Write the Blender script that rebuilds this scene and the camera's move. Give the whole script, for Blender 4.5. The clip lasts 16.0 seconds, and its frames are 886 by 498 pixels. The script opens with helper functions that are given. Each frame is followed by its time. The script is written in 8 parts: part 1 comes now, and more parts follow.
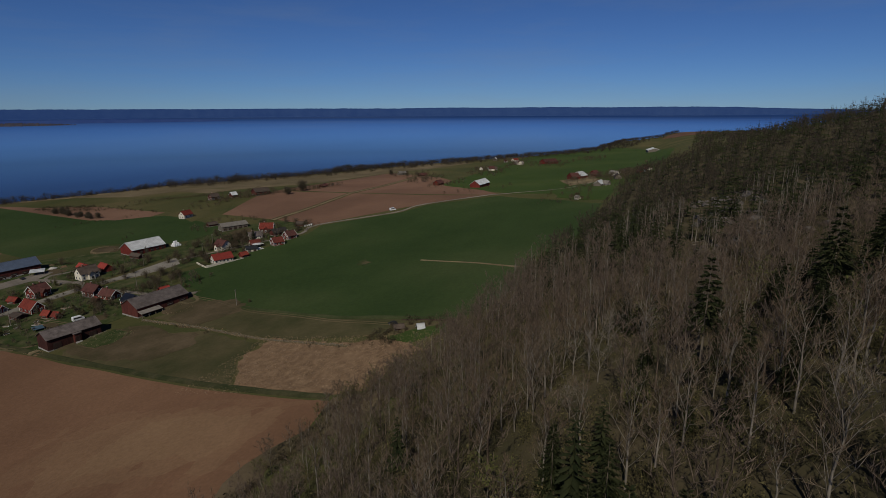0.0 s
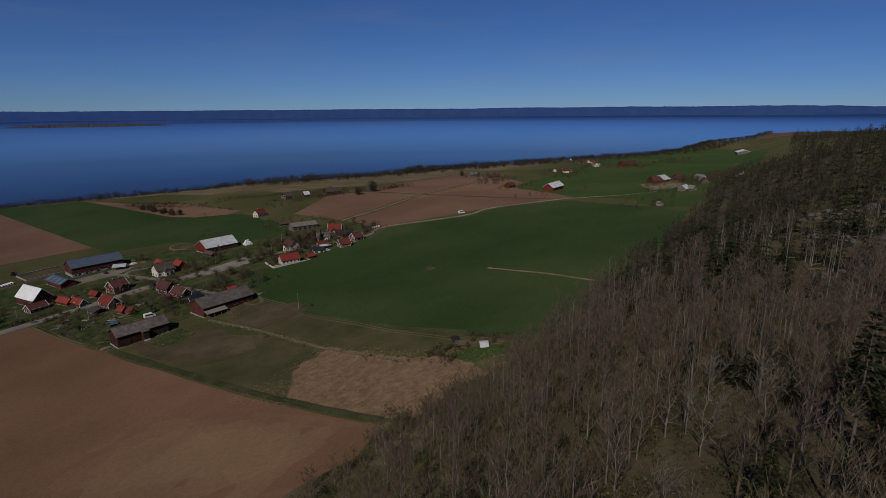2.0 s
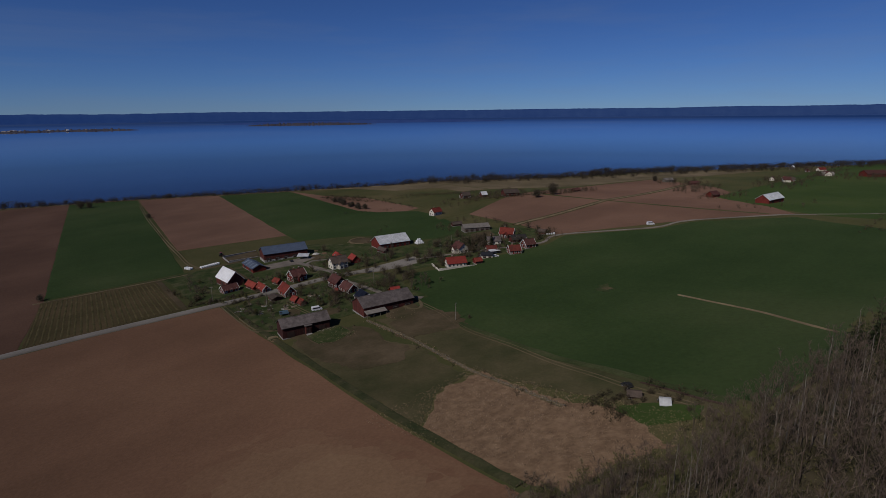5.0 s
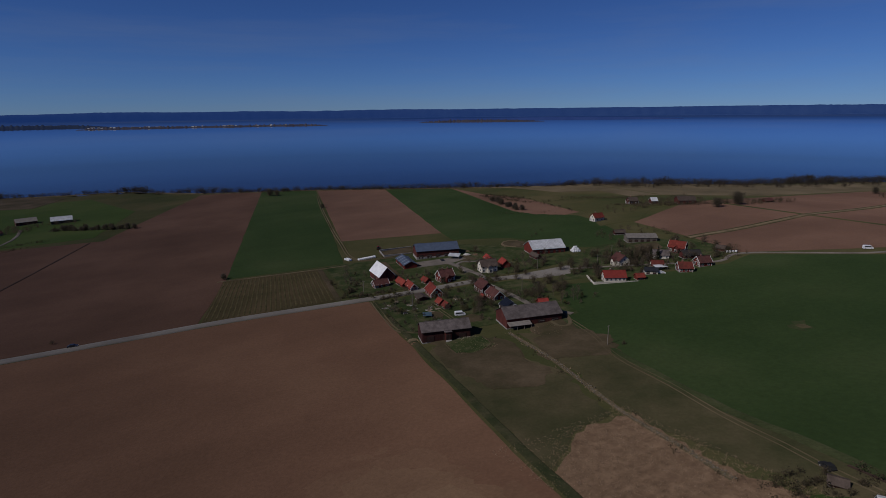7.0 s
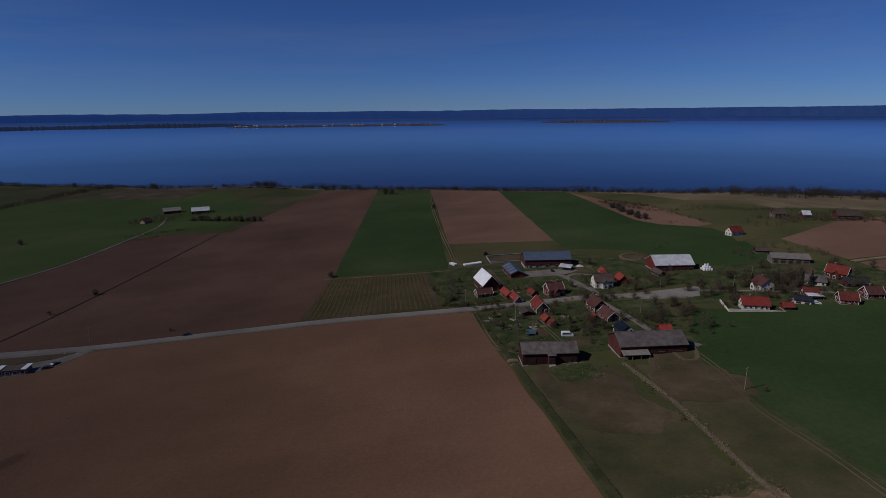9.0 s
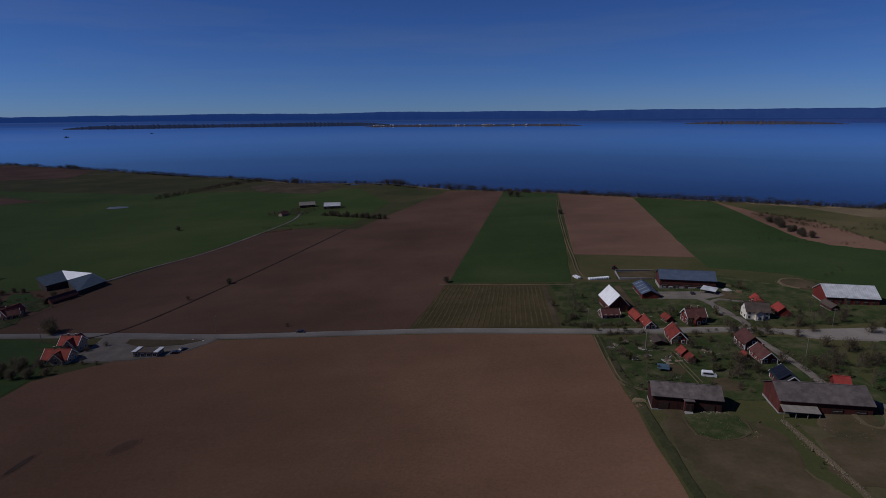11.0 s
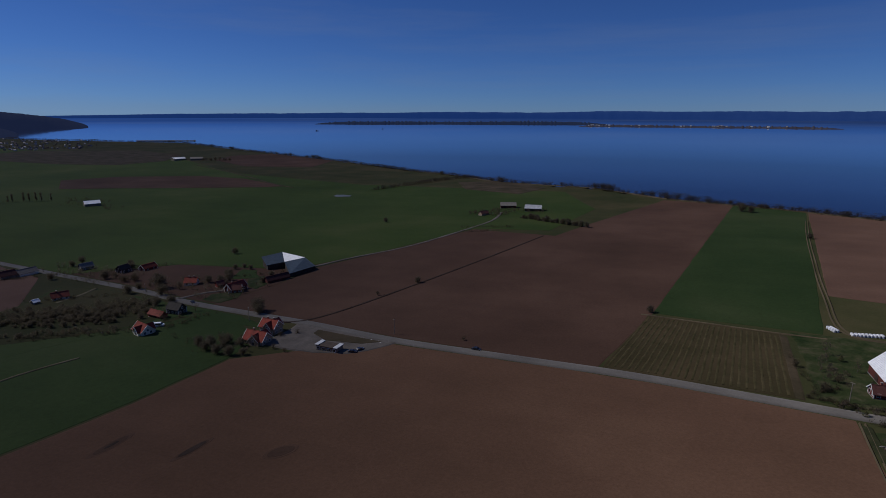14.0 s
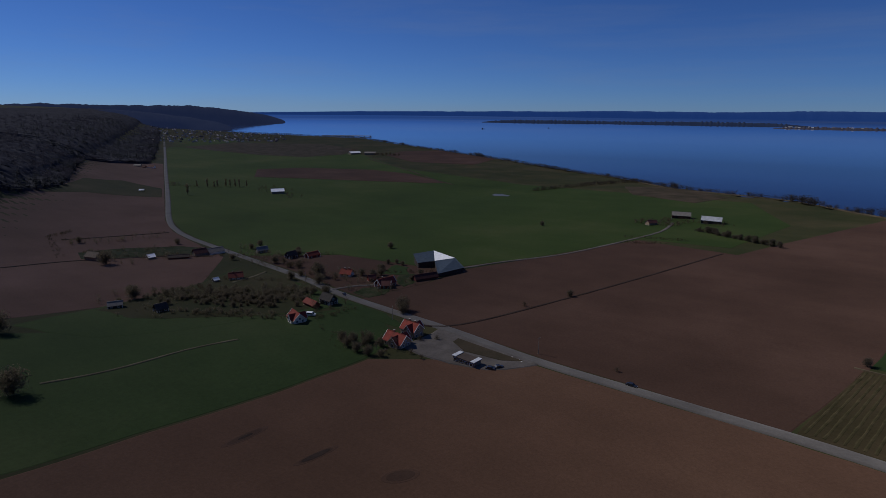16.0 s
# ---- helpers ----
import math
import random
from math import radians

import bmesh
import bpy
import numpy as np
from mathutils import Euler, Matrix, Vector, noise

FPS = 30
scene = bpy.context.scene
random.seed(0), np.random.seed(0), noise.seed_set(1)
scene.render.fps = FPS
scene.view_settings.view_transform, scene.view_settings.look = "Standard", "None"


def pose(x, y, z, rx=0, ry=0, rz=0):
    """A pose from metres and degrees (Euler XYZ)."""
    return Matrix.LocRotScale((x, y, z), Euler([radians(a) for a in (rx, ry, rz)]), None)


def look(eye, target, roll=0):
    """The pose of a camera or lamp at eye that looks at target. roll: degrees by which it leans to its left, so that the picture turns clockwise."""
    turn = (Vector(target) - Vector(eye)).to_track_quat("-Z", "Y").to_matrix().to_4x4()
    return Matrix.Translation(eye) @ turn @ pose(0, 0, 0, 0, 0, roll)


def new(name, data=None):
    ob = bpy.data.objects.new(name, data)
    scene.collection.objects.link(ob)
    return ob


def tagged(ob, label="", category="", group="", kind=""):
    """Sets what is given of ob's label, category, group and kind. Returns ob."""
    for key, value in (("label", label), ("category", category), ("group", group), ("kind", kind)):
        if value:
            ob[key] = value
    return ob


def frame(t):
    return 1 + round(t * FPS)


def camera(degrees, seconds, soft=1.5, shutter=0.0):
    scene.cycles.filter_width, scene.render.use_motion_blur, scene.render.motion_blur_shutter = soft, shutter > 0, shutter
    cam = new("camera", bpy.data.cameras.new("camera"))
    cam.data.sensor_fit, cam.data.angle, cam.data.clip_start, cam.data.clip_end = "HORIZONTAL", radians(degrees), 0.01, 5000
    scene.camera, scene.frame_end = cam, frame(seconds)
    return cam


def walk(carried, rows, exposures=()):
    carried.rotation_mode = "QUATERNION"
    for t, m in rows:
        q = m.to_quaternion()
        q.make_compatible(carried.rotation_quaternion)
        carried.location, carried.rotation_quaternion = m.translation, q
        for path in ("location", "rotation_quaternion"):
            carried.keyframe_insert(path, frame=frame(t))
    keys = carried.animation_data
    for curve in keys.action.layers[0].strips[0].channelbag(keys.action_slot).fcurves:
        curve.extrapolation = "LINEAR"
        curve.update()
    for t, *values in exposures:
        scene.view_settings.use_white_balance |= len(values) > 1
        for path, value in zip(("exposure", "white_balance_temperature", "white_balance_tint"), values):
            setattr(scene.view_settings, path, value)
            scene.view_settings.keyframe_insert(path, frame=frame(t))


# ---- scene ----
# camera: seconds, place, tilt, roll, heading
cam = camera(77.63, 16.0, soft=0.85)
PATH = [
    (0, -71.39, -65.56, 101.01, -14.140, -0.291, -69.014),
    (0.5, -68.12, -64.58, 101.16, -14.149, -0.293, -68.401),
    (1, -64.34, -63.42, 101.10, -14.128, -0.401, -67.473),
    (1.5, -60.76, -62.15, 101.17, -14.094, -0.455, -64.796),
    (2, -56.59, -60.81, 101.04, -14.081, -0.496, -61.493),
    (2.5, -52.06, -59.38, 100.81, -14.066, -0.553, -58.597),
    (3, -47.54, -57.52, 100.42, -14.012, -0.618, -56.443),
    (3.5, -42.82, -55.50, 99.77, -13.954, -0.668, -54.031),
    (4, -38.72, -53.23, 99.60, -13.925, -0.628, -50.560),
    (6.5, -19.80, -40.35, 100.09, -13.980, -0.687, -29.369),
    (7, -16.91, -37.04, 100.48, -14.019, -0.614, -25.424),
    (7.5, -13.37, -32.85, 99.95, -13.938, -0.606, -22.326),
    (8, -10.81, -28.60, 99.99, -13.941, -0.559, -19.532),
    (8.5, -8.41, -24.43, 100.25, -13.933, -0.549, -16.418),
    (11, 0.00, 0.00, 100.00, -13.804, -0.422, 0.000),
    (11.5, 1.07, 5.55, 100.01, -13.795, -0.374, 3.666),
    (12, 1.61, 11.01, 100.14, -13.794, -0.369, 6.224),
    (12.5, 1.67, 16.52, 100.27, -13.800, -0.282, 8.687),
    (13, 1.58, 22.19, 100.21, -13.791, -0.160, 12.303),
    (13.5, 1.09, 28.21, 100.15, -13.822, -0.044, 16.520),
    (14, 0.18, 33.86, 100.05, -13.847, 0.103, 21.409),
    (14.5, -0.75, 39.69, 100.15, -13.904, 0.247, 26.254),
    (15, -2.51, 45.49, 100.07, -13.959, 0.357, 30.672),
    (15.5, -5.03, 50.41, 100.00, -14.018, 0.420, 34.521),
    (16, -7.81, 55.43, 99.83, -14.068, 0.486, 38.074),
]
EXPO = [(0.0, -0.51, 7050, 5), (1.5, -0.55, 6900, 7), (3.0, -0.62, 6750, 9), (6.5, -0.69, 6350, 13), (8.5, -0.73, 6250, 14), (11.0, -0.67, 6050, 15), (13.0, -0.62, 6050, 14), (16.0, -0.51, 6150, 12)]
walk(cam, [(t, pose(x, y, z, 90 + tilt, 0, head) @ pose(0, 0, 0, 0, 0, roll)) for t, x, y, z, tilt, roll, head in PATH], EXPO)

# ---- daylight ----
SUN_AZ, SUN_EL = 97.0, 42.0      # degrees counter-clockwise from +y to where the sun stands, height
sun_way = Vector((-math.sin(radians(SUN_AZ)) * math.cos(radians(SUN_EL)), math.cos(radians(SUN_AZ)) * math.cos(radians(SUN_EL)), math.sin(radians(SUN_EL))))
world = bpy.data.worlds.new("sky")
scene.world = world
world.use_nodes = True
wn = world.node_tree.nodes
sky = wn.new("ShaderNodeTexSky")
sky.sky_type, sky.sun_disc = "NISHITA", False
sky.sun_elevation, sky.sun_rotation = radians(SUN_EL), radians(-SUN_AZ)
sky.altitude = 1500
sky.air_density, sky.dust_density, sky.ozone_density = 0.8, 0.1, 6.0
tint = wn.new("ShaderNodeMix")
tint.data_type, tint.blend_type = "RGBA", "MULTIPLY"
tint.inputs["Factor"].default_value, tint.inputs["B"].default_value = 1.0, (0.58, 0.83, 1.3, 1)
world.node_tree.links.new(sky.outputs["Color"], tint.inputs["A"])
co, mp, cirrus = wn.new("ShaderNodeTexCoord"), wn.new("ShaderNodeMapping"), wn.new("ShaderNodeTexNoise")
mp.inputs["Scale"].default_value, mp.inputs["Rotation"].default_value = (1, 2.2, 14), (0.05, 0.03, 0.6)
cirrus.inputs["Scale"].default_value, cirrus.inputs["Detail"].default_value, cirrus.inputs["Roughness"].default_value = 1.3, 6, 0.62
thin = wn.new("ShaderNodeMapRange")
for k, v in (("From Min", 0.47), ("From Max", 0.85), ("To Min", 0.0), ("To Max", 0.22)):
    thin.inputs[k].default_value = v
veil = wn.new("ShaderNodeMix")
veil.data_type, veil.inputs["B"].default_value = "RGBA", (4.2, 5.0, 6.2, 1)
wl = world.node_tree.links
wl.new(co.outputs["Generated"], mp.inputs["Vector"])
wl.new(mp.outputs["Vector"], cirrus.inputs["Vector"])
wl.new(cirrus.outputs["Fac"], thin.inputs["Value"])
wl.new(thin.outputs["Result"], veil.inputs["Factor"])
wl.new(tint.outputs["Result"], veil.inputs["A"])
wl.new(veil.outputs["Result"], wn["Background"].inputs["Color"])
wn["Background"].inputs["Strength"].default_value = 0.056
lamp = bpy.data.lights.new("sun", "SUN")
lamp.energy, lamp.angle, lamp.color = 3.35, radians(0.53), (1.0, 0.95, 0.87)
sun = new("sun", lamp)
sun.matrix_world = look(sun_way * 500, (0, 0, 0))


# ---- materials ----
def material(name, rough=0.8, metal=0.0, spec=0.5):
    m = bpy.data.materials.new(name)
    m.use_nodes = True
    b = m.node_tree.nodes["Principled BSDF"]
    b.inputs["Roughness"].default_value, b.inputs["Metallic"].default_value = rough, metal
    b.inputs["Specular IOR Level"].default_value = spec
    return m, m.node_tree.nodes, m.node_tree.links, b


def ramp(n, l, fac, stops):
    r = n.new("ShaderNodeValToRGB")
    e = r.color_ramp.elements
    while len(e) < len(stops):
        e.new(0.5)
    for k, (p, c) in enumerate(stops):
        e[k].position, e[k].color = p, (*c, 1)
    l.new(fac, r.inputs["Fac"])
    return r.outputs["Color"]


def mix(n, l, kind, fac, a, b):
    x = n.new("ShaderNodeMix")
    x.data_type, x.blend_type = "RGBA", kind
    for sock, v in ((x.inputs["Factor"], fac), (x.inputs["A"], a), (x.inputs["B"], b)):
        if isinstance(v, bpy.types.NodeSocket):
            l.new(v, sock)
        elif isinstance(v, tuple):
            sock.default_value = (*v, 1)
        else:
            sock.default_value = v
    return x.outputs["Result"]


def noise_at(n, l, scale, detail=4, rough=0.6, squash=(1, 1, 1), turn=0.0):
    g, mp, t = n.new("ShaderNodeNewGeometry"), n.new("ShaderNodeMapping"), n.new("ShaderNodeTexNoise")
    mp.inputs["Scale"].default_value, mp.inputs["Rotation"].default_value = squash, (0, 0, radians(turn))
    t.inputs["Scale"].default_value, t.inputs["Detail"].default_value, t.inputs["Roughness"].default_value = scale, detail, rough
    l.new(g.outputs["Position"], mp.inputs["Vector"])
    l.new(mp.outputs["Vector"], t.inputs["Vector"])
    return t.outputs["Fac"]


def soil(name, dark, mid, light, turn=0.0, patch=0.012, grain=0.9, rough=0.95, clods=1.0, grit=0.6):
    """Ground cover: broad patches, fine grain, and faint streaks along a direction."""
    m, n, l, b = material(name, rough, 0, 0.05)
    b.inputs["Diffuse Roughness"].default_value = clods
    c = ramp(n, l, noise_at(n, l, patch, 5, 0.6), [(0.3, dark), (0.5, mid), (0.72, light)])
    g = ramp(n, l, noise_at(n, l, grain, 3, 0.7), [(0.25, (0.75, 0.75, 0.75)), (0.75, (1.2, 1.2, 1.2))])
    c = mix(n, l, "MULTIPLY", grit, c, g)
    s = ramp(n, l, noise_at(n, l, 0.05, 4, 0.6, (0.1, 1, 1), turn), [(0.3, (0.88, 0.88, 0.88)), (0.7, (1.1, 1.1, 1.1))])
    c = mix(n, l, "MULTIPLY", 0.5, c, s)
    l.new(c, b.inputs["Base Color"])
    bump = n.new("ShaderNodeBump")
    bump.inputs["Strength"].default_value, bump.inputs["Distance"].default_value = 0.3, 0.25
    l.new(noise_at(n, l, 1.7, 3, 0.7), bump.inputs["Height"])
    l.new(bump.outputs["Normal"], b.inputs["Normal"])
    return m


def plain(name, colour, rough=0.7, spread=0.25, scale=0.6, metal=0.0, spec=0.3, streak=(1, 1, 1)):
    """Painted or weathered surface: one colour with stains and a little difference from thing to thing."""
    m, n, l, b = material(name, rough, metal, spec)
    lo, hi = tuple(v * (1 - spread) for v in colour), tuple(min(1, v * (1 + spread)) for v in colour)
    c = ramp(n, l, noise_at(n, l, scale, 4, 0.65, streak), [(0.3, lo), (0.7, hi)])
    o = n.new("ShaderNodeObjectInfo")
    v = ramp(n, l, o.outputs["Random"], [(0.0, (0.82, 0.82, 0.82)), (1.0, (1.12, 1.12, 1.12))])
    l.new(mix(n, l, "MULTIPLY", 1.0, c, v), b.inputs["Base Color"])
    return m


M_GRASS = soil("rough_grass", (0.038, 0.046, 0.017), (0.06, 0.058, 0.024), (0.095, 0.077, 0.038))
M_PASTURE = soil("pasture", (0.046, 0.041, 0.021), (0.078, 0.06, 0.037), (0.115, 0.085, 0.056), turn=20, patch=0.035)
M_WHEAT = soil("young_wheat", (0.023, 0.041, 0.013), (0.0325, 0.052, 0.0172), (0.05, 0.065, 0.025), turn=-32, patch=0.008, grain=0.5, clods=0.55)
M_SOIL = soil("harrowed_soil", (0.108, 0.0605, 0.038), (0.138, 0.0762, 0.0475), (0.178, 0.1015, 0.0625), turn=5, patch=0.009)
M_SOIL2 = soil("tilled_soil", (0.076, 0.0435, 0.030), (0.097, 0.055, 0.038), (0.128, 0.0735, 0.051), turn=70, patch=0.011)
M_SOIL4 = soil("crumbled_soil", (0.104, 0.06, 0.042), (0.13, 0.075, 0.052), (0.166, 0.098, 0.068), turn=60, patch=0.011)
M_HAY = soil("hay_meadow", (0.066, 0.055, 0.031), (0.105, 0.083, 0.05), (0.145, 0.112, 0.071), turn=30, patch=0.02)
M_WHEAT2 = soil("meadow_wheat", (0.03, 0.05, 0.0138), (0.0415, 0.064, 0.017), (0.064, 0.078, 0.026), turn=-20, patch=0.006, grain=0.5, clods=0.55)
M_SOIL3 = soil("red_brown_soil", (0.132, 0.075, 0.053), (0.166, 0.094, 0.067), (0.21, 0.12, 0.088), turn=20, patch=0.01)
M_PADDOCK = soil("paddock_turf", (0.036, 0.039, 0.017), (0.062, 0.055, 0.028), (0.094, 0.074, 0.043), turn=20, patch=0.035)
M_STRAW = soil("dry_reed", (0.108, 0.069, 0.043), (0.148, 0.096, 0.06), (0.195, 0.13, 0.082), turn=40, patch=0.3, grain=0.7, grit=1.0)
M_ROWS = soil("berry_rows", (0.046, 0.038, 0.017), (0.063, 0.049, 0.024), (0.09, 0.064, 0.034), turn=100, patch=0.03)
M_ROWTOP = soil("row_straw", (0.045, 0.041, 0.017), (0.067, 0.056, 0.026), (0.096, 0.075, 0.038), patch=0.15)
M_ROAD = soil("asphalt", (0.142, 0.127, 0.11), (0.173, 0.156, 0.135), (0.205, 0.186, 0.162), patch=0.05)
M_ROAD.node_tree.nodes["Principled BSDF"].inputs["Specular IOR Level"].default_value = 0.12
M_ROAD.node_tree.nodes["Principled BSDF"].inputs["Roughness"].default_value = 0.8
M_GRAVEL = soil("gravel", (0.108, 0.094, 0.081), (0.15, 0.13, 0.112), (0.205, 0.178, 0.153), patch=0.08)
M_WOODFLOOR = soil("leaf_litter", (0.03, 0.029, 0.015), (0.05, 0.042, 0.025), (0.076, 0.06, 0.038), patch=0.06)
M_LAWN = soil("garden_lawn", (0.02, 0.034, 0.0105), (0.039, 0.049, 0.0185), (0.084, 0.075, 0.041), patch=0.15, grain=0.9, grit=1.0)
M_BANK = soil("dry_bank", (0.08, 0.065, 0.038), (0.13, 0.1, 0.062), (0.19, 0.15, 0.09), patch=0.08)
M_DRY = soil("dry_grass", (0.11, 0.092, 0.054), (0.165, 0.138, 0.08), (0.23, 0.195, 0.118), patch=0.08)
M_TRODDEN = soil("trodden_soil", (0.042, 0.038, 0.019), (0.068, 0.052, 0.031), (0.1, 0.075, 0.048), patch=0.06)
M_FRINGE = soil("field_fringe", (0.028, 0.039, 0.015), (0.042, 0.05, 0.021), (0.062, 0.064, 0.031), patch=0.05, grit=1.0)
M_MARGIN = soil("rank_margin", (0.025, 0.032, 0.0135), (0.04, 0.042, 0.02), (0.066, 0.058, 0.032), patch=0.12, grit=1.0)
M_PALESOIL = [soil("dry_soil_%s" % nm, *[tuple(v * g for v, g in zip(c, (f, f ** 1.55, f ** 1.4))) for c in ((0.108, 0.0605, 0.038), (0.138, 0.0762, 0.0475), (0.178, 0.1015, 0.0625))], turn=5, patch=0.009) for nm, f in (("thin", 1.06), ("middle", 1.13), ("full", 1.2))]
M_DARKSOIL = soil("dark_soil", (0.096, 0.055, 0.036), (0.12, 0.068, 0.045), (0.152, 0.088, 0.057), turn=5, patch=0.009)
M_DARKSOIL2 = soil("darker_soil", (0.075, 0.044, 0.03), (0.095, 0.056, 0.038), (0.12, 0.071, 0.047), turn=5, patch=0.009)
M_WET = soil("wet_soil", (0.038, 0.025, 0.019), (0.052, 0.035, 0.027), (0.07, 0.047, 0.036), patch=0.1)


def water():
    """Wind-ruffled near the shore, smoother far out."""
    m, n, l, b = material("lake_water", 0.2, 0, 0.75)
    b.inputs["Base Color"].default_value = (0.0006, 0.0055, 0.052, 1)
    g, d, r = n.new("ShaderNodeNewGeometry"), n.new("ShaderNodeVectorMath"), n.new("ShaderNodeMapRange")
    d.operation = "LENGTH"
    l.new(g.outputs["Position"], d.inputs[0])
    l.new(d.outputs["Value"], r.inputs["Value"])
    for k, v in (("From Min", 550), ("From Max", 1900), ("To Min", 0.36), ("To Max", 0.02)):
        r.inputs[k].default_value = v
    ior_rise = n.new("ShaderNodeMapRange")     # IOR raised with distance, to brighten the far reflection of the sky
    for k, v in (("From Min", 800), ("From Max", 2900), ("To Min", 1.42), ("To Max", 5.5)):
        ior_rise.inputs[k].default_value = v
    l.new(d.outputs["Value"], ior_rise.inputs["Value"])
    # a second IOR ramp adds more brightness to the farthest water
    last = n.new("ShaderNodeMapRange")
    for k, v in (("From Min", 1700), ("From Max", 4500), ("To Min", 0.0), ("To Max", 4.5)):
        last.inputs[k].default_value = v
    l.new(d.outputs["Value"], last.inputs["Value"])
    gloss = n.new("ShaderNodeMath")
    l.new(ior_rise.outputs["Result"], gloss.inputs[0])
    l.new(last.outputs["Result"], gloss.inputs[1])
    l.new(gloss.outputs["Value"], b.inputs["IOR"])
    gust = n.new("ShaderNodeMath")
    gust.operation = "MULTIPLY_ADD"
    l.new(noise_at(n, l, 0.0022, 4, 0.55, (0.2, 1, 1), 8), gust.inputs[0])
    gust.inputs[1].default_value = 0.1
    l.new(r.outputs["Result"], gust.inputs[2])
    l.new(gust.outputs["Value"], b.inputs["Roughness"])
    bump = n.new("ShaderNodeBump")
    bump.inputs["Strength"].default_value, bump.inputs["Distance"].default_value = 0.02, 0.4
    l.new(noise_at(n, l, 0.35, 3, 0.6, (0.5, 1, 1), 20), bump.inputs["Height"])
    l.new(bump.outputs["Normal"], b.inputs["Normal"])
    return m


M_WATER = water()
M_POND = plain("pond_water", (0.075, 0.08, 0.09), 0.5, 0.2, 0.05, spec=0.4)


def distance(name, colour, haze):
    """Far woods; the blue haze of kilometres of air is added as emission."""
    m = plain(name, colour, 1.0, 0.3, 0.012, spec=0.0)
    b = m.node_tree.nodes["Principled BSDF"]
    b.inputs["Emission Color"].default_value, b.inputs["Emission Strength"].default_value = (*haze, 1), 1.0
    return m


# second colour of each: haze put in as a blue glow
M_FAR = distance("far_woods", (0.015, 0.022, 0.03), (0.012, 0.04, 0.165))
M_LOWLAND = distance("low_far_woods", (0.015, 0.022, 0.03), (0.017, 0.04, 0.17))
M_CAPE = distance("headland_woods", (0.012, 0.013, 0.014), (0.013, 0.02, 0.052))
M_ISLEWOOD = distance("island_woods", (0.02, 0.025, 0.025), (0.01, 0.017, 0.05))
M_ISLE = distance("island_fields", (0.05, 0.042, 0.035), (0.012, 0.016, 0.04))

# ---- the lie of the land ----
LAKE = -47.5
S = 1.25   # the plan's outlines below are drawn in units of 1.25 m


def smooth(a, b, v):
    t = min(1.0, max(0.0, (v - a) / (b - a)))
    return t * t * (3 - 2 * t)


def line_at(x, pts):
    for (x0, y0), (x1, y1) in zip(pts, pts[1:]):
        if x <= x1:
            return y0 + (y1 - y0) * (x - x0) / (x1 - x0)
    return pts[-1][1]


def lift(x, y):
    """How far the distance is raised, so that a nearer horizon stands as high as the true one."""
    r = math.hypot(x, y)
    if r < 1500:
        return 0.0
    far = 1500 - 3400 * math.log(1 - min(r - 1500, 3394) / 3400)
    return max(0.0, 147.5 - r * (147.5 / far + far / 12.7e6))


def foot(x):
    """The line along which the wooded hill meets the fields, in plan units."""
    if x > 0:
        return -5 - 0.03 * x - 12 * smooth(105, 230, x)
    return -5 + 0.00033 * min(-x, 700) ** 2 + 0.52 * max(-x - 700, 0) + 48 * smooth(300, 750, -x)


SHORE = [(-6000, -900), (-3200, 1000), (-2600, 1270), (-2266, 1380), (-2168, 1388), (-1939, 1448), (-1773, 1488), (-1587, 1548), (-1071, 1345), (-701, 1192), (-409, 1032), (-221, 860), (-79, 790), (3, 700), (123, 612), (243, 498), (326, 422), (488, 355), (620, 330), (950, 215), (1300, 85), (1600, 45), (1800, -100), (2300, -900), (6000, -6000)]


def land(x, y):
    """Height of the land, all in plan units: a slope down to the lake, a rise to the hill, the hill."""
    sat = max(350 - (x - 350) * 0.6, -150) if x > 350 else max(x, -450)
    d = y - foot(x)
    g = -1.4 + 0.049 * sat - 0.0164 * min(max(y, -30), 650) + 22.8 * (1 - min(max(x, 0), 420) / 600) * math.exp(-max(d, -10) / 70)
    if d < 0:
        top = (135 - 85 * smooth(250, 700, -x)) * math.exp(-max(x - 330, 0) / 600)
        steep = 0.44 + 0.18 * smooth(0, 1, (60 - x) / 80)
        g += top * (1 - math.exp(steep * d / top))
    return g


def ground_z(x, y):
    s = line_at(x / S, SHORE) * S - y
    g = max(land(x / S, y / S) * S, LAKE + 3.0)
    if s < 10:
        g = (LAKE - 16) + (g - (LAKE - 16)) * smooth(-30, 10, s)
    return g + lift(x, y)


def mesh(name, verts, faces, mats, kind="", label="", category="", smooth_faces=True):
    me = bpy.data.meshes.new(name)
    me.from_pydata(verts, [], faces)
    for m in mats if isinstance(mats, list) else [mats]:
        me.materials.append(m)
    if smooth_faces:
        me.polygons.foreach_set("use_smooth", [True] * len(me.polygons))
    return tagged(new(name, me), label, category, "", kind)


def steps(stops):
    out = []
    for a, b, s in stops:
        k = max(1, round((b - a) / s))
        out += [a + (b - a) * i / k for i in range(k)]
    return out + [stops[-1][1]]


def grid(name, xs, ys, zf, mat, **tags):
    v = [(x, y, zf(x, y)) for y in ys for x in xs]
    w = len(xs)
    f = [(j * w + i, j * w + i + 1, (j + 1) * w + i + 1, (j + 1) * w + i) for j in range(len(ys) - 1) for i in range(w - 1)]
    return mesh(name, v, f, mat, **tags)


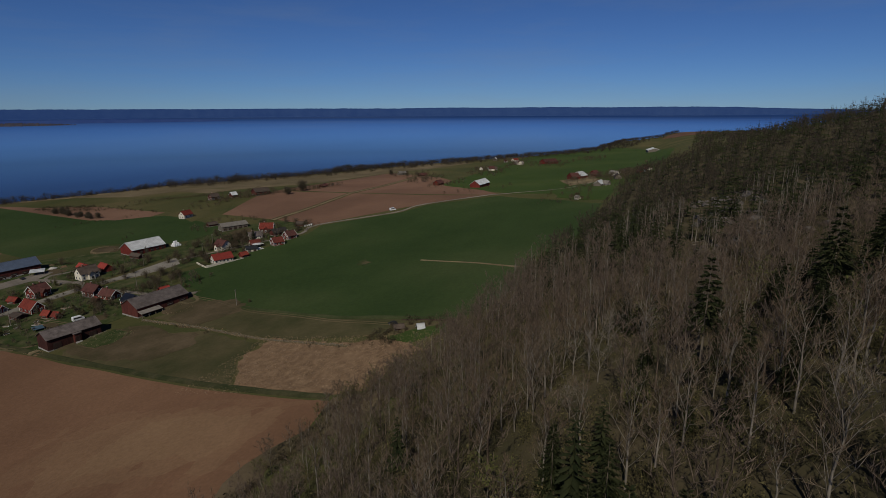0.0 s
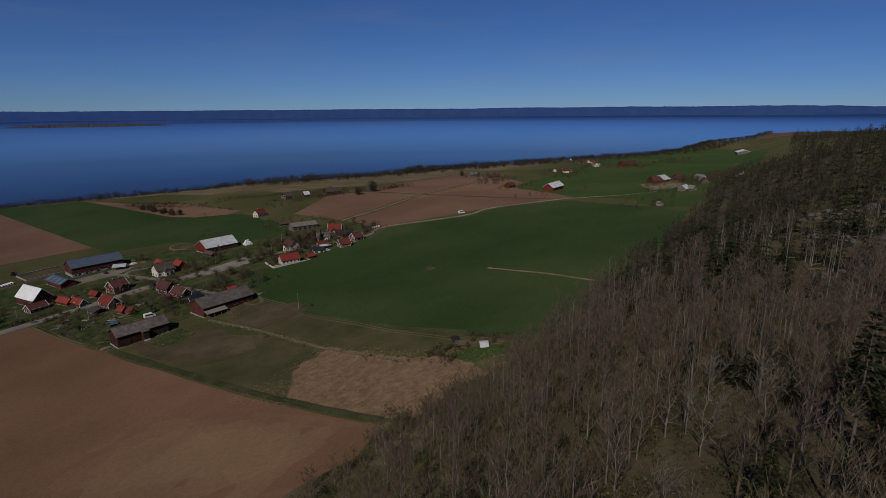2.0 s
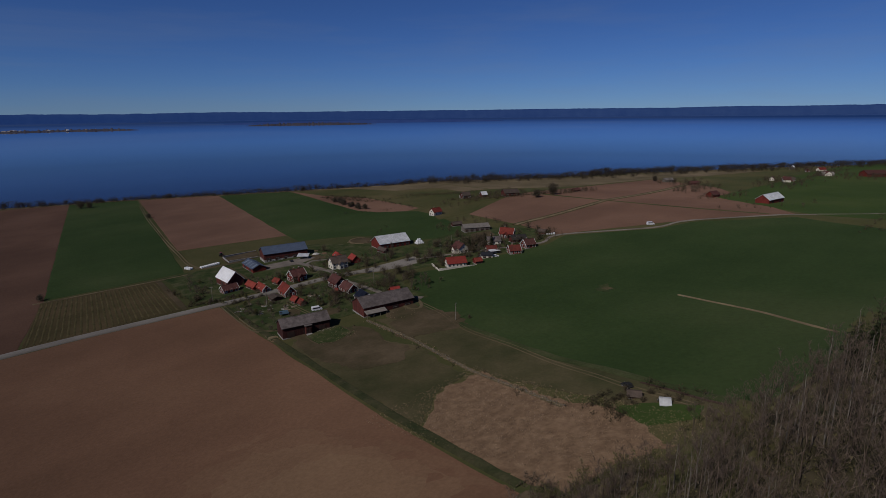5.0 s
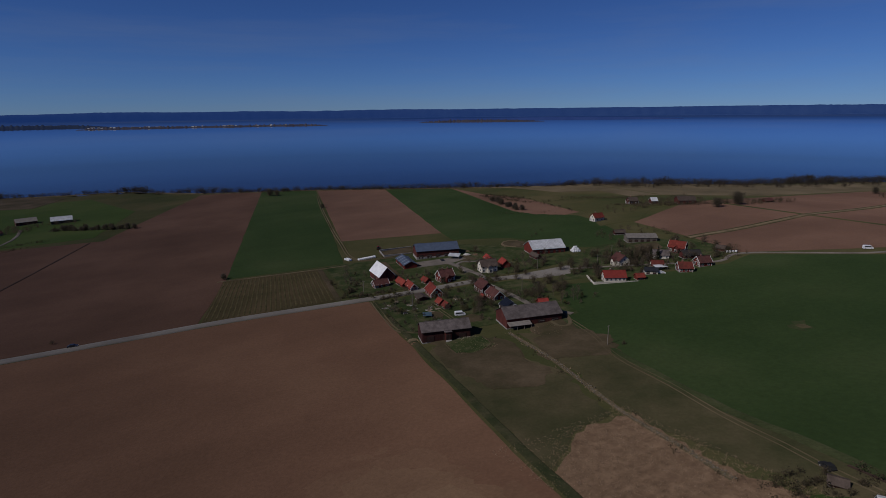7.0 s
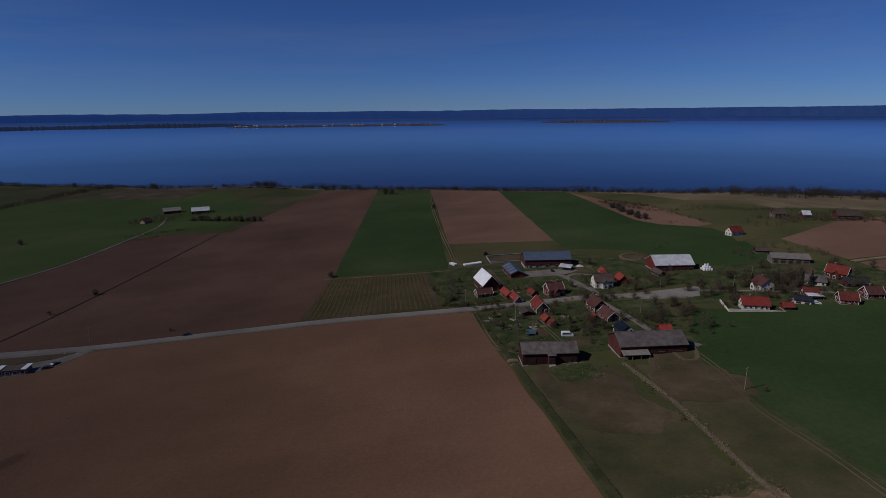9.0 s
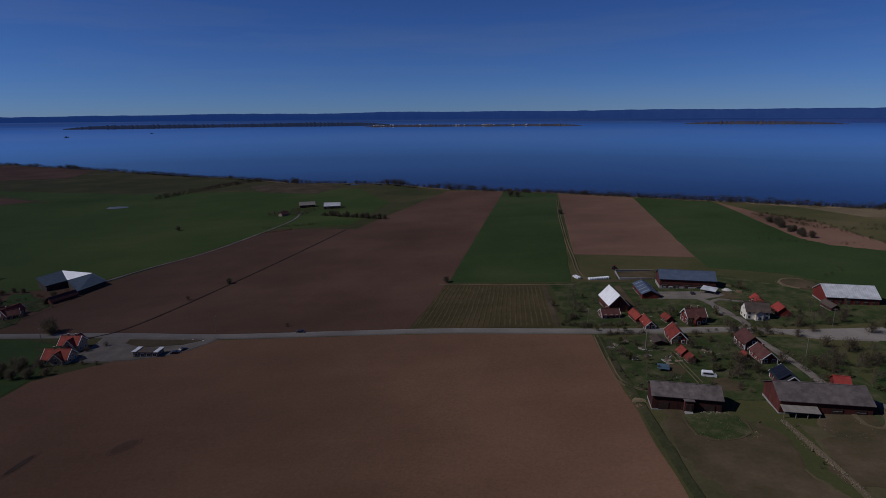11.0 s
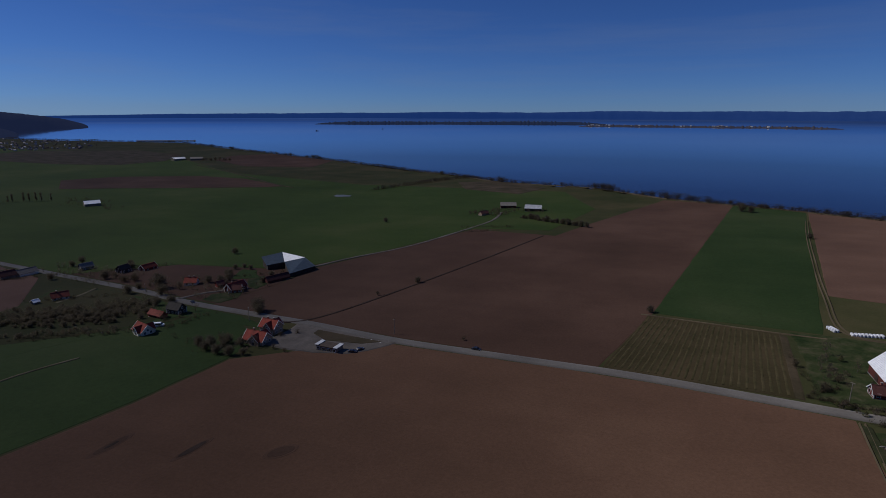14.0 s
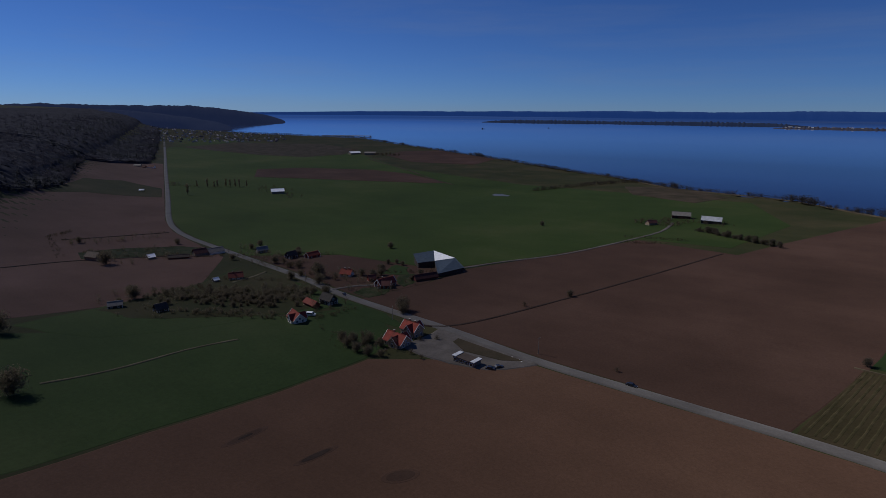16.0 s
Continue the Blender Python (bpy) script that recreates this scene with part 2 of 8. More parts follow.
ground = grid("ground", steps([(-4900, -2000, 100), (-2000, -600, 35), (-600, 600, 9), (600, 2200, 40), (2200, 4500, 150)]),
              steps([(-2500, -600, 120), (-600, -300, 25), (-300, 900, 9), (900, 2000, 30), (2000, 4700, 120)]), ground_z, M_GRASS,
              kind="structure", label="rough spring grass of the sloping lakeside land", category="ground")


def lake_sheet():
    v, f, k = [(0, 0, LAKE)], [], 180
    rs = steps([(60, 1500, 120), (1500, 4950, 50)])
    for r in rs:
        v += [(r * math.cos(math.tau * i / k), r * math.sin(math.tau * i / k), LAKE + lift(r, 0)) for i in range(k)]
    f += [(0, 1 + i, 1 + (i + 1) % k) for i in range(k)]
    for j in range(len(rs) - 1):
        f += [(1 + j * k + i, 1 + (j + 1) * k + i, 1 + (j + 1) * k + (i + 1) % k, 1 + j * k + (i + 1) % k) for i in range(k)]
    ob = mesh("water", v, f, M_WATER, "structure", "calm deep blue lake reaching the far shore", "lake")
    # far normals tilted so the water reflects sky above the far ridge
    up = []
    for x, y, z in v:
        r = max(1.0, math.hypot(x, y))
        t = radians(0.5 * max(0.0, min(50.0, 0.6 + 1.3 * math.degrees(math.atan2(118 - z, max(4962 - r, 150)))) - math.degrees(math.atan2(100 - z, r)))) if r > 1400 else 0.0
        up.append((-x / r * math.sin(t), -y / r * math.sin(t), math.cos(t)))
    ob.data.normals_split_custom_set_from_vertices(up)
    return ob


lake_sheet()

from mathutils.geometry import delaunay_2d_cdt


def drape(name, outline, mat, label, category, up=0.15, step=14.0, rag=0.8, kind="structure"):
    """A field cut to its outline and laid on the land."""
    edge = []
    outline = [(x * S, y * S) for x, y in outline]
    big_edge = sum(math.dist(p, q) for p, q in zip(outline, outline[1:] + outline[:1]))
    for (x0, y0), (x1, y1) in zip(outline, outline[1:] + outline[:1]):
        k = max(1, round(math.hypot(x1 - x0, y1 - y0) / (2.5 if 1.5 < rag and big_edge < 900 else 8)))
        for i in range(k):
            x, y = x0 + (x1 - x0) * i / k, y0 + (y1 - y0) * i / k
            wob = [rag * (noise.noise((x * 0.05, y * 0.05, c)) + (0.5 * noise.noise((x * 0.3, y * 0.3, c)) if rag > 1.5 else 0.0)) for c in (3, 9)]
            edge.append(Vector((x + wob[0], y + wob[1])))
    n = len(edge)
    inner = []
    lox, hix, loy, hiy = min(p.x for p in edge), max(p.x for p in edge), min(p.y for p in edge), max(p.y for p in edge)
    big = max(step, math.sqrt((hix - lox) * (hiy - loy)) / 60)
    y = loy + big / 2
    while y < hiy:
        x = lox + big / 2
        while x < hix:
            inside = False
            for a, b in zip(edge, edge[1:] + edge[:1]):
                if (a.y > y) != (b.y > y) and x < (b.x - a.x) * (y - a.y) / (b.y - a.y) + a.x:
                    inside = not inside
            if inside:
                inner.append(Vector((x, y)))
            x += big
        y += big
    vs, _, fs, *_ = delaunay_2d_cdt(edge + inner, [(i, (i + 1) % n) for i in range(n)], [], 1, 1e-4)
    verts, faces = [(p.x, p.y, ground_z(p.x, p.y) + up) for p in vs], [tuple(f) for f in fs]
    # the edge falls off gently to the ground
    way = 1 if sum(a.x * b.y - b.x * a.y for a, b in zip(edge, edge[1:] + edge[:1])) > 0 else -1
    k = len(verts)
    for i, p in enumerate(edge):
        d = edge[(i + 1) % n] - edge[i - 1]
        d = d.normalized() if d.length > 0.01 else Vector((1, 0))
        q = p + Vector((d.y, -d.x)) * way * (0.4 + 1.6 * up)
        verts += [(p.x, p.y, ground_z(p.x, p.y) + up), (q.x, q.y, ground_z(q.x, q.y) - 0.03)]
    for i in range(n):
        a, b = k + 2 * i, k + 2 * ((i + 1) % n)
        faces.append((a, a + 1, b + 1, b) if way > 0 else (a, b, b + 1, a + 1))
    return mesh(name, verts, faces, mat, kind, label, category)


def ribbon(name, pts, width, mat, label, category, up=0.3):
    """A road laid along a line."""
    line = []
    pts = [(x * S, y * S) for x, y in pts]
    for i in range(len(pts) - 1):
        p = [Vector(pts[max(0, min(len(pts) - 1, i + k))]) for k in (-1, 0, 1, 2)]
        k = max(2, round((p[2] - p[1]).length / 7))
        for j in range(k):
            t = j / k
            line.append(0.5 * (2 * p[1] + (p[2] - p[0]) * t + (2 * p[0] - 5 * p[1] + 4 * p[2] - p[3]) * t * t + (3 * p[1] - p[0] - 3 * p[2] + p[3]) * t ** 3))
    line.append(Vector(pts[-1]))
    v, f = [], []
    for i, c in enumerate(line):
        d = (line[min(i + 1, len(line) - 1)] - line[max(i - 1, 0)]).normalized()
        s = Vector((-d.y, d.x))
        row = []
        for k in (-1, -0.5, 0, 0.5, 1):
            q = c + s * k * width * 0.5 * (1 if mat == M_ROAD else 1 + 0.45 * noise.noise((c.x * 0.13, c.y * 0.13, 5 + k)))
            row.append((q.x, q.y, ground_z(q.x, q.y) + up + 0.05 * (1 - k * k)))
        low = [(row[j][0] + s.x * w, row[j][1] + s.y * w, row[j][2] - up - 0.08) for j, w in ((0, -0.1 - 0.5 * up), (4, 0.1 + 0.5 * up))]
        v += [low[0]] + row + [low[1]]
    for i in range(len(line) - 1):
        f += [(7 * i + k, 7 * i + k + 1, 7 * i + k + 8, 7 * i + k + 7) for k in range(6)]
    return mesh(name, v, f, mat, "structure", label, category)


# ---- fields and roads ----
drape("field_harrowed", [(-94, 207), (-38, 203.6), (-19, 202.2), (0, 200.8), (46, 193.6), (55, 192), (52, 140), (49, 97), (43, 41), (39, 13), (27, 10), (14, 16), (-20, 8), (-70, 8), (-110, 20), (-149, 50), (-149, 68), (-149, 97), (-145, 135), (-143, 175), (-118, 194)], M_SOIL, "bare brown harrowed field beside the road", "field")
drape("field_tilled", [(-205, 231), (-179, 227.5), (-144, 223.2), (-92, 214.6), (-38, 210.4), (-14, 208.6), (2, 272), (36, 455), (71, 640), (7, 670), (-54, 500), (-71, 447), (-144, 464), (-177, 369), (-199, 313), (-197, 274)], M_SOIL2, "bare brown tilled field between road and lake", "field")
drape("field_green_strip", [(3, 274), (72, 640), (123, 592), (64, 264)], M_WHEAT, "narrow strip of young green wheat", "field")
berry_field = drape("field_berry_rows", [(-12, 208.8), (1, 271), (48.4, 260), (43, 202.3)], M_ROWS, "yellow-green plot planted in rows", "field")
drape("soil_headland", [(43.4, 202.3), (48.8, 259.6), (50.6, 258.4), (45.4, 201.9)], M_TRODDEN, "bare soil headland beside the planted rows", "headland", 0.2, rag=0.5)
drape("field_brown_strip", [(125, 590), (186, 538), (141, 299), (79, 321)], M_SOIL4, "bare brown strip of tilled soil", "field")
drape("field_green_wedge", [(187, 536), (240, 492), (219, 330), (226, 312), (244, 284), (241, 261), (226, 217), (220, 202), (206, 202), (190, 208), (180, 218), (180, 236), (169, 257), (139, 276), (142, 299)], M_WHEAT, "wedge of young green wheat behind the barns", "field")
drape("field_brown_wedge", [(241, 480), (245, 419), (259, 373), (253, 294), (231, 292), (218, 320)], M_SOIL4, "bare brown wedge of soil near the shore", "field")
drape("field_green_wide", [(112, 130), (138, 160), (151, 155), (219, 141), (240, 145), (283, 109), (307, 101), (345, 57), (320, 5), (285, -30), (201, -28), (120, -20), (86, -8), (96, 27), (98, 48), (104, 92), (107, 118)], M_WHEAT, "wide field of young green wheat below the hill", "field")
drape("field_brown_far", [(257, 241), (324, 264), (561, 252), (511, 167), (357, 60), (300, 114), (240, 152), (250, 189)], M_SOIL4, "bare brown field with a track across it", "field")
drape("field_dry_reed", [(78, 57), (75, 20), (66, -1), (45, 7), (42, 14), (46, 46), (64, 60)], M_STRAW, "patch of dry straw-coloured reeds", "field", rag=6.0)
drape("field_green_lower", [(-160, 203), (-172, 212), (-189, 219), (-199, 211), (-213, 188), (-236, 147), (-275, 97), (-235, 45), (-152, 60), (-151, 97), (-147, 135), (-145, 175), (-150, 205)], M_WHEAT, "young green wheat beside the harrowed field", "field")
drape("field_brown_left", [(-737, 211), (-1247, 472), (-1160, 584), (-1064, 538.5), (-702, 366.5), (-549, 293.5), (-490, 272.5), (-446, 264.5), (-361, 245), (-284, 182), (-299, 103), (-500, 100)], M_SOIL3, "brown fields along the foot of the wooded hill", "field")
drape("field_green_left", [(-2000, 1040), (-1336, 1212), (-765, 880), (-412, 811), (-112, 739), (-58, 598), (-80, 470), (-144, 470), (-180, 369), (-208, 316), (-225, 305), (-300, 300), (-340, 268), (-352, 258.5), (-447, 273.5), (-492, 281.5), (-552, 302.5), (-703, 375.5), (-1065, 547.5), (-1508, 760)], M_WHEAT2, "broad green meadows between road and lake", "field")
drape("field_brown_band", [(-960, 671), (-845, 589), (-780, 634), (-666, 690), (-583, 731), (-559, 755), (-686, 812), (-790, 817), (-922, 750)], M_SOIL2, "brown band of bare soil between green meadows", "field", up=0.5)
drape("field_brown_bay", [(-1600, 850), (-1690, 1080), (-1428, 1229), (-1209, 1173), (-1111, 1027), (-1125, 914), (-1251, 871)], M_PASTURE, "far brownish field towards the town", "field", up=0.5)
drape("shore_meadow", [(-296, 850), (-226, 862), (-143, 780), (-165, 714), (-253, 762)], M_PASTURE, "brownish rough meadow above the shore", "field", up=0.5)
drape("field_brown_farm", [(-205, 313), (-226, 303), (-298, 298), (-338, 266), (-350, 259), (-270, 246), (-222, 235), (-206, 233), (-198, 274)], M_SOIL2, "brown field round the roadside farm", "field", up=0.18)
drape("grass_balk", [(-740, 246), (-822, 303), (-890, 345), (-880, 392), (-780, 400), (-700, 362), (-760, 300)], M_GRASS, "green strip below the wooded slope", "field", up=0.5)
drape("farm_garden", [(-226, 283), (-215, 286), (-203, 270), (-203, 261), (-216, 268)], M_LAWN, "dark grass of the roadside farm garden", "lawn", 0.3, rag=2.0)
drape("brown_meadow", [(284, 439), (345, 400), (437, 358), (507, 328), (620, 305), (800, 250), (780, 215), (640, 235), (565, 256), (430, 266), (378, 290), (327, 319), (330, 358), (299, 383)], M_HAY, "brownish rough meadow near the shore", "field", up=0.2)
drape("field_brown_shore", [(-1018, 1094), (-1072, 1207), (-1010, 1318), (-751, 1204), (-706, 1044), (-848, 1003)], M_SOIL2, "far brown field above the shore", "field", up=0.5)

drape("field_green_far", [(330, 10), (300, -34), (420, -50), (600, -64), (900, -78), (1200, -40), (1340, 40), (1150, 140), (950, 170), (700, 160), (560, 110), (450, 40)], M_WHEAT2, "far green fields below the end of the hill", "field", 0.35, rag=4.0)
drape("field_brown_point", [(1480, -95), (1600, -60), (1740, -120), (1800, -210), (1550, -165)], M_SOIL2, "far brown field on the point", "field", 0.6, rag=4.0)
ribbon("road", [(-2475, 1217), (-1507, 755), (-1064, 543), (-702, 371), (-549, 298), (-490, 277), (-446, 269), (-351, 254), (-270, 241), (-222, 230), (-179, 224), (-138, 219), (-92, 211), (-38, 207), (0, 204), (46, 197), (75, 193), (107, 190), (125, 185), (153, 180)], 6.4, M_ROAD, "pale grey asphalt country road", "road")
ribbon("road_east", [(150, 181), (170, 172), (196, 158), (219, 146), (240, 149), (283, 113), (311, 104), (357, 58), (400, 15), (480, -8)], 2.3, M_GRAVEL, "narrow pale gravel road along the green field", "road", 0.34)
ribbon("lane", [(106, 186), (110, 180), (110, 168), (110, 152), (109, 144), (112, 137), (116, 128)], 3.2, M_GRAVEL, "gravel lane between the houses", "lane", 0.4)
ribbon("driveway", [(107, 187), (114, 194), (114, 205), (113, 218), (111, 228), (101, 237), (92, 239)], 3.2, M_GRAVEL, "gravel driveway to the cattle barn", "driveway", 0.4)
for side in (-0.75, 0.75):
    ribbon("wheel_track", [(112 + side, 129), (108 + side, 108), (101 + side, 88), (98 + side, 65), (93.5 + side, 45), (91 + side, 30), (88.6 + side, 21.4), (85.8 + side, 8.8), (84.4 + side, 3.2)], 0.22, M_HAY, "pale worn wheel rut along the green field", "track", 0.32)
ribbon("farm_lane", [(-202, 315), (-190, 345), (-168, 388), (-150, 460), (-141, 513), (-146, 563)], 3.0, M_GRAVEL, "pale gravel lane to the shore farm", "lane", 0.4)
ribbon("meadow_track", [(-971, 985), (-758, 873), (-602, 777), (-535, 745)], 5.0, M_PASTURE, "pale brown track across the meadows", "track", 0.6)
ribbon("field_path", [(171, 46), (161, 16), (143, -9)], 1.2, M_BANK, "dry grassy balk across the green field", "path", 0.4)
ribbon("headland_strip", [(-206, 91), (-203, 111), (-204, 138), (-200, 157)], 1.5, M_DRY, "dry grassy balk between green fields", "path", 0.4)
ribbon("dry_bank", [(86, 125), (84, 96), (77, 59), (75, 42), (72, 27)], 1.5, M_HAY, "low grassy bank under the stone wall", "bank", 0.35)
ribbon("soil_track", [(247, 189), (256, 189), (300, 186), (420, 188), (520, 200)], 3.2, M_BANK, "pale worn track across the brown field", "track", 0.4)
for side in (-2.4, 2.4):
    ribbon("track_verge", [(247, 189 + side), (256, 189 + side), (300, 186 + side), (420, 188 + side), (520, 200 + side)], 1.0, M_PADDOCK, "grassy verge of the field track", "verge", 0.42)
ribbon("ditch", [(-155, 216), (-139, 228), (-120, 290), (-100, 365), (-80, 446)], 1.8, M_WET, "dark ditch across the tilled field", "ditch", 0.35)
ribbon("ditch", [(-420, 132), (-422, 170), (-400, 215), (-372, 240)], 2.4, M_WET, "dark furrow between brown fields", "ditch", 0.45)
ribbon("field_fringe", [(87, -8), (91, 8), (95.4, 27), (97, 48), (100.4, 70), (103.6, 92), (107.6, 118), (112.4, 130)], 3.6, M_FRINGE, "thin grassy fringe of the wheat field", "margin", 0.24)
ribbon("ditch", [(91.8, 18.6), (90, 10), (87.2, 1.6), (86, -4)], 0.9, M_WET, "dark ditch below the wheat field", "ditch", 0.36)
ribbon("ditch", [(-500, 190), (-496, 230), (-488, 268)], 2.4, M_WET, "dark furrow between brown fields", "ditch", 0.45)
drape("hedge_green", [(-452, 185), (-425, 178), (-400, 222), (-376, 246), (-400, 258), (-428, 244), (-450, 212)], M_LAWN, "dark grass of a hedged garden between brown fields", "lawn", 0.3, rag=2.0)
ribbon("shore_bank", [(-1250, 1405), (-1071, 1335), (-701, 1182), (-409, 1022), (-221, 850), (-79, 780), (3, 690), (123, 602), (243, 488), (326, 412), (488, 345), (620, 320), (950, 205)], 14.0, M_BANK, "dry grass and reeds along the water's edge", "bank", 0.35)
for side in (-0.65, 0.65):
    ribbon("wheel_track", [(56.6 + side, 191), (55.2 + side, 177), (54.0 + side, 164), (53.4 + side, 153), (55.6 + side, 147.8), (59, 145.3 + side)], 0.25, M_HAY, "pale worn wheel rut from the road to the barn", "track", 0.4)
    ribbon("wheel_track", [(77.2 + side, 172), (76.4 + side, 163), (76.2 + side, 156), (75.8 + side, 148)], 0.22, M_HAY, "pale wheel rut across the garden", "track", 0.4)
for side in (-0.8, 0.8):
    ribbon("wheel_track", [(114.5 + side, 544), (100 + side, 467), (87.4 + side, 389), (81 + side, 348), (76 + side, 311), (71.9 + side, 281), (72.6 + side, 267), (79, 261 + side), (92, 259.5 + side)], 0.5, M_HAY, "pale wheel rut between green strip and bare soil", "track", 0.45)
ribbon("row_headland", [(-2, 270.6), (24, 265.6), (49, 260.6), (64, 258.4)], 1.0, M_BANK, "dry grassy headland above the planted rows", "margin", 0.42)
ribbon("farm_path", [(113.8, 221.8), (118.7, 225), (123.8, 221.5), (129.3, 219.3)], 2.0, M_GRAVEL, "gravel path behind the white house", "path", 0.45)
ribbon("farm_path", [(113.8, 221.8), (111.8, 213.7), (111.3, 206), (115.2, 205)], 2.0, M_GRAVEL, "gravel path to the white house", "path", 0.45)
ribbon("dirt_lane", [(83.5, 252), (81.8, 237), (80.2, 218.6), (77, 205), (76.2, 197)], 3.6, M_TRODDEN, "bare earth lane between barn and cottage", "lane", 0.4)
ribbon("field_margin", [(57, 189), (54.5, 140), (51.5, 97), (45.5, 41), (41.5, 14)], 2.6, M_MARGIN, "dark green margin between soil and paddock", "margin", 0.38)
drape("village_green", [(58, 186), (75, 189), (105, 185), (124, 180), (130, 172), (121, 140), (118, 128), (100, 136), (70, 138), (56, 140)], M_LAWN, "dark spring grass of the village gardens", "lawn", 0.22, rag=2.0)
drape("village_green_north", [(50, 203), (75, 199), (107, 195), (125, 192), (158, 190), (172, 200), (165, 226), (137, 262), (120, 262), (86, 258), (70, 262), (54, 262)], M_LAWN, "dark spring grass around the farm buildings", "lawn", 0.22, rag=2.0)
drape("hamlet_green", [(140, 168), (165, 158), (205, 146), (222, 148), (246, 160), (243, 186), (220, 205), (190, 206), (165, 195), (160, 182)], M_LAWN, "dark spring grass of the hamlet gardens", "lawn", 0.22, rag=2.0)
drape("shore_farm_green", [(232, 246), (262, 244), (300, 268), (350, 262), (352, 290), (300, 318), (262, 310), (256, 290)], M_GRASS, "dull spring grass of the shore farm", "lawn", 0.22, rag=2.0)
drape("roadside_green", [(-150, 208), (-205, 212), (-215, 190), (-228, 150), (-245, 119), (-286, 104), (-293, 154), (-303, 199), (-322, 232), (-290, 236), (-225, 226), (-178, 219)], M_WHEAT, "dark spring grass of the roadside gardens", "lawn", 0.22, rag=2.0)
drape("orchard_grass", [(-320, 232), (-290, 235), (-263, 233), (-228, 214), (-214, 203), (-216, 188), (-240, 162), (-262, 142), (-288, 136), (-292, 154), (-302, 199)], M_GRASS, "dark spring grass under the roadside orchard", "lawn", 0.3, rag=3.0)
ribbon("farm_drive", [(-231, 233), (-228, 240), (-224.8, 247), (-219.5, 252), (-220, 259)], 3.0, M_GRAVEL, "pale gravel drive to the farmhouse", "driveway", 0.45)
ribbon("orchard_path", [(-289, 208), (-292, 224), (-297, 236)], 2.4, M_DRY, "pale dry path through the orchard", "path", 0.45)
drape("yard_asphalt", [(122, 184), (137, 186), (158, 184), (150, 173), (131, 178)], M_ROAD, "wide grey asphalt yard by the road", "yard", 0.45)
drape("car_park", [(-143, 193), (-142, 200), (-142, 211), (-143.5, 217), (-129.5, 215), (-109.4, 211), (-91, 208.5), (-93, 205), (-98, 198), (-103, 193), (-117, 190.5), (-131, 190.5)], M_GRAVEL, "pale worn car park in front of the inn", "car park", 0.4)
drape("car_park_verge", [(-129, 208.5), (-129.5, 212.3), (-108, 209), (-97, 207.6), (-103.5, 203.5), (-119.5, 203)], M_PASTURE, "dry grass verge of the car park", "verge", 0.6)
drape("barnyard", [(88, 235), (95, 240), (122, 236), (124, 230), (112, 226), (96, 230)], M_GRAVEL, "trodden gravel barnyard", "yard", 0.4)
drape("fenced_yard", [(89, 276), (87, 262), (104, 260), (110, 276)], M_TRODDEN, "pale concrete manure yard", "yard", 0.4)
drape("riding_ring", [(162.5 + 6.6 * math.cos(k * 0.35) * (1 + 0.12 * math.sin(k * 1.7)), 241 + 8 * math.sin(k * 0.35)) for k in range(18)], M_TRODDEN, "bare earth ring by the pale-roofed barn", "ring", 0.4)
ribbon("ring_bank", [(162.5 + 7 * math.cos(k * 0.4 + 0.6), 241 + 8.4 * math.sin(k * 0.4 + 0.6)) for k in range(10)], 0.9, M_BANK, "pale sandy bank round the earth ring", "bank", 0.7)
drape("lush_patch", [(74.4, 17.4), (78, 16), (81.4, 12), (83, 6), (83.4, 0.6), (78.4, 0), (72, 8.2)], M_WHEAT2, "lush green grass round the old shed", "grass", 0.3, step=5, rag=3.0)
drape("foot_meadow", [(25, 1), (35, 9.6), (45, 5), (53, -1.6), (48, -8), (37, -7), (28, -3)], M_HAY, "dry tan grass at the foot of the wooded hill", "meadow", 0.45, step=5, rag=5.0)
drape("farm_lawn", [(-233, 274), (-244, 296), (-231, 296), (-220, 282)], M_WHEAT, "green grass behind the roadside farmhouse", "lawn", 0.4, rag=3.0)
drape("farm_lawn", [(-216, 235), (-217.6, 244), (-207, 255), (-200, 243), (-204, 234)], M_LAWN, "spring grass between road and farmhouse", "lawn", 0.4, rag=3.0)
ribbon("foot_verge", [(-20, 4), (0, 9), (14, 12.4), (27, 6.4), (36, 8), (41, 9)], 8.0, M_PASTURE, "rough brown verge between field and wood", "verge", 0.34)
drape("far_yard", [(478, 31), (536, 8), (462, -8), (424, 14)], M_BANK, "pale trodden yard of the distant farm", "yard", 0.5, rag=5.0)
drape("bare_patch", [(161.6, 75), (168, 78.6), (171.6, 75), (169, 70), (162.4, 69.4)], M_FRINGE, "thin brownish patch in the young wheat", "patch", 0.2, 4.0, 7.0)
drape("bare_patch", [(164.6, 74.8), (167.4, 75.6), (168.8, 73.2), (166.8, 71.4), (164.2, 72)], M_PADDOCK, "bleached patch in the young wheat", "patch", 0.26, 3.0, 3.0)
ribbon("earth_berm", [(105.6, 129.2), (103.6, 121), (107, 119), (111.4, 124), (113.8, 131.6), (111.6, 133.6)], 1.5, M_HAY, "low dry grassy berm beside the red barn", "bank", 0.5)
drape("trodden_yard", [(57, 133.9), (63.5, 133.9), (62, 126.5), (61.5, 118.4), (73.8, 116.4), (79.9, 125.7), (81, 112), (78, 92), (70, 84), (57, 92), (56, 112.7)], M_TRODDEN, "bare trodden earth of the paddock", "yard", 0.3, rag=5.0)
drape("dry_plot", [(63, 130.5), (71.6, 131.3), (76.8, 128.6), (76, 119.5), (67, 116), (61.8, 119.2)], M_LAWN, "rough grass plot in front of the weathered barn", "plot", 0.34, step=5, rag=2.0)
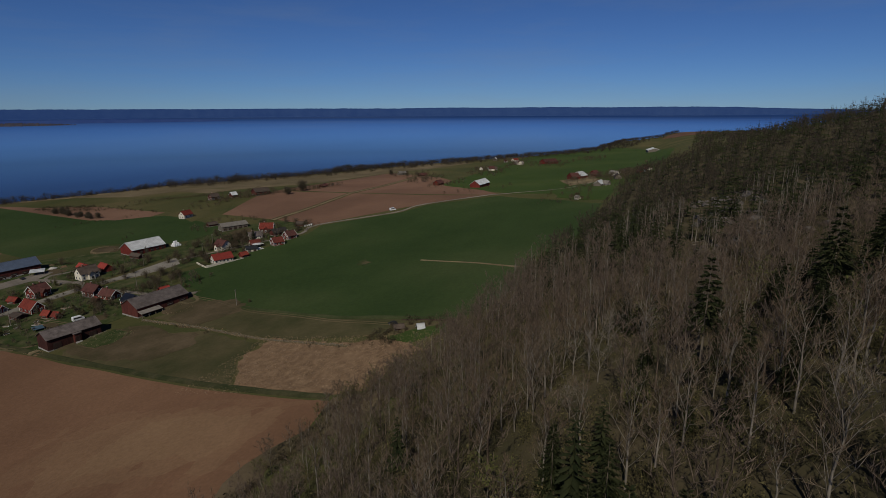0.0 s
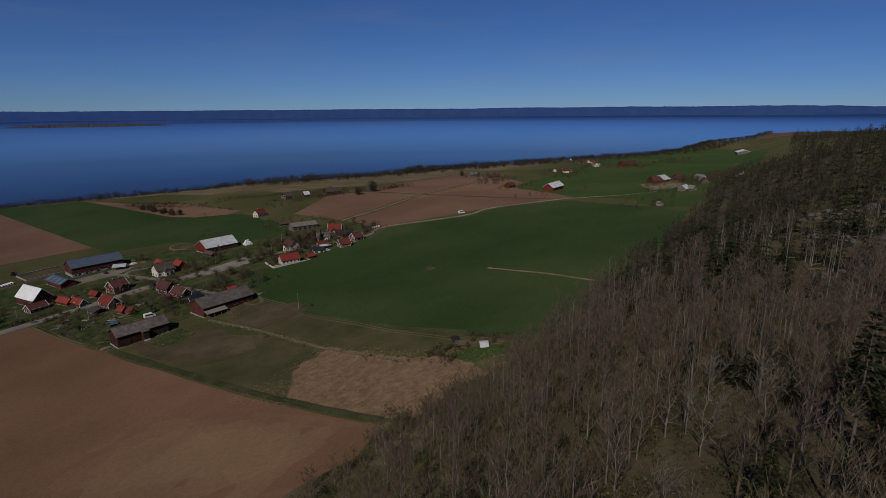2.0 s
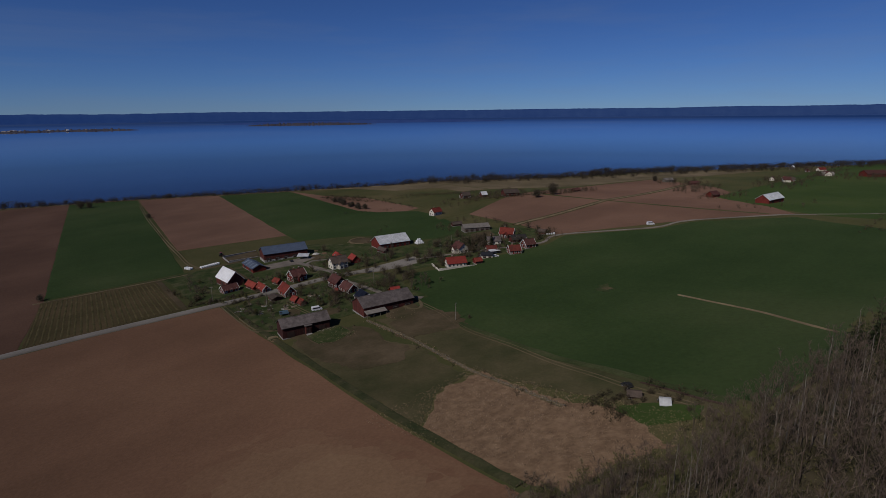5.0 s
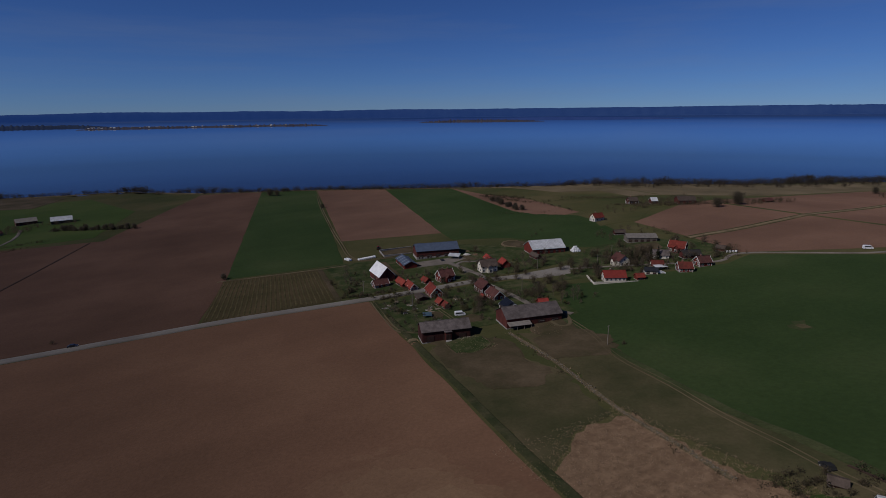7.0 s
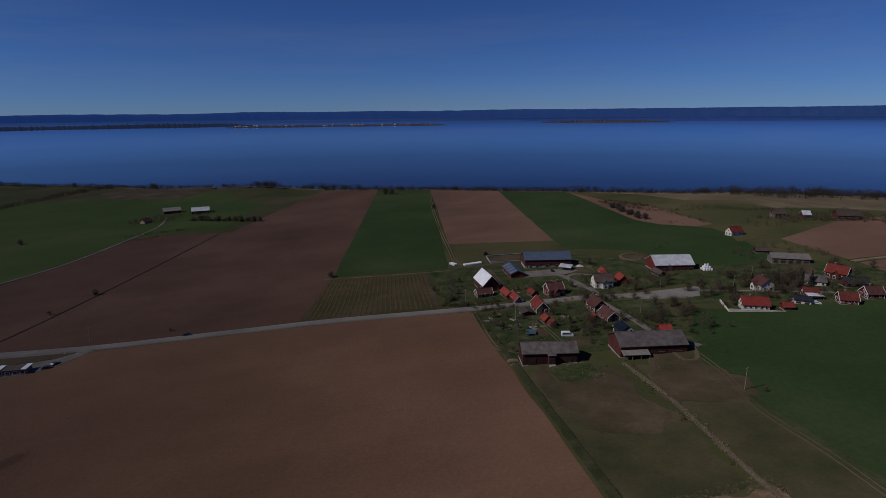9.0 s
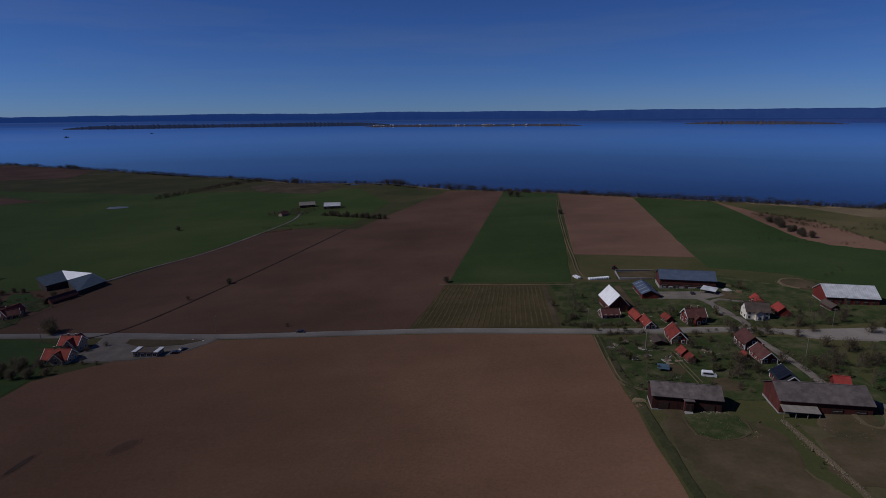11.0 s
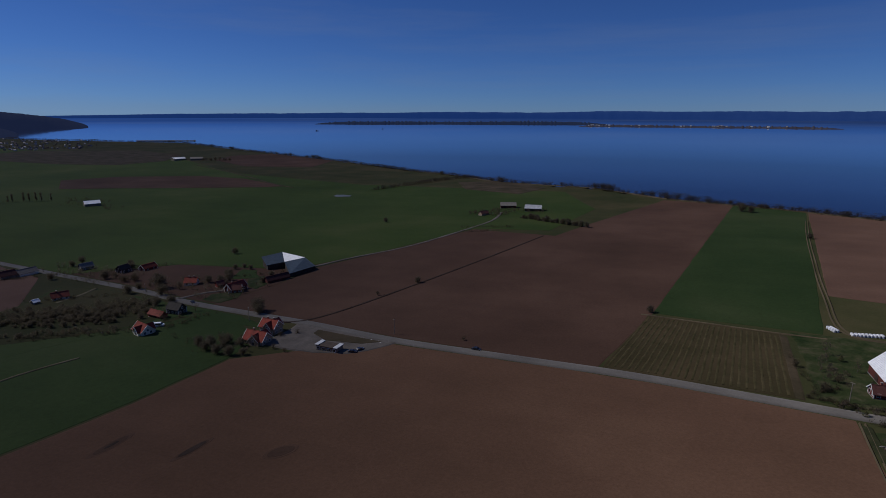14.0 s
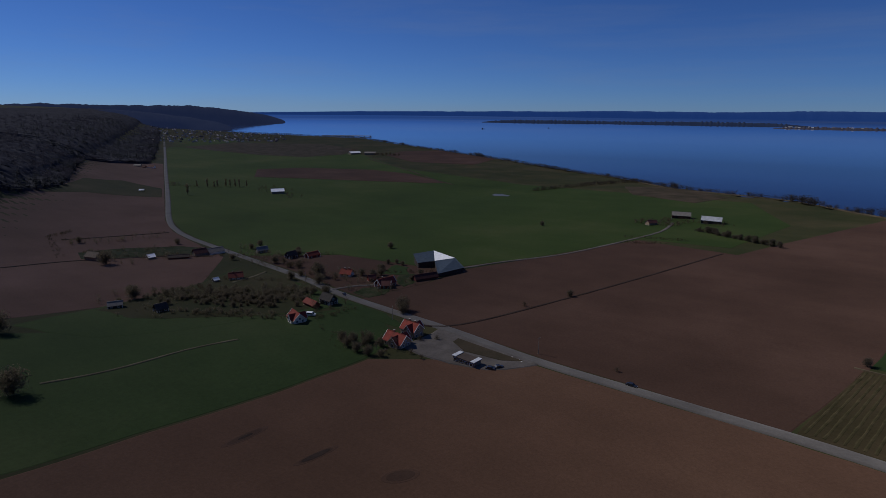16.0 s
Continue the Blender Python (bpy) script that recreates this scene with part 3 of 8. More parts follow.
ribbon("plot_rim", [(62.4, 129), (61.8, 119.6), (67, 116.6), (75.4, 119.8), (76.4, 128)], 0.5, M_PASTURE, "dry tan rim of the grass plot", "bank", 0.42)
drape("earth_patch", [(79.8, 149.9), (84.5, 151), (86.7, 145.5), (84.2, 142.6), (79.4, 143.4)], M_TRODDEN, "bare earth patch behind the barn", "patch", 0.4, step=5, rag=1.5)
drape("earth_patch", [(71, 162), (74, 163), (76, 158), (73.5, 154.5), (70.5, 157)], M_TRODDEN, "bare earth by the log piles", "patch", 0.4, step=5, rag=1.5)
drape("barn_yard", [(98, 129.5), (110.5, 128), (107, 116), (108, 104), (99, 92), (87.3, 97.7), (87.8, 117.7), (92.6, 118.7)], M_TRODDEN, "bare trodden earth in front of the red barn", "yard", 0.34, rag=7.0)
drape("hall_yard", [(213, 195.3), (225.4, 192.5), (220, 182.9), (208, 177.8), (202.7, 184.7)], M_TRODDEN, "bare earth yard of the machine hall", "yard", 0.4, rag=1.5)
drape("rubble_yard", [(121.6, 235), (128.4, 237.2), (128.7, 225.7), (120.7, 224.9)], M_TRODDEN, "bare stony ground at the barnyard edge", "yard", 0.35, rag=2.0)
drape("paddock", [(56, 128), (80, 126), (80, 100), (76, 62), (64, 61), (48, 50), (51, 100)], M_PADDOCK, "trodden brownish paddock behind the barns", "paddock", 0.2, rag=4.5)
drape("paddock_east", [(88, 124), (106, 116), (103.4, 92), (97.4, 48), (95.4, 27), (87, -4), (80, -2), (80, 24), (78, 56), (86, 96)], M_PADDOCK, "trodden brownish paddock beside the green field", "paddock", 0.2, rag=4.5)
drape("field_green_east", [(432, 138), (804, 155), (1013, 90), (790, -22), (457, -38), (375, -11), (352, 15), (362, 50)], M_WHEAT2, "far green fields towards the cape", "field", 0.2, rag=3.0)
# three nested patches, each a step paler than the field
for k in range(3):
    f = 1 - 0.24 * k
    drape("dry_soil", [(26 + (x - 26) * f, 42 + (y - 42) * f) for x, y in ((-6, 62), (12, 78), (30, 70), (40, 50), (39.5, 24), (38, 16), (28, 13), (8, 18))], M_PALESOIL[k], "paler soil at the end of the harrowed field", "patch", 0.17 + 0.02 * k, 8.0, 6.0)
# dark oval patches that deepen inwards in nested steps
for wx, wy, wl, ww, wa, core in ((-106.2, 120.8, 5.6, 1.15, 85, 1), (-127.9, 114.8, 6.0, 1.5, 92, 0.5), (-83.6, 127.6, 3.7, 2.2, 60, 0)):
    ca, sa = math.cos(radians(wa)), math.sin(radians(wa))
    for size, mat, up in ((1.2, M_DARKSOIL, 0.22), (0.9, M_DARKSOIL2, 0.26), (0.75 * core, M_WET, 0.3)):
        if size:
            drape("dark_patch", [(wx + size * (ca * wl * math.cos(k) - sa * ww * math.sin(k)), wy + size * (sa * wl * math.cos(k) + ca * ww * math.sin(k))) for k in [math.tau * i / 14 for i in range(14)]], mat, "dark patch in the harrowed soil", "patch", up, 3.0, 1.0)
drape("pond", [(-425, 694), (-412, 696), (-396, 688), (-394, 680), (-408, 677), (-422, 683)], M_POND, "small grey-blue pond in the meadow", "pond", 0.5, rag=3.0)
drape("forest_floor", [(-330, 20), (-160, 2), (-60, -2), (0, -6), (60, -10), (150, -20), (300, -26), (440, -30), (440, -230), (200, -230), (-100, -230), (-330, -120)], M_WOODFLOOR, "leaf litter under the hillside wood", "forest floor", 0.3, step=9)


# ---- far shores ----
def bearing(b, r):
    return -math.sin(radians(b)) * r, math.cos(radians(b)) * r


def far_ridge(name, b0, b1, r, depth, rise, seed, mat, label, category, ragged=0.35, taper=9, tilt=0.0, trees=0.0):
    """A long low wooded shore, seen across the water between two headings; rise: degrees above or below the eye's level."""
    n, v, f = max(24, int(abs(b1 - b0) * 16)), [], []
    cross = [(-0.5, 0.0), (-0.42, 0.55), (-0.2, 0.9), (0.1, 1.0), (0.5, 0.0)]
    base = LAKE + lift(r - depth / 2, 0) - 1.5
    height = 100 + r * math.tan(radians(rise)) - base
    for i in range(n + 1):
        t = i / n
        b = b0 + (b1 - b0) * t
        ends = math.sqrt(min(1, taper * t, taper * (1 - t)))
        h = height * ends * (1 + (0.03 if tilt else 0.0) - tilt * max(0.0, t - 0.45) ** 2) * (1 + ragged * noise.noise((b * 0.12, seed, 0)) + 0.35 * ragged * noise.noise((b * 0.9, seed, 5)) + 0.18 * ragged * noise.noise((b * 4.1, seed, 7)) + trees * max(-0.25, noise.noise((b * 5.3, seed, 11))))
        for k, z in cross:
            x, y = bearing(b, r + depth * k + 0.2 * depth * noise.noise((b * 0.3, seed, 2)))
            v.append((x, y, base + h * z))
    for i in range(n):
        f += [(5 * i + k, 5 * i + k + 1, 5 * i + k + 6, 5 * i + k + 5) for k in range(4)]
    return mesh(name, v, f, mat, "structure", label, category)


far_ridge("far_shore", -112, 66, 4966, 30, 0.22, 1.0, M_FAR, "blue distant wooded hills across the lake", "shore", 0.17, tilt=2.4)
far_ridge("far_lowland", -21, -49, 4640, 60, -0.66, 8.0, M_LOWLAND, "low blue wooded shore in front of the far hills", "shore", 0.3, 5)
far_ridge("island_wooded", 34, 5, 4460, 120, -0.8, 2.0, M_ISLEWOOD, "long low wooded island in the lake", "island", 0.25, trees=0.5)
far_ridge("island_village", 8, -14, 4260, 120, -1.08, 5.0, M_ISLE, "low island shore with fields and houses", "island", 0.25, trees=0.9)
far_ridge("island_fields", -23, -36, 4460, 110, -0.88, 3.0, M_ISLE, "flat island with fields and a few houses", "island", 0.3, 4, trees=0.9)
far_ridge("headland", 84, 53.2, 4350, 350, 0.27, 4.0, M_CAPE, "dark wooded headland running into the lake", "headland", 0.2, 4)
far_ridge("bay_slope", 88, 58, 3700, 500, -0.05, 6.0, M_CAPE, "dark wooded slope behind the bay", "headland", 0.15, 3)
drape("wooded_slope_floor", [(-300, 26), (-480, 92), (-600, 150), (-700, 202), (-800, 262), (-950, 340), (-1200, 468), (-1600, 670), (-2000, 880), (-2300, 500), (-1800, -200), (-900, -420), (-320, -300)], M_WOODFLOOR, "leaf litter under the wooded slope", "forest floor", 0.8, step=20)


# ---- plants ----
def bark(name, lo, hi, rough=0.9, thin=0.3):
    """Bark, twigs or needles; thin: how much of the light passes through between fine twigs."""
    m, n, l, b = material(name, rough, 0, 0.05)
    g = n.new("ShaderNodeNewGeometry")
    c = ramp(n, l, g.outputs["Random Per Island"], [(0.0, lo), (1.0, hi)])
    k = ramp(n, l, noise_at(n, l, 3.0, 3, 0.7, (1, 1, 0.3)), [(0.3, (0.7, 0.7, 0.7)), (0.7, (1.2, 1.2, 1.2))])
    c = mix(n, l, "MULTIPLY", 0.8, c, k)
    l.new(c, b.inputs["Base Color"])
    if thin:
        through_twigs, both = n.new("ShaderNodeBsdfTranslucent"), n.new("ShaderNodeMixShader")
        l.new(c, through_twigs.inputs["Color"])
        both.inputs["Fac"].default_value = thin
        l.new(b.outputs["BSDF"], both.inputs[1])
        l.new(through_twigs.outputs["BSDF"], both.inputs[2])
        l.new(both.outputs["Shader"], n["Material Output"].inputs["Surface"])
    return m


M_TRUNK = bark("pale_bark", (0.1, 0.082, 0.066), (0.175, 0.148, 0.122), thin=0)
M_PALEBARK = bark("bleached_bark", (0.108, 0.09, 0.0756), (0.252, 0.2205, 0.189), thin=0)
M_TWIG = bark("bare_twigs", (0.0918, 0.0655, 0.045), (0.257, 0.196, 0.139))
M_TWIG2 = bark("reddish_twigs", (0.0986, 0.0675, 0.0449), (0.217, 0.155, 0.11))
M_MOSSY = bark("mossy_twigs", (0.0595, 0.0582, 0.0257), (0.17, 0.143, 0.0702))
M_NEEDLE = bark("needles", (0.02897, 0.03936, 0.01863), (0.0748, 0.082, 0.03903), thin=0.5)
M_BUD = bark("budding_leaves", (0.085, 0.096, 0.033), (0.18, 0.172, 0.066))
M_WOODTWIG = bark("hillside_twigs", (0.1, 0.0745, 0.057), (0.225, 0.17, 0.133))
M_GARDEN = bark("garden_twigs", (0.09, 0.0696, 0.048), (0.228, 0.18, 0.132))
M_ORCHARD = bark("orchard_twigs", (0.08037, 0.07058, 0.04551), (0.2009, 0.1712, 0.1183), thin=0.5)
M_SCRUB = bark("garden_scrub", (0.06, 0.0488, 0.0312), (0.169, 0.131, 0.0875))
M_THICKET = bark("thicket_twigs", (0.07452, 0.06399, 0.04418), (0.1858, 0.1538, 0.1068), thin=0.5)
M_DARKWOOD = bark("far_dark_twigs", (0.0468, 0.0403, 0.0312), (0.127, 0.1, 0.0754))
M_SHORE = bark("shore_twigs", (0.03456, 0.0301, 0.024), (0.1037, 0.0836, 0.06336))
M_FARTWIG = bark("far_twigs", (0.0473, 0.0405, 0.0243), (0.115, 0.0918, 0.0567))


def tri_mesh(name, v, f, mat):
    """A mesh of triangles from arrays."""
    v, f = np.asarray(v, np.float32), np.asarray(f, np.int32)
    me = bpy.data.meshes.new(name)
    me.vertices.add(len(v))
    me.vertices.foreach_set("co", v.ravel())
    me.loops.add(f.size)
    me.loops.foreach_set("vertex_index", f.ravel())
    me.polygons.add(len(f))
    me.polygons.foreach_set("loop_start", np.arange(0, f.size, 3, dtype=np.int32))
    me.update(calc_edges=True)
    me.materials.append(mat)
    return me


def stick(V, F, p, q, r0, r1, sides=3):
    """A tapered stem from p to q; r1 = 0 runs to a point."""
    p, q = Vector(p), Vector(q)
    d = (q - p).normalized()
    a = d.orthogonal().normalized()
    b = d.cross(a)
    k = len(V)
    ring = [a * math.cos(math.tau * i / sides) + b * math.sin(math.tau * i / sides) for i in range(sides)]
    V += [tuple(p + w * r0) for w in ring]
    if r1 == 0:
        V.append(tuple(q))
        F += [(k + i, k + (i + 1) % sides, k + sides) for i in range(sides)]
    else:
        V += [tuple(q + w * r1) for w in ring]
        for i in range(sides):
            j = (i + 1) % sides
            F += [(k + i, k + j, k + sides + j), (k + i, k + sides + j, k + sides + i)]


def bare_tree(seed, h, limbs=12, subs=4, twigs=4, spread=0.34, low=0.28, buds=0, thick=0.045, rise=0.0, limb=0.3, sway=1.0, pale=False):
    """Trunk, crown of limbs and twigs, and buds of a leafless broadleaf tree."""
    rng = random.Random(seed)
    TV, TF, CV, CF, BV, BF = [], [], [], [], [], []
    pts = [Vector((0, 0, -0.6))]
    for i in range(1, 5):
        pts.append(Vector((rng.uniform(-1, 1) * 0.0125 * sway * h * i, rng.uniform(-1, 1) * 0.0125 * sway * h * i, h * 0.19 * i)))
    r = 0.0095 * h + 0.03
    for i in range(4):
        stick(TV, TF, pts[i], pts[i + 1], r * (1 - 0.2 * i), r * (1 - 0.2 * (i + 1)), 5)
    for n in range(limbs):
        f = low + (0.98 - low) * (n + rng.random()) / limbs
        s = min(3.999, f * 4)
        base = pts[int(s)].lerp(pts[int(s) + 1], s - int(s))
        az = n * 2.4 + rng.uniform(-0.5, 0.5)
        up = rng.uniform(0.55, 1.3) + f * 0.9 + rise
        way = Vector((math.cos(az), math.sin(az), up)).normalized()
        ln = h * spread * (1.15 - 0.55 * f) * rng.uniform(0.75, 1.2)
        mid = base + way * ln * 0.5 + Vector((0, 0, rng.uniform(-0.03, 0.06) * h))
        tip = mid + (way + Vector((rng.uniform(-0.4, 0.4), rng.uniform(-0.4, 0.4), rng.uniform(0.0, 0.5)))).normalized() * ln * 0.5
        rl = r * limb * (1.2 - 0.6 * f)
        LV, LF = (TV, TF) if pale else (CV, CF)
        stick(LV, LF, base, mid, rl, rl * 0.65)
        stick(LV, LF, mid, tip, rl * 0.65, 0)
        for _ in range(subs):
            t = rng.uniform(0.25, 1.0)
            b0 = base.lerp(mid, t * 2) if t < 0.5 else mid.lerp(tip, t * 2 - 1)
            w2 = (way * 0.5 + Vector((rng.uniform(-1, 1), rng.uniform(-1, 1), rng.uniform(-0.1, 1.0) + 0.6 * rise))).normalized()
            l2 = ln * rng.uniform(0.3, 0.55)
            e = b0 + w2 * l2
            stick(LV, LF, b0, e, rl * 0.35 + 0.009, 0)
            for _ in range(twigs):
                b1 = b0.lerp(e, rng.uniform(0.2, 0.95))
                w3 = (w2 + Vector((rng.uniform(-1, 1), rng.uniform(-1, 1), rng.uniform(-0.4, 0.9) + 0.6 * rise))).normalized()
                e1 = b1 + w3 * l2 * rng.uniform(0.4, 0.75)
                side = w3.cross(Vector((rng.uniform(-1, 1), rng.uniform(-1, 1), rng.uniform(-1, 1)))).normalized() * thick
                k = len(CV)
                CV += [tuple(b1 + side), tuple(b1 - side), tuple(e1)]
                CF.append((k, k + 1, k + 2))
                for _ in range(buds):
                    c = b1.lerp(e1, rng.random()) + Vector((rng.uniform(-1, 1), rng.uniform(-1, 1), rng.uniform(-1, 1))) * 0.25
                    k, z = len(BV), 0.13 + 0.1 * rng.random()
                    BV += [tuple(c + Vector((rng.uniform(-z, z), rng.uniform(-z, z), rng.uniform(-z, z)))) for _ in range(3)]
                    BF.append((k, k + 1, k + 2))
    return (TV, TF), (CV, CF), (BV, BF)


def clump_tree(seed, h, n=44, size=0.13, low=0.12, wide=0.34, lobes=5):
    """A far-off leafless tree or bush: a stem, a few limbs and tufts of twigs with gaps between them."""
    rng = random.Random(seed)
    V, F = [], []
    stick(V, F, (0, 0, -0.5), (0, 0, h * 0.6), 0.02 * h, 0.01 * h)
    cores = []
    for k in range(lobes):
        a = k * 2.4 + rng.random()
        c = Vector((math.cos(a) * wide * h * rng.uniform(0.2, 0.65), math.sin(a) * wide * h * rng.uniform(0.2, 0.65), h * rng.uniform(low + 0.2, 0.85)))
        cores.append(c)
        stick(V, F, (0, 0, h * low), c, 0.012 * h, 0)
    for k in range(n):
        c = cores[k % lobes] + Vector((rng.gauss(0, 1), rng.gauss(0, 1), rng.gauss(0, 0.8))) * wide * h * 0.33
        c.z = max(c.z, 0.05 * h)
        z = size * h
        i = len(V)
        V += [tuple(c + Vector((rng.uniform(-z, z), rng.uniform(-z, z), rng.uniform(-z, z)))) for _ in range(3)]
        F.append((i, i + 1, i + 2))
    return V, F


def conifer(seed, h, tiers=15, blades=8, low=0.08, width=0.2, subs=3, broad=0.13):
    """Trunk and drooping needle boughs of a spruce or pine."""
    rng = random.Random(seed)
    TV, TF, CV, CF = [], [], [], []
    stick(TV, TF, (0, 0, -0.6), (0, 0, h * 0.97), 0.012 * h + 0.03, 0.02, 5)
    for n in range(tiers):
        f = low + (0.97 - low) * n / (tiers - 1)
        ln = h * width * (1 - f) ** 0.8 + 0.25
        for k in range(blades):
            az = math.tau * (k + rng.random()) / blades
            l = ln * rng.uniform(0.65, 1.15)
            o = Vector((math.cos(az), math.sin(az), 0))
            s = Vector((-o.y, o.x, 0))
            c = Vector((0, 0, h * f + rng.uniform(-0.2, 0.2)))
            drop = rng.uniform(0.05, 0.4)
            mid, tip = c + o * l * 0.55 + Vector((0, 0, 0.06 * l)), c + o * l + Vector((0, 0, -drop * l))
            w = l * broad
            i = len(CV)
            CV += [tuple(c), tuple(mid + s * w - Vector((0, 0, 0.12 * l))), tuple(mid), tuple(mid - s * w - Vector((0, 0, 0.12 * l))), tuple(tip)]
            CF += [(i, i + 1, i + 2), (i, i + 2, i + 3), (i + 1, i + 4, i + 2), (i + 2, i + 4, i + 3)]
            for _ in range(subs):
                t = rng.uniform(0.3, 0.95)
                b = c.lerp(tip, t)
                e = b + (o * 0.5 + s * rng.choice((-1, 1)) * rng.uniform(0.5, 1.0) + Vector((0, 0, rng.uniform(-0.5, 0.3)))) * l * 0.3
                i = len(CV)
                CV += [tuple(b - Vector((0, 0, 0.1))), tuple(b + o * 0.25 + Vector((0, 0, 0.12))), tuple(e)]
                CF.append((i, i + 1, i + 2))
    return (TV, TF), (CV, CF), ([], [])


def joined(parts):
    V, F = [], []
    for v, f in parts:
        k = len(V)
        V += v
        F += [tuple(i + k for i in t) for t in f]
    return V, F


TREE_KINDS = {}


def kind_of_tree(key, parts, mats, crown_name="crown"):
    TREE_KINDS[key] = [(nm, tri_mesh(nm, *p, m)) for nm, p, m in zip(("trunk", crown_name, "foliage"), parts, mats) if p[0]]
    return key


BARE = [kind_of_tree("bare%d" % k, bare_tree(k, 13, 13, 5, 12, 0.34, 0.2, thick=0.022, rise=0.3, limb=0.3, sway=0.7, pale=True), (M_PALEBARK, M_TWIG if k % 2 else M_TWIG2)) for k in range(6)]
SLIM = [kind_of_tree("slim%d" % k, bare_tree(20 + k, 14, 12, 4, 10, 0.24, 0.3, thick=0.02, rise=0.6, limb=0.26, sway=0.4, pale=True), (M_PALEBARK, M_TWIG2)) for k in range(3)]
BUDDY = [kind_of_tree("bud%d" % k, bare_tree(30 + k, 9, 11, 4, 5, 0.36, 0.2, buds=2), (M_TRUNK, M_TWIG, M_BUD)) for k in range(2)]
SPRUCE = [kind_of_tree("spruce%d" % k, conifer(40 + k, 13, 22, 9, 0.06, 0.2, 16, 0.06), (M_TRUNK, M_NEEDLE)) for k in range(3)]
PINE = [kind_of_tree("pine%d" % k, conifer(50 + k, 14, 10, 10, 0.42, 0.24, 18, 0.06), (M_TRUNK, M_NEEDLE)) for k in range(2)]
FRUIT = [kind_of_tree("fruit%d" % k, bare_tree(60 + k, 6, 11, 6, 14, 0.42, 0.15, thick=0.022, limb=0.22), (M_TRUNK, M_GARDEN)) for k in range(4)]
SHRUB = [kind_of_tree("shrub%d" % k, bare_tree(70 + k, 3, 10, 6, 12, 0.55, 0.02, buds=1 if k == 2 else 0, thick=0.035), (M_TWIG, M_GARDEN, M_BUD)) for k in range(3)]
DENSE = [kind_of_tree("dense%d" % k, (bare_tree(80 + k, 6.5, 5, 1, 1, 0.3, 0.1)[0], joined([bare_tree(80 + k, 6.5, 12, 6, 8, 0.5, 0.1, thick=0.055)[1], clump_tree(85 + k, 7.2, 900, 0.038, 0.05, 0.56, 16)])), (M_TRUNK, M_SCRUB)) for k in range(3)]

THICK = [kind_of_tree("thick%d" % k, (bare_tree(90 + k, 6.5, 5, 1, 1, 0.3, 0.1)[0], joined([bare_tree(90 + k, 6.5, 10, 5, 6, 0.5, 0.1, thick=0.06)[1], clump_tree(95 + k, 6.8, 2300, 0.046, 0.04, 0.46, 24)])), (M_TRUNK, M_THICKET)) for k in range(3)]

ORCHARD = [kind_of_tree("orchard%d" % k, (bare_tree(94 + k, 6.5, 5, 1, 1, 0.3, 0.1)[0], joined([bare_tree(94 + k, 6.5, 11, 5, 8, 0.5, 0.1, thick=0.06)[1], clump_tree(99 + k, 6.6, 420, 0.05, 0.04, 0.55, 14)])), (M_TRUNK, M_ORCHARD)) for k in range(3)]

POPLAR = [kind_of_tree("poplar%d" % k, (bare_tree(300 + k, 13, 5, 1, 1, 0.1, 0.1)[0], joined([bare_tree(300 + k, 13, 22, 5, 6, 0.16, 0.12, thick=0.09)[1], clump_tree(303 + k, 13.5, 500, 0.028, 0.02, 0.12, 22)])), (M_TRUNK, M_THICKET)) for k in range(2)]


def plant(key, x, y, scale, turn, name, label, category, group, sink=0.0):
    ob = tagged(new(name), label, category, group)
    ob.matrix_basis = Matrix.Translation((x, y, ground_z(x, y) - sink)) @ Matrix.Rotation(turn, 4, "Z") @ Matrix.Scale(scale, 4)
    for nm, me in TREE_KINDS[key]:
        p = new(nm, me)
        p.parent = ob
        if nm == "foliage":
            tagged(p, kind="stuff")
    return ob


def scatter(name, protos, spots, mat, label, category, sink=0.3):
    """Many plants that nobody could count, joined in one mesh. spots: x, y, scale, turn, kind."""
    arrays = [(np.array(v, np.float32), np.array(f, np.int32)) for v, f in protos]
    VV, FF, k = [], [], 0
    for x, y, sc, turn, kind in spots:
        v, f = arrays[kind]
        c, s = math.cos(turn) * sc, math.sin(turn) * sc
        w = np.empty_like(v)
        w[:, 0], w[:, 1], w[:, 2] = v[:, 0] * c - v[:, 1] * s + x, v[:, 0] * s + v[:, 1] * c + y, v[:, 2] * sc + ground_z(x, y) - sink
        VV.append(w)
        FF.append(f + k)
        k += len(v)
    if not VV:
        return None
    return tagged(new(name, tri_mesh(name, np.concatenate(VV), np.concatenate(FF), mat)), label, category, "", "stuff")


# the hillside wood: the part that the camera flies over tree by tree, the rest as one mass
LOD_BARE = [joined(bare_tree(100 + k, 13, 9, 4, 10, 0.38, 0.2, thick=0.034, rise=0.3, limb=0.15, sway=0.5)[:2]) for k in range(5)]
LOD_MID = [joined(bare_tree(105 + k, 13, 6, 3, 9, 0.41, 0.2, thick=0.085, rise=0.3, limb=0.18)[:2]) for k in range(4)]
LOD_SPRUCE = [joined(conifer(110 + k, 13, 11, 8, 0.06, 0.22, 2, 0.17)[:2]) for k in range(3)]
LOD_SHRUB = [clump_tree(120 + k, 3.2, 40, 0.095, 0.05, 0.5, 6) for k in range(4)]
LOD_FAR = [clump_tree(130 + k, 9, 46, 0.09, 0.04, 0.42, 4) for k in range(5)]
LOD_SCRUB = [clump_tree(150 + k, 9, 140, 0.056, 0.04, 0.45, 8) for k in range(5)]
LOD_FARSPRUCE = [joined(conifer(140 + k, 13, 5, 4, 0.03, 0.27, 0, 0.42)[:2]) for k in range(3)]
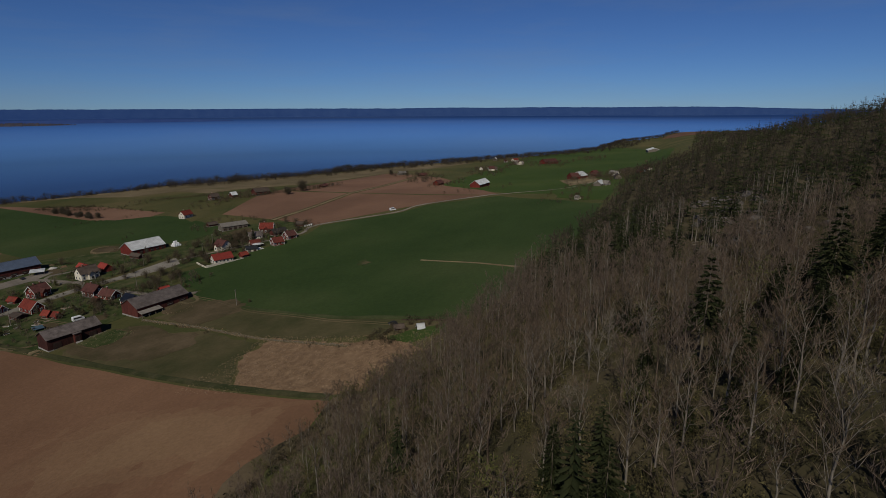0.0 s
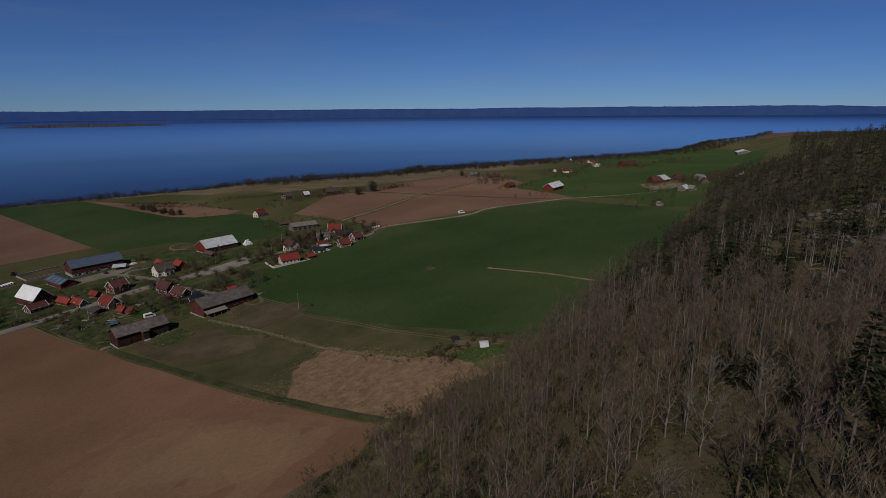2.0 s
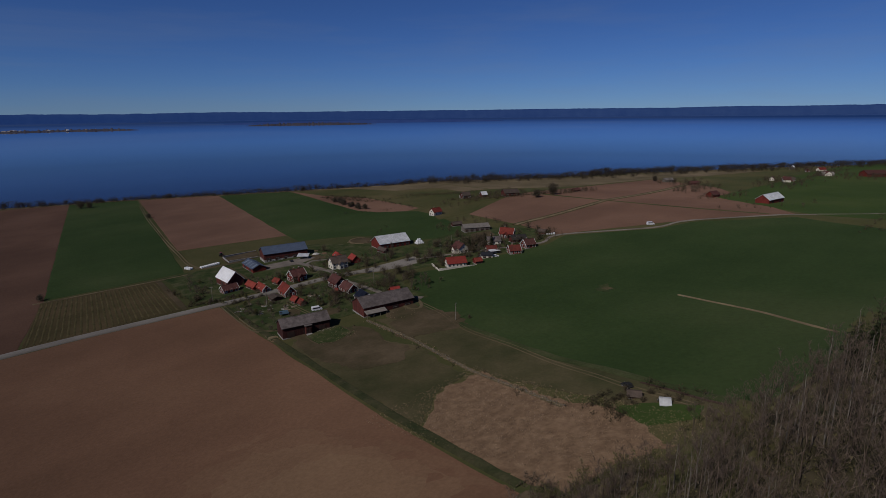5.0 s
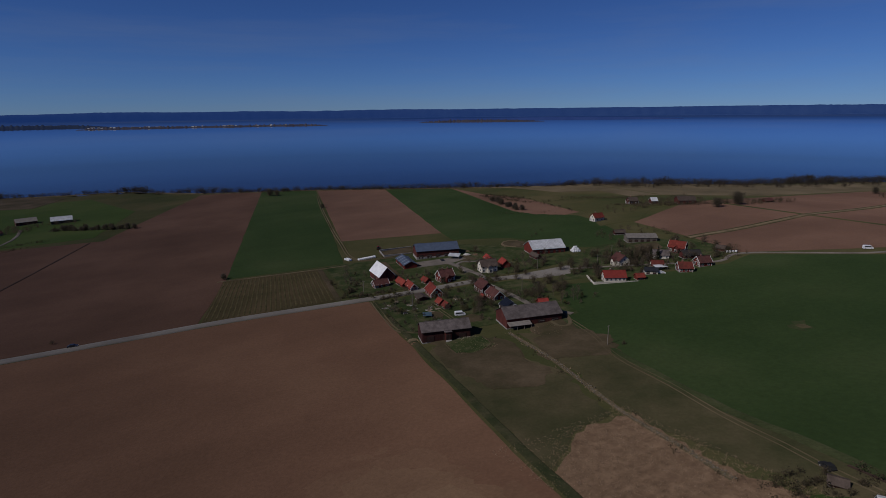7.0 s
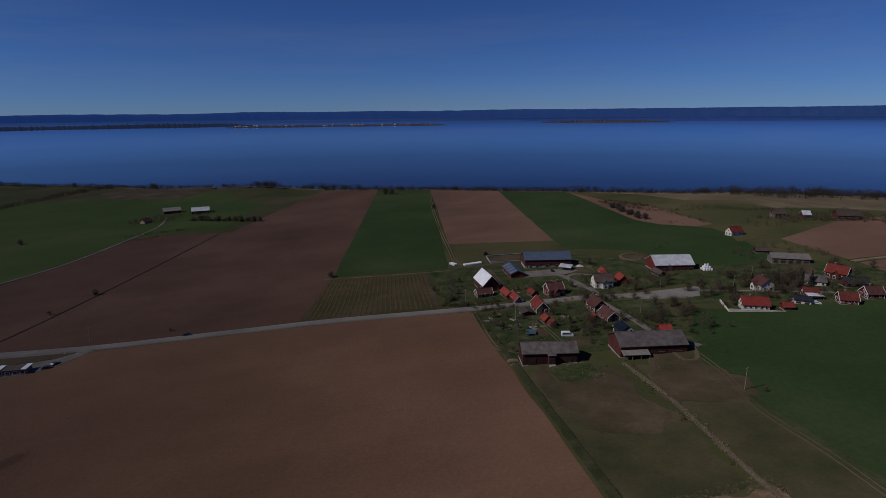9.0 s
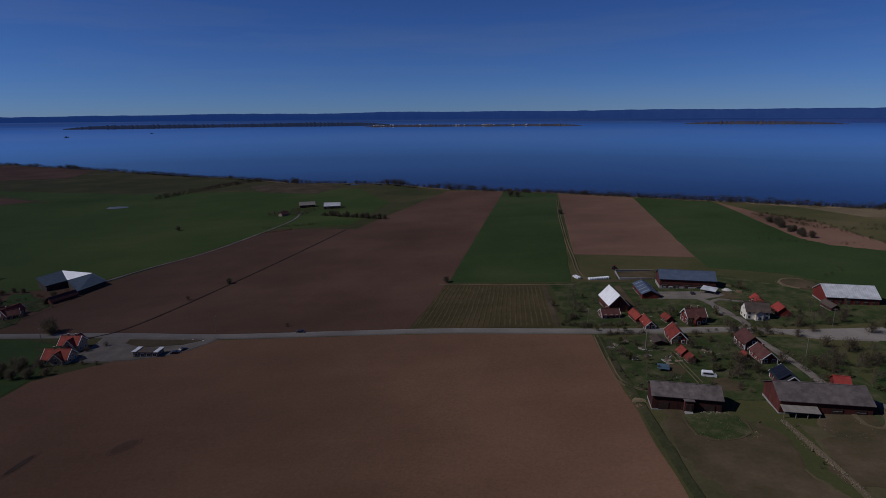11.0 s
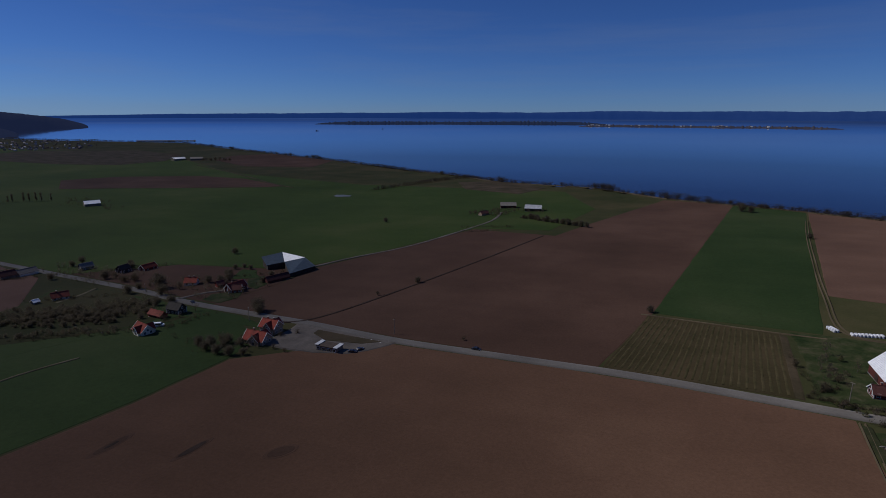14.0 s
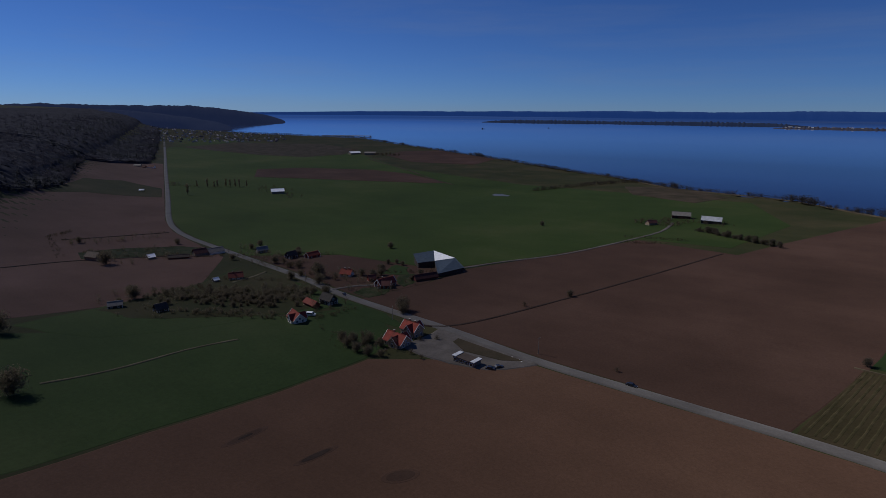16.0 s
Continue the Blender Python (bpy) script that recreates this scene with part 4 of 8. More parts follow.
OLD = [kind_of_tree("old%d" % k, bare_tree(210 + k, 8, 13, 6, 5, 0.62, 0.22, thick=0.02), (M_PALEBARK, M_PALEBARK)) for k in range(3)]
GNARLED = [(-18.7, -83.2, 1.0), (10.1, -60.0, 1.1), (19.6, -66.8, 1.0), (-3.0, -57.5, 0.8), (31.0, -60.0, 0.9)]   # old bleached trees in gaps of the wood: x, y, size
for k, (x, y, size) in enumerate(GNARLED):
    plant(OLD[k % 3], x, y, size, 1.3 * k, "gnarled_tree", "old gnarled leafless tree with bleached spreading limbs", "tree", "old gnarled trees", 0.3)
rng = random.Random(7)
near_trees, mass_bare, mass_spruce, mass_far, mass_farspruce, mass_shrub = [], [], [], [], [], []
gx = -170.0
while gx < 560:
    step = 5.2 if gx < 120 else 5.8 if gx < 260 else 8.0
    gy = -330.0
    while gy < 30:
        x, y = gx + rng.uniform(-0.5, 0.5) * step, gy + rng.uniform(-0.5, 0.5) * step
        edge = foot(x / S) * S + 20 - 11 * smooth(35, 70, x) + 6 * noise.noise((x * 0.03, 4.0, 1.0)) - 13 * smooth(90, 120, x)
        gy += step
        if y > edge or (gx < 0 and y < -200):
            continue
        if math.hypot(x + 71, y + 65) < 4 or any(math.hypot(x - a, y - b) < 5.5 for a, b, _ in GNARLED):
            continue
        if 85 < x < 200 and -125 < y < -66 and noise.noise((x * 0.06, y * 0.06, 3.0)) > 0.08:
            continue
        ever = noise.noise((x * 0.022, y * 0.022, 2.0)) + 0.35 * noise.noise((x * 0.09, y * 0.09, 6.0)) + (0.22 if y < -95 else 0) + 0.38 * smooth(75, 150, x) - 0.5 * smooth(80, 25, edge - y) * (x < 60) + 0.5 * smooth(140, 205, -y) * (x > 60)
        ever -= 0.12 * (8 < x < 52 and -96 < y < -66)
        size = rng.uniform(0.7, 1.15) * (0.75 if y > edge - 12 else 1.0)
        turn = rng.uniform(0, 6.28)
        if ever > 0.2 and not (x > 75 and rng.random() < 0.3):
            (near_trees if -62 < x < 42 and y > -108 else mass_spruce).append((x, y, size * rng.uniform(0.7, 1.1), turn, "ever"))
        else:
            (near_trees if -62 < x < 42 and y > -108 else mass_bare).append((x, y, size, turn, "bare"))
        if rng.random() < (0.85 if gx < 130 else 0.4):
            mass_shrub.append((x + rng.uniform(-3, 3), y + rng.uniform(-3, 3), rng.uniform(0.5, 1.1), turn, rng.randrange(4)))
    gx += step
rng.shuffle(near_trees)
for x, y, size, turn, what in near_trees[:300]:
    if what == "ever":
        if rng.random() < 0.6:
            plant(rng.choice(SPRUCE), x, y, size, turn, "spruce", "dark green spruce on the wooded hillside", "tree", "hillside spruces", 0.3)
        else:
            plant(rng.choice(PINE), x, y, size, turn, "pine", "dark green pine on the wooded hillside", "tree", "hillside pines", 0.3)
    else:
        q = rng.random()
        if q < 0.62:
            plant(rng.choice(BARE), x, y, size, turn, "bare_tree", "leafless broadleaf tree with pale limbs on the hillside", "tree", "hillside broadleaf trees", 0.3)
        elif q < 0.88:
            plant(rng.choice(SLIM), x, y, size, turn, "slim_tree", "slender leafless tree with brown twigs on the hillside", "tree", "hillside slender trees", 0.3)
        else:
            plant(rng.choice(BUDDY), x, y, size, turn, "budding_tree", "low tree with the first yellow-green buds", "tree", "hillside budding trees", 0.3)
for x, y, size, turn, what in near_trees[300:]:
    (mass_spruce if what == "ever" else mass_bare).append((x, y, size, turn, what))
near_side = lambda q: q[0] < 150 and q[1] > -150
scatter("hillside_wood", LOD_BARE, [(x, y, s, t, rng.randrange(5)) for x, y, s, t, _ in filter(near_side, mass_bare)], M_WOODTWIG, "leafless broadleaf wood covering the hillside", "wood")
scatter("upper_wood", LOD_MID, [(q[0], q[1], q[2], q[3], rng.randrange(4)) for q in mass_bare if not near_side(q)], M_DARKWOOD, "leafless broadleaf wood higher on the hillside", "wood")
scatter("hillside_conifers", LOD_SPRUCE + LOD_FARSPRUCE, [(q[0], q[1], q[2], q[3], rng.randrange(3) + (0 if near_side(q) else 3)) for q in mass_spruce], M_NEEDLE, "dark spruces and pines on the hillside", "wood")
scatter("undergrowth", LOD_SHRUB, mass_shrub, M_MOSSY, "mossy brown leafless undergrowth below the trees", "undergrowth")

# pale upright stems among the brown twigs
LOD_STEM = [joined(bare_tree(190 + k, 14, 7, 2, 0, 0.2, 0.4, rise=0.9, limb=0.2, sway=0.3)[:2]) for k in range(4)]
stems = []
for _ in range(620):
    x, y = rng.uniform(38, 175), rng.uniform(-115, 8)
    if y < foot(x / S) * S + 6 - 16 * smooth(35, 90, x) and noise.noise((x * 0.04, y * 0.04, 14)) > 0.02:
        stems.append((x, y, rng.uniform(0.75, 1.12), rng.uniform(0, 6), rng.randrange(4)))
scatter("pale_stems", LOD_STEM, stems, M_PALEBARK, "pale slender stems of young trees in the wood", "wood")
for k in range(6):
    plant(SPRUCE[k % 3], rng.uniform(26, 46), rng.uniform(-69, -51), rng.uniform(0.4, 0.75), k, "spruce", "dark green spruce on the wooded hillside", "tree", "hillside spruces", 0.3)
for k, (x, y) in enumerate(((-4, -66), (-12, -71), (-13.5, -75), (-6.4, -77), (-2, -72), (12, -67), (25, -70), (3, -75), (9, -78), (17, -74), (-8, -81), (0, -83))):
    plant((SPRUCE + PINE)[k % 5], x, y, rng.uniform(0.42, 0.7), k, "spruce", "dark green spruce on the wooded hillside", "tree", "hillside spruces", 0.3)
for k in range(30):
    t = k / 29
    x, y = (41 + 25 * t, 6.7 - 10.7 * t) if k % 3 else (45 + 2 * t, -4 - 14 * t)
    plant(BUDDY[k % 2], x + rng.gauss(0, 1.6), y + rng.gauss(0, 1.8), rng.uniform(0.6, 0.95), k, "budding_tree", "low tree with the first yellow-green buds", "tree", "hillside budding trees", 0.3)

moss = []
LOD_MOSS = [clump_tree(170 + k, 2.6, 84, 0.065, 0.0, 0.62, 9) for k in range(5)]
for _ in range(2400):
    x, y = rng.uniform(-75, 95), rng.uniform(-125, 22)
    if y < foot(x / S) * S + 14 - 13 * smooth(35, 90, x) and noise.noise((x * 0.05, y * 0.05, 8)) > -0.25:
        moss.append((x, y, rng.uniform(0.5, 1.5), rng.uniform(0, 6), rng.randrange(5)))
for _ in range(1700):
    x, y = rng.uniform(-58, 38), rng.uniform(-104, -18)
    moss.append((x, y, rng.uniform(0.35, 0.95), rng.uniform(0, 6), rng.randrange(5)))
scatter("mossy_scrub", LOD_MOSS, moss, M_MOSSY, "olive mossy scrub and brambles on the forest floor", "undergrowth", 0.2)

# far end of the hill, the wooded slope along the road, and the cape
far_spots, far_ever = [], []
for _ in range(1700):
    x = rng.uniform(540, 2100)
    y = rng.uniform(-420, 60)
    if y < min(foot(x / S) * S - 5, -96 - 0.06 * (x - 540)) and line_at(x / S, SHORE) * S - y > 12:
        (far_ever if rng.random() < 0.45 else far_spots).append((x, y, rng.uniform(0.8, 1.4), rng.uniform(0, 6), 0))
WOOD_EDGE = [(-3000, 1440), (-2148, 1046), (-1511, 738), (-1165, 560), (-1150, 516), (-1118, 428), (-950, 352), (-822, 303), (-743, 246), (-693, 201), (-600, 142), (-480, 84), (-400, 52), (-330, 26)]


def wood_edge(x):
    return line_at(x / S, WOOD_EDGE) * S + 10 * noise.noise((x * 0.012, 1, 0)) + 6 * noise.noise((x * 0.05, 2, 0))


for k in range(5200):
    x = -rng.uniform(0, 1) ** 1.25 * 2300 - 420
    y = wood_edge(x) - (rng.uniform(0, 1) ** 2 * 330 if k < 3600 else rng.uniform(120, 800))
    (far_ever if noise.noise((x * 0.006, y * 0.006, 1)) > 0.0 else far_spots).append((x, y, rng.uniform(0.95, 1.6), rng.uniform(0, 6), 0))


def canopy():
    """A low bumpy sheet over the western hill, added as dark filler between its trees."""
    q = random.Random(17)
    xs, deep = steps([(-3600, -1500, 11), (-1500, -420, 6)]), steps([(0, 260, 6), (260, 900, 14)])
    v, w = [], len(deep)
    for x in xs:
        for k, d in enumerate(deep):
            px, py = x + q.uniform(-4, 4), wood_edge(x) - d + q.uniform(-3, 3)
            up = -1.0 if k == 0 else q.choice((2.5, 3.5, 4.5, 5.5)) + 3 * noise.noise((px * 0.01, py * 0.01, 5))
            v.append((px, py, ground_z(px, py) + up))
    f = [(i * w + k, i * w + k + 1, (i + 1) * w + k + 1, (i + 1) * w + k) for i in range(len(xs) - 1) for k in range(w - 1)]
    return mesh("wood_canopy", v, f, M_CANOPY, "stuff", "dark filler for undergrowth and lower crowns of the wood on the western hill", "wood")


# bluish grey: the hill's distance haze is mixed into this base colour
M_CANOPY = plain("hazed_wood_tops", (0.041, 0.042, 0.051), 1.0, 0.3, 0.03, spec=0.0)
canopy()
# twigs and needles tinted blue-grey too, for the haze over the hill
M_WESTWOOD = bark("hazed_west_twigs", (0.03397, 0.03397, 0.04592), (0.05994, 0.05794, 0.07392), thin=0.5)
M_WESTNEEDLE = bark("hazed_west_needles", (0.02697, 0.03097, 0.03808), (0.04495, 0.04995, 0.05936), thin=0.5)
scatter("far_wood", LOD_FAR, [(x, y, s, t, rng.randrange(5)) for x, y, s, t, _ in far_spots if x > 0], M_DARKWOOD, "distant leafless woods along the slopes", "wood")
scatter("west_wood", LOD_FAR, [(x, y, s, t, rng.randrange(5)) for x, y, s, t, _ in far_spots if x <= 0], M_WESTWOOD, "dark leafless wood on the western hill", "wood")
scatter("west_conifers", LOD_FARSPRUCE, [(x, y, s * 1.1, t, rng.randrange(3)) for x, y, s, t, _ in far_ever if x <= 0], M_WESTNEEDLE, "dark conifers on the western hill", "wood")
scatter("far_conifers", LOD_FARSPRUCE, [(x, y, s * 1.1, t, rng.randrange(3)) for x, y, s, t, _ in far_ever if x > 0], M_NEEDLE, "distant dark conifer woods along the slopes", "wood")

# brush and trees along the shore
LOD_BELT = [clump_tree(160 + k, 9, 60, 0.085, 0.0, 0.5, 5) for k in range(5)]
belt = []
for (x0, y0), (x1, y1) in zip(SHORE[3:22], SHORE[4:23]):
    ln = math.hypot(x1 - x0, y1 - y0) * S
    for _ in range(int(ln / 1.3)):
        t = rng.random()
        x, y = (x0 + (x1 - x0) * t) * S, (y0 + (y1 - y0) * t) * S
        clump = noise.noise((x * 0.012, y * 0.012, 3))
        x, y = x + rng.uniform(-6, 6), y - rng.uniform(4, 20)
        if line_at(x / S, SHORE) * S - y < 7:
            continue
        belt.append((x, y, rng.uniform(0.4, 0.85) + 0.9 * max(0, clump) + 0.35 * smooth(450, 800, x), rng.uniform(0, 6), rng.randrange(5)))
for _ in range(1500):
    x = rng.uniform(60, 820)
    y = line_at(x / S, SHORE) * S - rng.uniform(7, 24)
    belt.append((x, y, rng.uniform(0.22, 0.5), rng.uniform(0, 6), rng.randrange(5)))
for _ in range(900):
    x = rng.uniform(430, 2150)
    y = line_at(x / S, SHORE) * S - rng.uniform(5, 45) * (1 + x / 1500)
    belt.append((x, y, rng.uniform(0.7, 1.25), rng.uniform(0, 6), rng.randrange(5)))
for (x0, y0), (x1, y1), n in (((-492, 930), (-466, 1011), 40), ((-466, 1011), (-432, 1091), 50), ((-432, 1091), (-379, 1159), 60), ((-379, 1159), (-330, 1130), 40)):
    for _ in range(n):
        t = rng.random()
        belt.append((x0 + (x1 - x0) * t + rng.uniform(-8, 8), y0 + (y1 - y0) * t + rng.uniform(-6, 6), rng.uniform(0.5, 1.0), rng.uniform(0, 6), rng.randrange(5)))
for _ in range(60):
    t = rng.random()
    belt.append((-148 + 76 * t + rng.uniform(-2, 2), 664 - 50 * t + rng.uniform(-2, 2), rng.uniform(0.25, 0.4), rng.uniform(0, 6), rng.randrange(5)))
scatter("shore_brush", LOD_BELT, belt, M_SHORE, "leafless brush and trees along the lake shore", "brush", 0.2)


# ---- buildings ----
def boards(name, colour, spread=0.3, gap=7.0):
    """Vertical painted boards, faded in places."""
    m, n, l, b = material(name, 0.85, 0, 0.2)
    lo, hi = tuple(v * (1 - spread) for v in colour), tuple(min(1, v * (1 + spread)) for v in colour)
    c = ramp(n, l, noise_at(n, l, 0.7, 4, 0.7, (1, 1, 0.3)), [(0.3, lo), (0.7, hi)])
    k = ramp(n, l, noise_at(n, l, gap, 1, 0.5, (1, 1, 0.02)), [(0.35, (0.72, 0.72, 0.72)), (0.6, (1.1, 1.1, 1.1))])
    l.new(mix(n, l, "MULTIPLY", 0.7, c, k), b.inputs["Base Color"])
    return m


WALLS = {
    "RED": boards("red_boards", (0.16, 0.028, 0.021)),
    "RED_OLD": boards("faded_red_boards", (0.1, 0.03, 0.024), 0.4),
    "WHITE_WALL": plain("white_plaster", (0.7, 0.64, 0.53), 0.85, 0.12),
    "PINK_WALL": plain("pale_plaster", (0.3, 0.22, 0.15), 0.85, 0.25),
    "GREY_WALL": boards("grey_boards", (0.17, 0.145, 0.12), 0.25),
    "RED_DARK": boards("dark_red_boards", (0.055, 0.02, 0.017), 0.4),
    "BLACK_WALL": boards("black_boards", (0.046, 0.04, 0.035), 0.3),
}
def tiles(name, colour, spread=0.3, course=2.6):
    """Roof tiles in courses, some darker with moss and age."""
    m, n, l, b = material(name, 0.85, 0, 0.2)
    lo, hi = tuple(v * (1 - spread) for v in colour), tuple(min(1, v * (1 + spread)) for v in colour)
    c = ramp(n, l, noise_at(n, l, 0.45, 5, 0.7), [(0.3, lo), (0.7, hi)])
    c = mix(n, l, "MIX", ramp(n, l, noise_at(n, l, 0.22, 3, 0.6), [(0.55, (0, 0, 0)), (0.75, (0.5, 0.5, 0.5))]), c, (0.045, 0.035, 0.025))
    geo, wv = n.new("ShaderNodeNewGeometry"), n.new("ShaderNodeTexWave")
    wv.bands_direction, wv.wave_profile = "Z", "SAW"
    wv.inputs["Scale"].default_value, wv.inputs["Distortion"].default_value = course, 0.5
    l.new(geo.outputs["Position"], wv.inputs["Vector"])
    c = mix(n, l, "MULTIPLY", 0.75, c, ramp(n, l, wv.outputs["Fac"], [(0.0, (0.55, 0.55, 0.55)), (0.4, (1.1, 1.1, 1.1))]))
    o = n.new("ShaderNodeObjectInfo")
    v = ramp(n, l, o.outputs["Random"], [(0.0, (0.75, 0.75, 0.75)), (1.0, (1.15, 1.15, 1.15))])
    l.new(mix(n, l, "MULTIPLY", 1.0, c, v), b.inputs["Base Color"])
    return m


ROOFS = {
    "GREY": tiles("weathered_slate", (0.135, 0.112, 0.105), 0.4, 1.6),
    "GREY2": plain("grey_cement_sheet", (0.2, 0.178, 0.155), 0.8, 0.25, 0.5),
    "BLUE": plain("blue_grey_sheet", (0.085, 0.11, 0.16), 0.45, 0.2, 0.4, spec=0.5),
    "WHITE": plain("white_sheet", (0.9, 0.9, 0.9), 0.4, 0.08, 0.4, spec=0.6),
    "WHITE2": plain("pale_sheet", (0.56, 0.57, 0.58), 0.4, 0.25, 0.35, spec=0.5),
    "BROWN": tiles("brown_tiles", (0.1, 0.04, 0.034)),
    "TILE": tiles("red_tiles", (0.21, 0.04, 0.028)),
    "BRIGHT": tiles("bright_red_tiles", (0.27, 0.043, 0.033), 0.2),
    "STEEL": plain("dark_blue_sheet", (0.045, 0.064, 0.092), 0.7, 0.2, 0.4, spec=0.1),
    "DARKRED": tiles("dark_red_tiles", (0.16, 0.038, 0.028)),
    "BLACK_ROOF": tiles("black_roof", (0.034, 0.03, 0.028)),
    "DARK": tiles("dark_roof", (0.086, 0.064, 0.052)),
    "BLACK": plain("black_roof", (0.022, 0.023, 0.027), 0.5, 0.25, 0.7),
}
M_TRIM = plain("white_trim", (0.78, 0.77, 0.74), 0.6, 0.08)
M_GLASS = plain("window_glass", (0.025, 0.027, 0.03), 0.12, 0.3, spec=0.35)
M_STONE = plain("stone_plinth", (0.3, 0.28, 0.26), 0.9, 0.3, 1.2)
M_DOOR = boards("dark_doors", (0.05, 0.03, 0.025), 0.4)
M_BRICK = plain("chimney_brick", (0.26, 0.11, 0.08), 0.9, 0.25, 3.0)
M_PANEL = plain("solar_panel", (0.012, 0.014, 0.022), 0.45, 0.2, spec=0.25)


def part(name, data, mat, parent, label="", m=None):
    """One mesh under a thing or under a part; data: a list of vertices and one of faces."""
    me = bpy.data.meshes.new(name)
    me.from_pydata(data[0], [], data[1])
    me.materials.append(mat)
    ob = new(name, me)
    ob.parent = parent
    if m is not None:
        ob.matrix_basis = m
    return tagged(ob, label)


def box(x0, x1, y0, y1, z0, z1, V=None, F=None):
    V, F = ([], []) if V is None else (V, F)
    k = len(V)
    V += [(x, y, z) for z in (z0, z1) for y in (y0, y1) for x in (x0, x1)]
    F += [tuple(k + i for i in f) for f in ((0, 2, 3, 1), (4, 5, 7, 6), (0, 1, 5, 4), (1, 3, 7, 5), (3, 2, 6, 7), (2, 0, 4, 6))]
    return V, F


def gable(L, W, h, rise, low=-0.6):
    V = []
    for x in (-L / 2, L / 2):
        V += [(x, -W / 2, low), (x, W / 2, low), (x, W / 2, h), (x, 0, h + rise), (x, -W / 2, h)]
    return V, [(0, 1, 2, 3, 4), (9, 8, 7, 6, 5), (0, 4, 9, 5), (1, 6, 7, 2), (0, 5, 6, 1), (2, 7, 8, 3), (3, 8, 9, 4)]


def slope(L, W, h, rise, side, over=0.45, thick=0.2, ribs=0.0):
    """One roof slope as a slab; side: -1 or 1. ribs: distance of the standing seams."""
    k = rise / (W / 2)
    y1 = W / 2 + over
    z1 = h + rise - k * y1
    top = h + rise
    x = L / 2 + over
    c = [(0, top), (y1, z1)]
    V = []
    for xx in (-x, x):
        V += [(xx, side * c[0][0], c[0][1] + 0.02), (xx, side * c[1][0], c[1][1] + 0.02), (xx, side * c[1][0], c[1][1] + thick), (xx, side * c[0][0], c[0][1] + thick)]
    F = [(0, 1, 2, 3), (7, 6, 5, 4), (0, 4, 5, 1), (1, 5, 6, 2), (2, 6, 7, 3), (3, 7, 4, 0)]
    if side < 0:
        F = [f[::-1] for f in F]
    if ribs:
        n = max(2, round(2 * x / ribs))
        for i in range(n + 1):
            a = -x + 0.06 + (2 * x - 0.12) * i / n
            b = len(V)
            for xx in (a - 0.05, a + 0.05):
                V += [(xx, side * 0.05, top + thick), (xx, side * (y1 - 0.02), z1 + thick), (xx, side * (y1 - 0.02), z1 + thick + 0.09), (xx, side * 0.05, top + thick + 0.09)]
            F += [tuple(b + j for j in f) for f in ((0, 1, 2, 3), (7, 6, 5, 4), (1, 5, 6, 2), (2, 6, 7, 3))]
    return V, F


def window(parent, m, w=1.0, h=1.3):
    f = part("window", box(-w / 2 - 0.14, w / 2 + 0.14, -0.05, 0.05, -0.14, h + 0.14), M_TRIM, parent, "white-framed window", m)
    V, F = box(-w / 2, -0.04, -0.075, -0.051, 0, h)
    box(0.04, w / 2, -0.075, -0.051, 0, h, V, F)
    part("pane", (V, F), M_GLASS, f)
    return f


HOUSES = []


M_SKYLIGHT = plain("roof_sheet", (0.3, 0.33, 0.37), 0.5, 0.2, 0.8)


